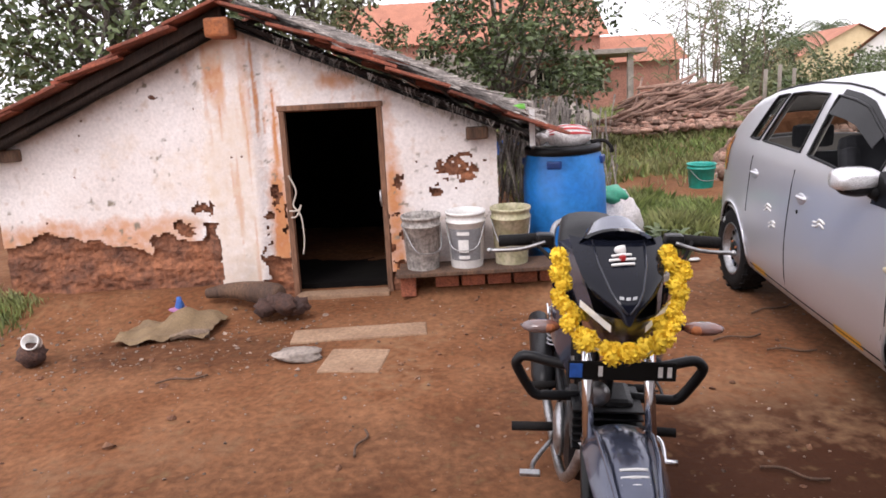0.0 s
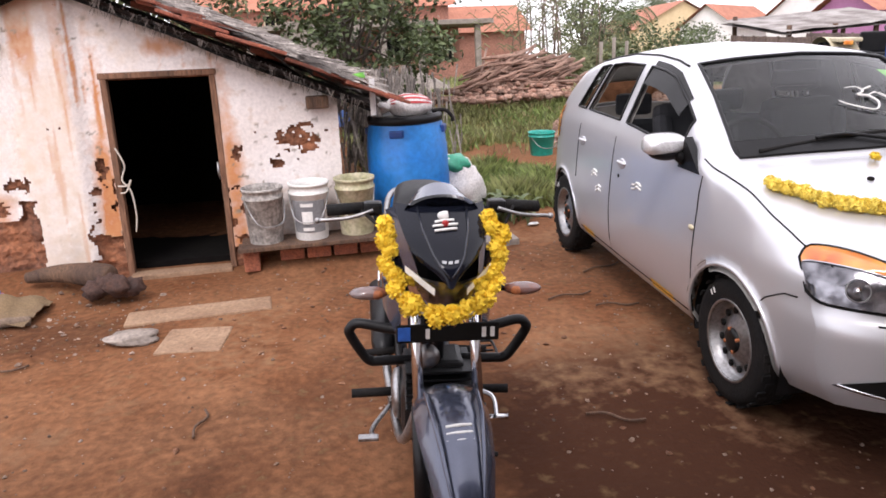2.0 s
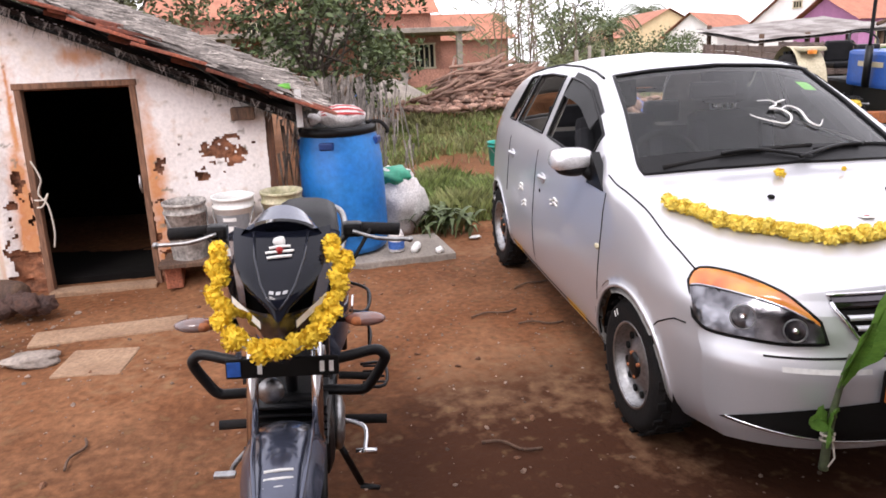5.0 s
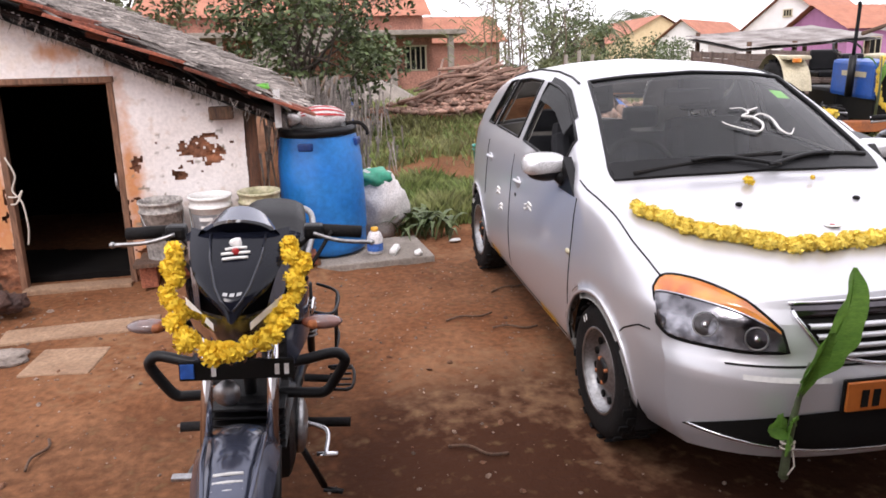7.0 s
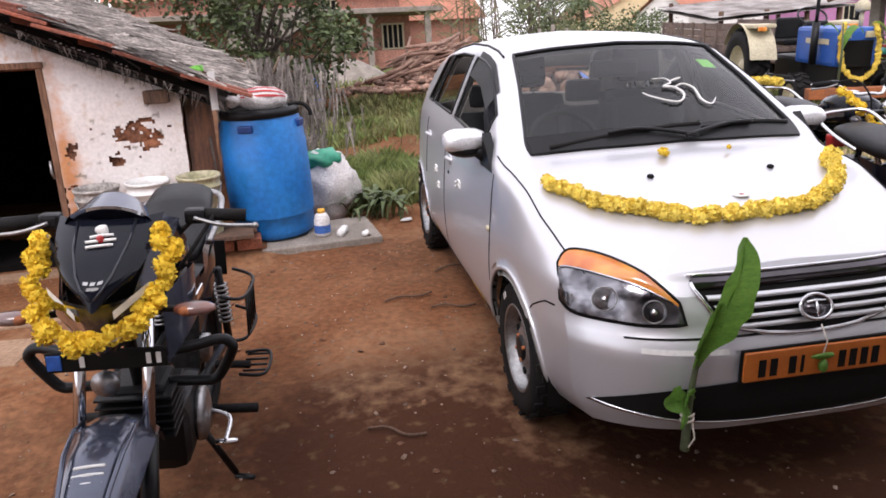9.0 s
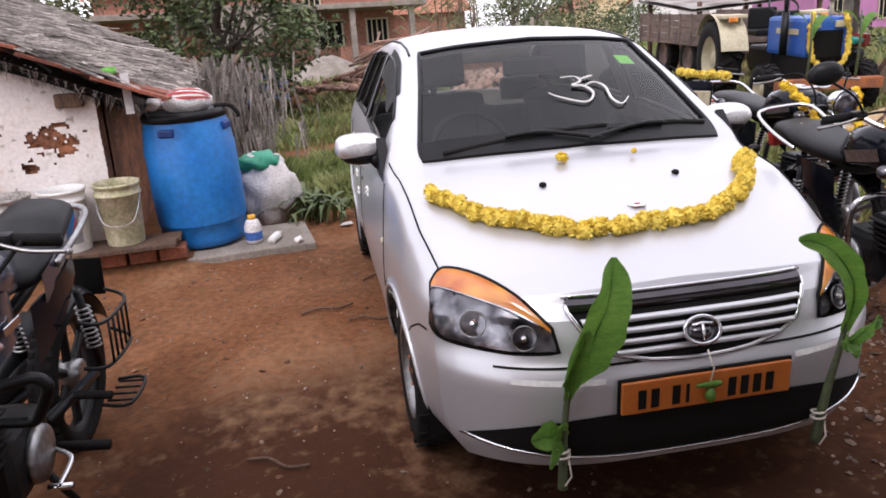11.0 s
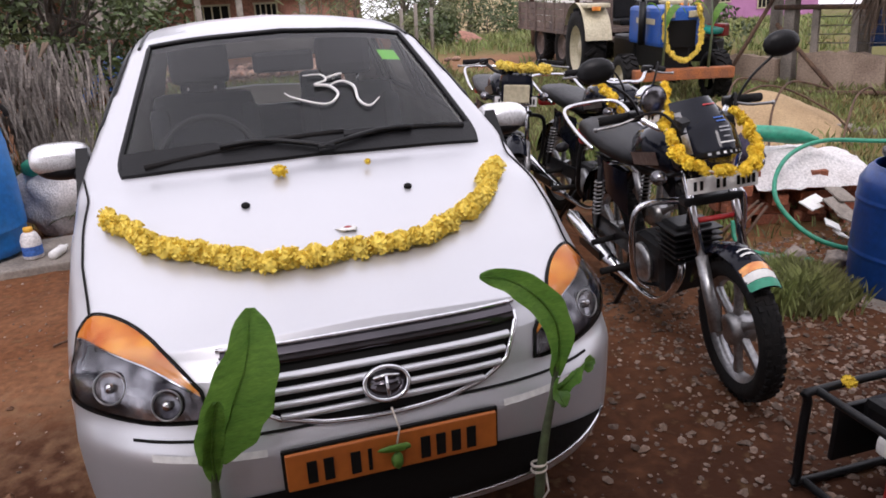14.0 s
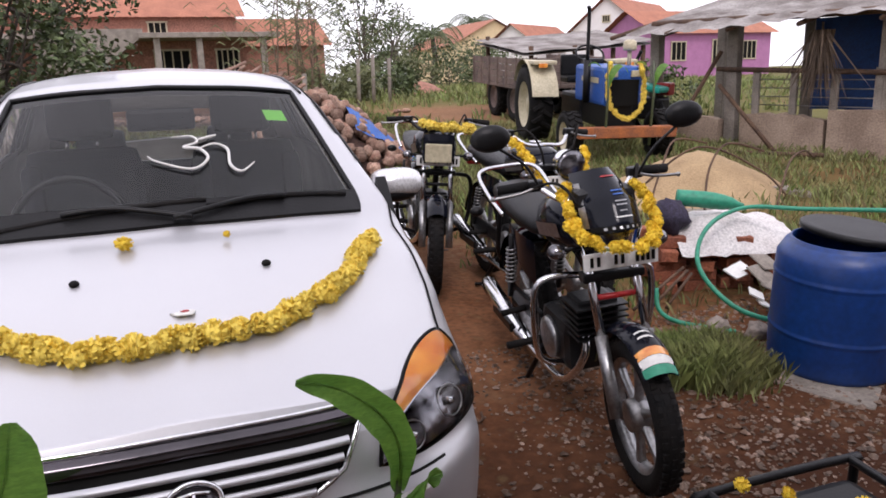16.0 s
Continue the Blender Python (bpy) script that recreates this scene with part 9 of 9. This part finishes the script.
part("blue_sheet", Shape().grid([[(s, 1.7 + 0.05 * math.sin(5 * s), z + zoff(3)) for z in np.linspace(0.55, 1.95, 6)] for s in np.linspace(1.35, 6.0, 30)]), M_TARP, shed, "dark blue plastic sheet hung in the shed")
# near-black, to paint the shade at the back of the shed
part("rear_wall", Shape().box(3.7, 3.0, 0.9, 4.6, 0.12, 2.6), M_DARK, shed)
for k, (a, b_) in enumerate((((0.1, -0.5, -0.05), (0.75, 0.0, 1.45)), ((-0.3, -0.7, 0.05), (1.9, -0.45, 0.0)), ((0.8, -0.1, 0.95), (1.9, -0.5, 0.05)), ((0.2, -0.9, 0.03), (2.6, -0.6, 0.05)))):
    solo("leaning_pole", Shape().tube([Vector(a), Vector(b_)], 0.032, 7), M_TIMBER, SH, "weathered pole lying against the shed", "pole", "poles")
for s, z in ((2.25, 1.65), (4.0, 1.35)):
    g = thing("dry_palm_frond", SH @ Matrix.Translation((s, -0.12, zoff(s))), "dry palm frond hanging from the rail", "frond", "hanging fronds")
    rd = random.Random(int(s * 10))
    fs = Shape()
    for k in range(160):
        a = rd.gauss(0, 0.22)
        ln = rd.uniform(0.4, 1.15)
        x0 = rd.gauss(0, 0.05)
        fs.add([(x0, rd.uniform(-0.1, 0.05), z), (x0 + 0.025, rd.uniform(-0.1, 0.05), z), (x0 + ln * math.sin(a), rd.uniform(-0.18, 0.05), z - ln * math.cos(a))], [(0, 1, 2)])
    tagged(part("leaflet_mass", fs, M_PALMDRY, g, fix=False, smooth=False), kind="stuff")
    part("rib", Shape().tube([(0, 0, z + 0.1), (0.05, -0.05, z - 0.6)], 0.015, 6), M_PALMDRY, g)

# ---- far buildings ----
def gable(m, w, d, h, pitch, wall, roof, label, windows=(), over=0.4, axis="x"):
    """A house with a pitched roof; its ridge runs along x, or along y where the gable faces the yard."""
    g = thing("house", m, label, "house", "houses")
    part("wall", Shape().box(0, d / 2, h / 2 - 0.3, w, d, h + 0.6), wall, g)
    if axis == "x":
        rz = h + pitch * d / 2
        part("gable_wall", Shape().prism([(0, h), (d, h), (d / 2, rz)], -w / 2, w / 2, "x"), wall, g)
        for y0, y1 in ((-over, d / 2), (d + over, d / 2)):
            rows = [[(-w / 2 - over + (w + 2 * over) * k / 60, y0 + (y1 - y0) * q, (h - pitch * over) + (rz - h + pitch * over) * q + 0.10 + 0.035 * abs(math.sin(k * 1.3)) + (0.03 if int(q * 12) % 2 else 0)) for q in np.linspace(0, 1, 13)] for k in range(61)]
            part("roof", Shape().grid(rows), roof, g, "clay tile roof")
    else:
        rz = h + pitch * w / 2
        part("gable_wall", Shape().prism([(-w / 2, h), (w / 2, h), (0, rz)], 0.0, d, "y"), wall, g)
        for x0 in (-w / 2 - over, w / 2 + over):
            rows = [[(x0 * (1 - q), -over + (d + 2 * over) * k / 40, (h - pitch * over) + (rz - h + pitch * over) * q + 0.10 + 0.035 * abs(math.sin(k * 1.3))) for q in np.linspace(0, 1, 10)] for k in range(41)]
            part("roof", Shape().grid(rows), roof, g, "clay tile roof")
    for x, z, ww, hh in windows:
        wd = part("window", Shape().box(x, -0.01, z, ww, 0.10, hh), M_INK, g, "dark window opening")
        part("window_frame", Shape().box(x, -0.05, z + hh / 2, ww + 0.14, 0.06, 0.07).box(x, -0.05, z - hh / 2, ww + 0.14, 0.06, 0.07).box(x - ww / 2, -0.05, z, 0.07, 0.06, hh).box(x + ww / 2, -0.05, z, 0.07, 0.06, hh), M_CREAM, wd)
        for q in range(1, 3):
            part("mullion", Shape().box(x - ww / 2 + ww * q / 3, -0.05, z, 0.05, 0.05, hh), M_CREAM, wd)
    return g


HB = Matrix.Translation((1.2, 38.0, 1.15))
brick_house = gable(HB, 13.6, 9.0, 3.75, 0.55, M_BRICKWALL, M_TILE_FAR, "two-storey unplastered brick house with a clay tile roof", windows=((3.2, 3.1, 0.8, 0.7), (-2.0, 3.1, 0.8, 0.7)))
wing = thing("house", Matrix.Translation((1.2, 34.4, 1.12)), "brick ground-floor wing with a concrete porch roof on pillars", "house", "houses")
part("wall", Shape().box(-0.4, 2.6, 1.2, 14.5, 2.0, 2.9), M_BRICKWALL, wing)
part("canopy", Shape().box(5.1, 0.9, 2.62, 5.8, 3.4, 0.22, bev=0.03), M_CONCRETE, wing, "grey concrete porch slab")
part("canopy", Shape().box(-4.5, 0.9, 2.62, 6.5, 3.4, 0.22, bev=0.03), M_CONCRETE, wing)
part("stair_slab", Shape().prism([(-1.6, 1.2), (0.4, 1.2), (2.4, 2.6), (2.4, 2.9), (0.2, 2.9), (-1.6, 2.9)], -0.5, 1.4, "y"), M_CONCRETE, wing, "concrete stair flank")
for x in (2.9, 4.6, 7.3, -3.0, -6.0):
    part("pillar", Shape().box(x, -0.45, 1.2, 0.26, 0.26, 2.7, bev=0.02), M_CONCRETE, wing)
for x, ww in ((3.6, 1.5), (6.0, 1.0), (-4.6, 1.6)):
    wd = part("window", Shape().box(x, 1.58, 1.55, ww, 0.08, 1.1), M_INK, wing, "dark barred window")
    part("window_frame", Shape().box(x, 1.53, 2.12, ww + 0.15, 0.06, 0.08).box(x, 1.53, 0.98, ww + 0.15, 0.06, 0.08).box(x - ww / 2, 1.53, 1.55, 0.08, 0.06, 1.1).box(x + ww / 2, 1.53, 1.55, 0.08, 0.06, 1.1), M_CREAM, wd)
    for q in range(1, 4):
        part("mullion", Shape().box(x - ww / 2 + ww * q / 4, 1.53, 1.55, 0.06, 0.05, 1.1), M_CREAM, wd)
part("parapet", Shape().box(5.6, 0.2, 0.5, 3.2, 0.15, 0.8), M_BRICKWALL, wing, "low brick parapet")
gable(Matrix.Translation((11.0, 42.0, 1.1)), 4.6, 6.0, 2.6, 0.5, M_BRICKWALL, M_TILE_FAR, "low brick house with a clay tile roof")
gable(Matrix.Translation((38.6, 70.0, 1.1)), 10.0, 12.0, 3.6, 0.5, M_YELLOWWALL, M_TILE_FAR, "cream-yellow house with an orange tile roof", axis="y")
gable(Matrix.Translation((38.2, 50.0, 1.1)) @ pose(0, 0, 0, 0, 0, -58), 7.0, 12.0, 3.4, 0.8, M_WHITEWALL, M_TILE_FAR, "white gabled house with a red tile roof", axis="y", windows=((0.0, 4.6, 0.6, 0.5),))
gable(Matrix.Translation((33.0, 56.0, 1.1)) @ pose(0, 0, 0, 0, 0, -58), 4.6, 8.0, 3.0, 0.7, M_WHITEWALL, M_TILE_FAR, "small white gabled house with a tile roof", axis="y")
gable(Matrix.Translation((40.0, 40.0, 1.1)), 10.0, 6.0, 2.9, 0.5, M_PINK, M_TILE_FAR, "pink-walled house with a red tile roof", windows=((-3.2, 1.7, 1.2, 1.2), (0.2, 1.5, 1.0, 1.8), (3.0, 1.7, 1.2, 1.2)))
# thatched lean-to beyond the trailer
lt = thing("lean_to", upright(12.95, 16.5, 0.18), "open lean-to with a grey thatched roof on poles", "lean-to")
part("roof", Shape().grid([[(x, y, 1.15 + 0.16 * (y + 1.2) + 0.03 * fbm(x * 3, y * 3) + 0.10 * x / 1.7) for y in np.linspace(-1.2, 1.4, 8)] for x in np.linspace(-1.9, 1.9, 16)]).grid([[(x, y, 1.07 + 0.16 * (y + 1.2) + 0.10 * x / 1.7) for y in np.linspace(-1.2, 1.4, 8)] for x in np.linspace(-1.9, 1.9, 16)]), M_TIN, lt, "grey thatch and tin sheets")
for x, y in ((-1.6, -1.0), (-0.4, -1.0), (0.7, -1.0), (1.6, -1.0), (-1.6, 1.2), (1.6, 1.2)):
    part("pole", Shape().tube([(x, y, -0.2), (x, y, 1.15 + 0.16 * (y + 1.2))], 0.06, 8), M_TIMBER, lt)
for k in range(9):
    part("stacked_wood", Shape().tube([(-1.6 + 0.05 * k, 0.4, 0.1 + 0.09 * k), (1.5, 0.45, 0.12 + 0.09 * k)], 0.045, 7), M_FIREWOOD, lt)


def palm(x, y, h, crown, seed, label):
    g = thing("palm_tree", upright(x, y), label, "palm", "palms")
    part("trunk", Shape().tube(smooth_path([(0, 0, -0.3), (0.3, 0, h * 0.5), (0.1, 0, h)], 6), [0.26 - 0.008 * k for k in range(13)], 8), M_BARK, g)
    rd = random.Random(seed)
    for k in range(17):
        a = 2 * math.pi * k / 17 + rd.uniform(-0.15, 0.15)
        el = rd.uniform(-0.4, 0.9)
        c1, s1 = math.cos(a), math.sin(a)
        sp = bezier((0.1, 0, h), (0.1 + crown * 0.35 * c1, crown * 0.35 * s1, h + crown * (0.25 + 0.35 * el)), (crown * 0.8 * c1, crown * 0.8 * s1, h + crown * 0.35 * el), (crown * c1, crown * s1, h - crown * (0.35 - 0.3 * el)), 12)
        fr_ = Shape().tube(sp, 0.04, 5)
        for q, p in enumerate(sp[1:]):
            for sg in (-1, 1):
                for u in (0.0, 0.5):
                    b0 = p + (sp[q] - p) * u
                    t = Vector((-s1 * sg, c1 * sg, -0.75)) * crown * 0.24 + (p - sp[q]) * 0.6
                    fr_.add([b0, b0 + (p - sp[q]) * 0.22, b0 + t], [(0, 1, 2)])
        part("frond", fr_, M_LEAF, g, fix=False, smooth=False)


palm(47.0, 92.0, 7.6, 3.6, 1, "tall coconut palm beyond the houses")
palm(24.0, 52.0, 3.6, 2.4, 2, "young palm above the bushes")
# fence stakes and far posts
for k, (x, y, h) in enumerate(((8.2, 19.0, 1.2), (8.7, 19.3, 1.3), (4.9, 17.0, 1.0), (6.2, 16.5, 0.9), (9.4, 20.0, 1.2))):
    solo("fence_stake", Shape().tube([(0, 0, -0.1), (0.03, 0, h)], 0.05, 7), M_CONCRETE, upright(x, y), "grey stone fence stake leaning slightly", "stake", "fence stakes")
solo("utility_pole", Shape().tube([(0, 0, 0), (0, 0, 4.6)], 0.06, 8), M_CONCRETE, upright(1.35, 19.0), "slim grey concrete pole", "pole")
solo("brick_heap", Shape().grid([[(x, y, heap_h(x, y, 1.2, 0.8, 0.5) + 0.04 * fbm(x * 6, y * 6)) for x in np.linspace(-1.2, 1.2, 18)] for y in np.linspace(-0.8, 0.8, 12)]), M_BRICKWALL, upright(12.2, 25.0), "heap of red bricks beside the path", "brick heap")

# ---- unseen wall and eave, added to shade the near yard and bounce light ----
wall_s = Shape().box(4.4, -1.75, 1.9, 11.6, 0.25, 5.0)
tagged(part("unseen_wall", wall_s, M_WHITEWALL, None), "added unseen white wall that blocks sky and bounces light", "wall", kind="structure")
eave = Shape().grid([[(x, y, 3.05 + 0.30 * (-0.2 - y)) for y in (-1.7, -1.1, -0.4, 0.25)] for x in np.linspace(-1.4, 10.2, 12)])
eave.grid([[(x, y, 2.98 + 0.30 * (-0.2 - y)) for y in (-1.7, -1.1, -0.4, 0.25)] for x in np.linspace(-1.4, 10.2, 12)])
tagged(part("unseen_eave", eave, M_TIMBER, None), "added unseen timber eave that shades the near yard", "roof", kind="structure")
